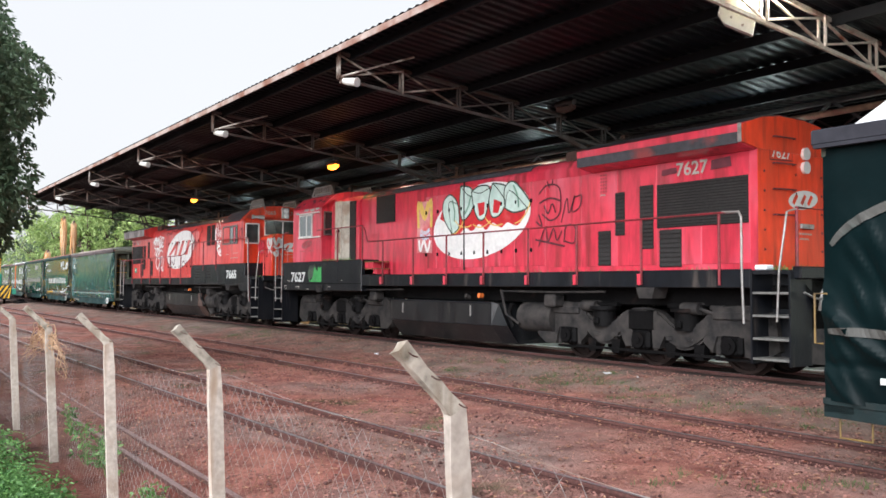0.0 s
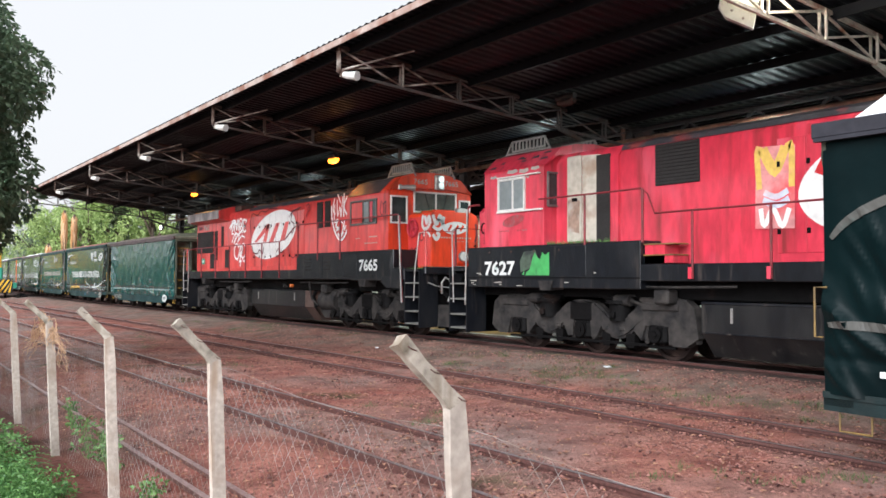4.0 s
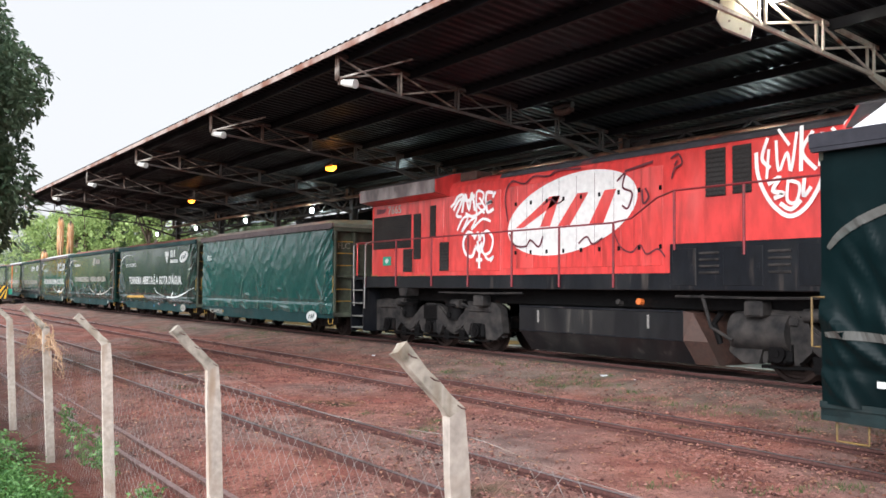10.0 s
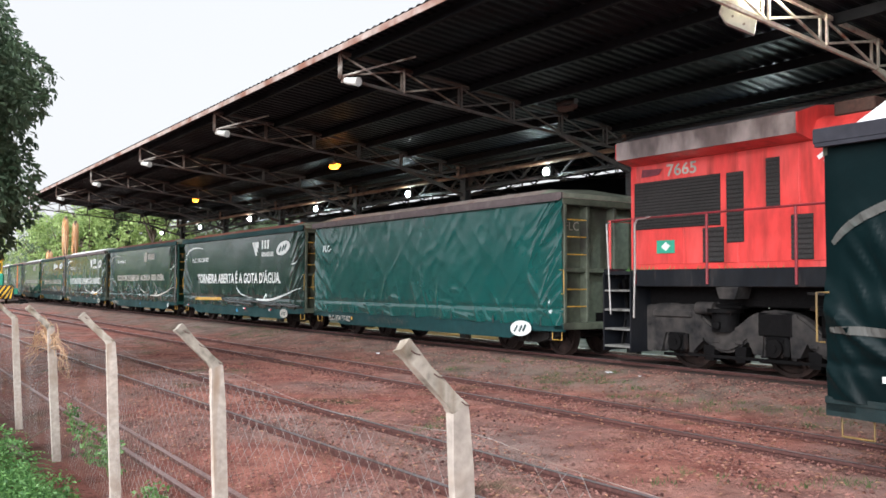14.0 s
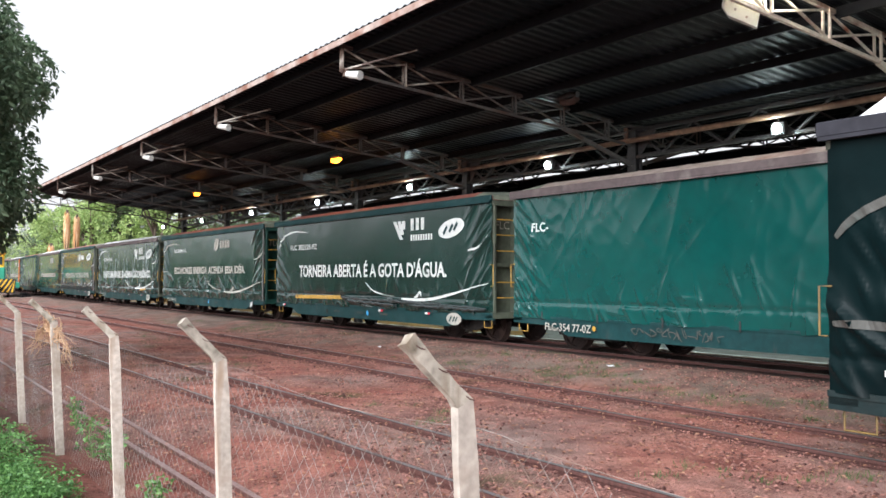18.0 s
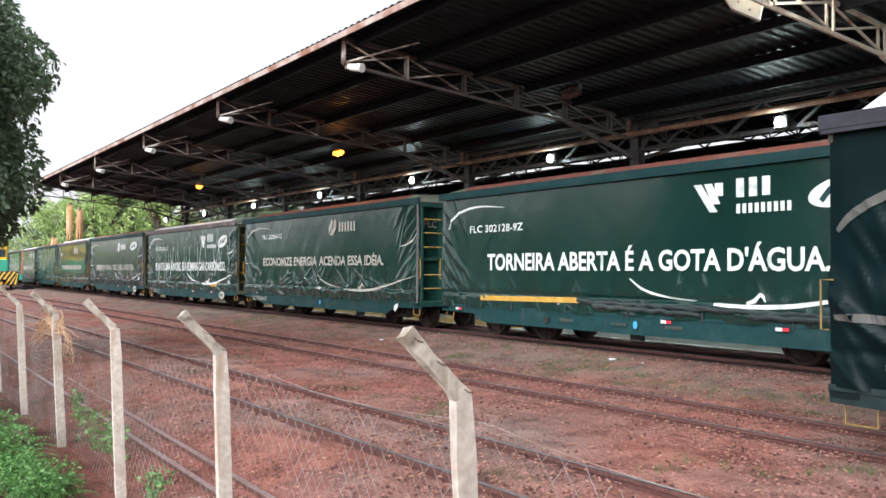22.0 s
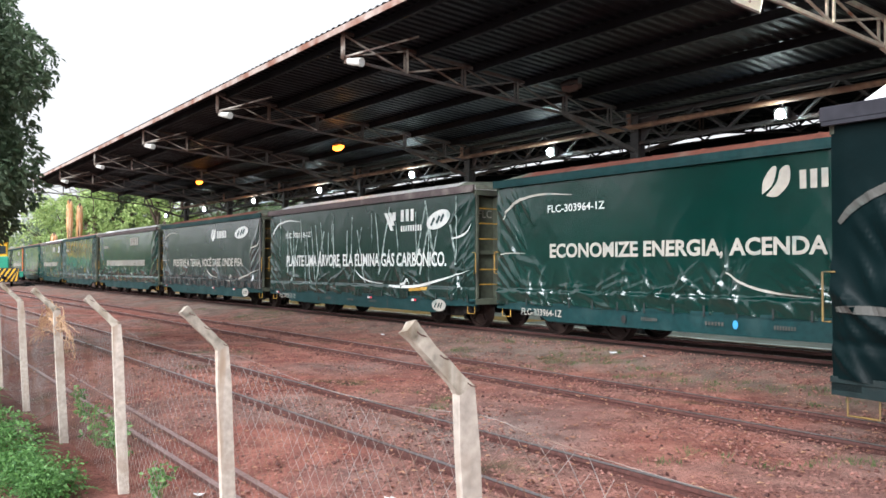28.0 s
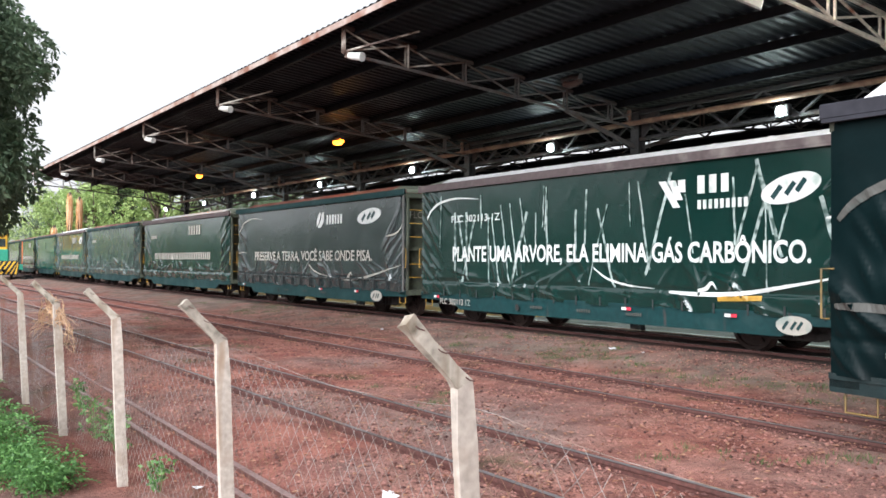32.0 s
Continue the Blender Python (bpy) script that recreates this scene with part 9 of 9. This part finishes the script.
for i, (x, y, h, r, m) in enumerate(((-118, 8, 8, 4.5, LEAF_FAR), (-126, 14, 7, 4.5, LEAF_FAR), (-112, 2, 9, 5, LEAF_FAR), (-132, 22, 9, 5, LEAF_DARK), (-120, 26, 8, 5, LEAF_FAR), (-105, 24, 6.5, 4, LEAF_DARK),
                                     (-140, 34, 11, 6, LEAF_FAR), (-112, 34, 7, 4.5, LEAF_DARK), (-150, 10, 12, 6, LEAF_FAR), (-98, 30, 7, 4, LEAF_FAR), (-150, 48, 12, 7, LEAF_FAR), (-120, 46, 9, 5, LEAF_DARK),
                                     (-90, 38, 8, 4.5, LEAF_DARK), (-140, -4, 11, 6, LEAF_FAR), (-165, 26, 14, 7, LEAF_FAR))):
    far_tree(x, y, h, r, 200 + i, m, "bright green tree beyond the tracks" if m is LEAF_FAR else "dark green tree beyond the shed")
for i, (x, y, h) in enumerate(((-92, 17.5, 8.4), (-93.5, 18.7, 8.1), (-91, 15.9, 5.0))):
    p = thing("palm_tree", "palm with a skirt of dry orange fronds", "palm tree", "palms beyond the shed")
    rnd = random.Random(300 + i)
    part("trunk", Geo().tube([(0, 0, -0.2), (0.1, 0, h)], 0.16, 8, 0.12), BARK, p, smooth=60)
    g = Geo()
    for k in range(300):
        a = rnd.uniform(0, 6.28)
        z = (0.72 + 0.28 * rnd.random() ** 0.7) * h
        l, w, q = rnd.uniform(1.0, 3.0), rnd.uniform(0.03, 0.07), rnd.uniform(0.10, 0.36)
        c, s = math.cos(a), math.sin(a)
        g.add([(0.12 * c, 0.12 * s, z), (q * c - w * s, q * s + w * c, z - 0.25 * l), (0.75 * q * c, 0.75 * q * s, z - l), (q * c + w * s, q * s - w * c, z - 0.25 * l)], [(0, 1, 2, 3)])
    part("dry_fronds", g, PALM_DRY, p, "hanging dry orange fronds", fix=False)
    p.matrix_basis = pose(x, y, 0)
for i, (x, y, h, r) in enumerate(((-104, 19.2, 9.5, 3.0), (-100, 21.6, 11.5, 3.4), (-102, 25.0, 12, 3.6), (-97, 27.5, 12, 3.6), (-101, 31.5, 12.5, 4.0), (-96, 34.0, 12, 3.8), (-99, 38.5, 12.5, 4.0), (-92, 41.0, 12, 4.0), (-110, 23.0, 13, 4.0), (-108, 30.0, 13, 4.0))):
    far_tree(x, y, h, r, 400 + i, LEAF_FAR if i in (0, 1, 3, 8) else LEAF_MID, "dense shaded tree behind the far end of the shed", 6000)
# a distant screen of woods closes the view
rnd = random.Random(55)
blobs = []
for i in range(240):
    a = math.pi * (0.05 + 1.25 * i / 240)
    q = rnd.uniform(190, 230)
    blobs.append((q * math.cos(a), q * math.sin(a), rnd.uniform(1, 9), rnd.uniform(4, 7)))
tagged(part("far_woods", leaves(16000, blob_place(blobs, rnd), 1.5, rnd), LEAF_FAR, fix=False), "distant belt of green woods", "woods", kind="stuff")

# unseen tree belt added behind the viewer, to darken what the tarpaulins mirror
rnd = random.Random(56)
blobs = [(-150 + 1.0 * i + rnd.uniform(-1, 1), -9 + rnd.uniform(-1.5, 1.5), rnd.uniform(0.6, 4.6), rnd.uniform(1.5, 2.2)) for i in range(140)]
tagged(part("tree_belt", leaves(15000, blob_place(blobs, rnd), 0.75, rnd), LEAF_DARK, fix=False), "unseen belt of dark trees added to darken the tarpaulins' reflections", "woods", kind="stuff")


# ---- how the train runs ----
RUN = [(0.0, -30.166), (2.0, -25.481), (4.0, -20.741), (6.0, -16.0), (8.0, -11.315), (10.0, -6.718), (12.0, -2.214), (14.0, 2.218), (16.0, 6.617),
       (18.0, 11.031), (20.0, 15.496), (22.0, 20.03), (24.0, 24.623), (26.0, 29.236), (28.0, 33.808), (30.0, 38.282), (32.0, 42.635)]
TRACK_Y = 12.18


def run_at(t):
    """The train's way at t, smooth through the rows of RUN."""
    i = min(int(t / 2.0), len(RUN) - 2)
    u = t / 2.0 - i
    p1, p2 = RUN[i][1], RUN[i + 1][1]
    p0 = RUN[i - 1][1] if i else 2 * p1 - p2
    p3 = RUN[i + 2][1] if i + 2 < len(RUN) else 2 * p2 - p1
    return 0.5 * (2 * p1 + (p2 - p0) * u + (2 * p0 - 5 * p1 + 4 * p2 - p3) * u * u + (3 * p1 - p0 - 3 * p2 + p3) * u ** 3)


def vehicle_pose(c, base, t):
    x = c + run_at(t)
    ya, yb = bend(x - base)[0], bend(x + base)[0]
    return pose(x, TRACK_Y + (ya + yb) / 2, TRAIN_Z, 0, 0, math.degrees(math.atan2(yb - ya, 2 * base)))


def motions():
    times = [float(t) for t in range(33)]
    for root, c, base in TRAIN:
        walk(root, [(t, vehicle_pose(c, base, t)) for t in times])
    moving = {root for root, c, base in TRAIN}
    fine = [round(0.25 * i, 2) for i in range(129)]
    for w, x, r in WHEELS:
        if w.parent in moving:
            walk(w, [(t, Matrix.Translation((x, 0, r)) @ Matrix.Rotation((run_at(t) - RUN[0][1]) / r, 4, "Y")) for t in fine])


motions()
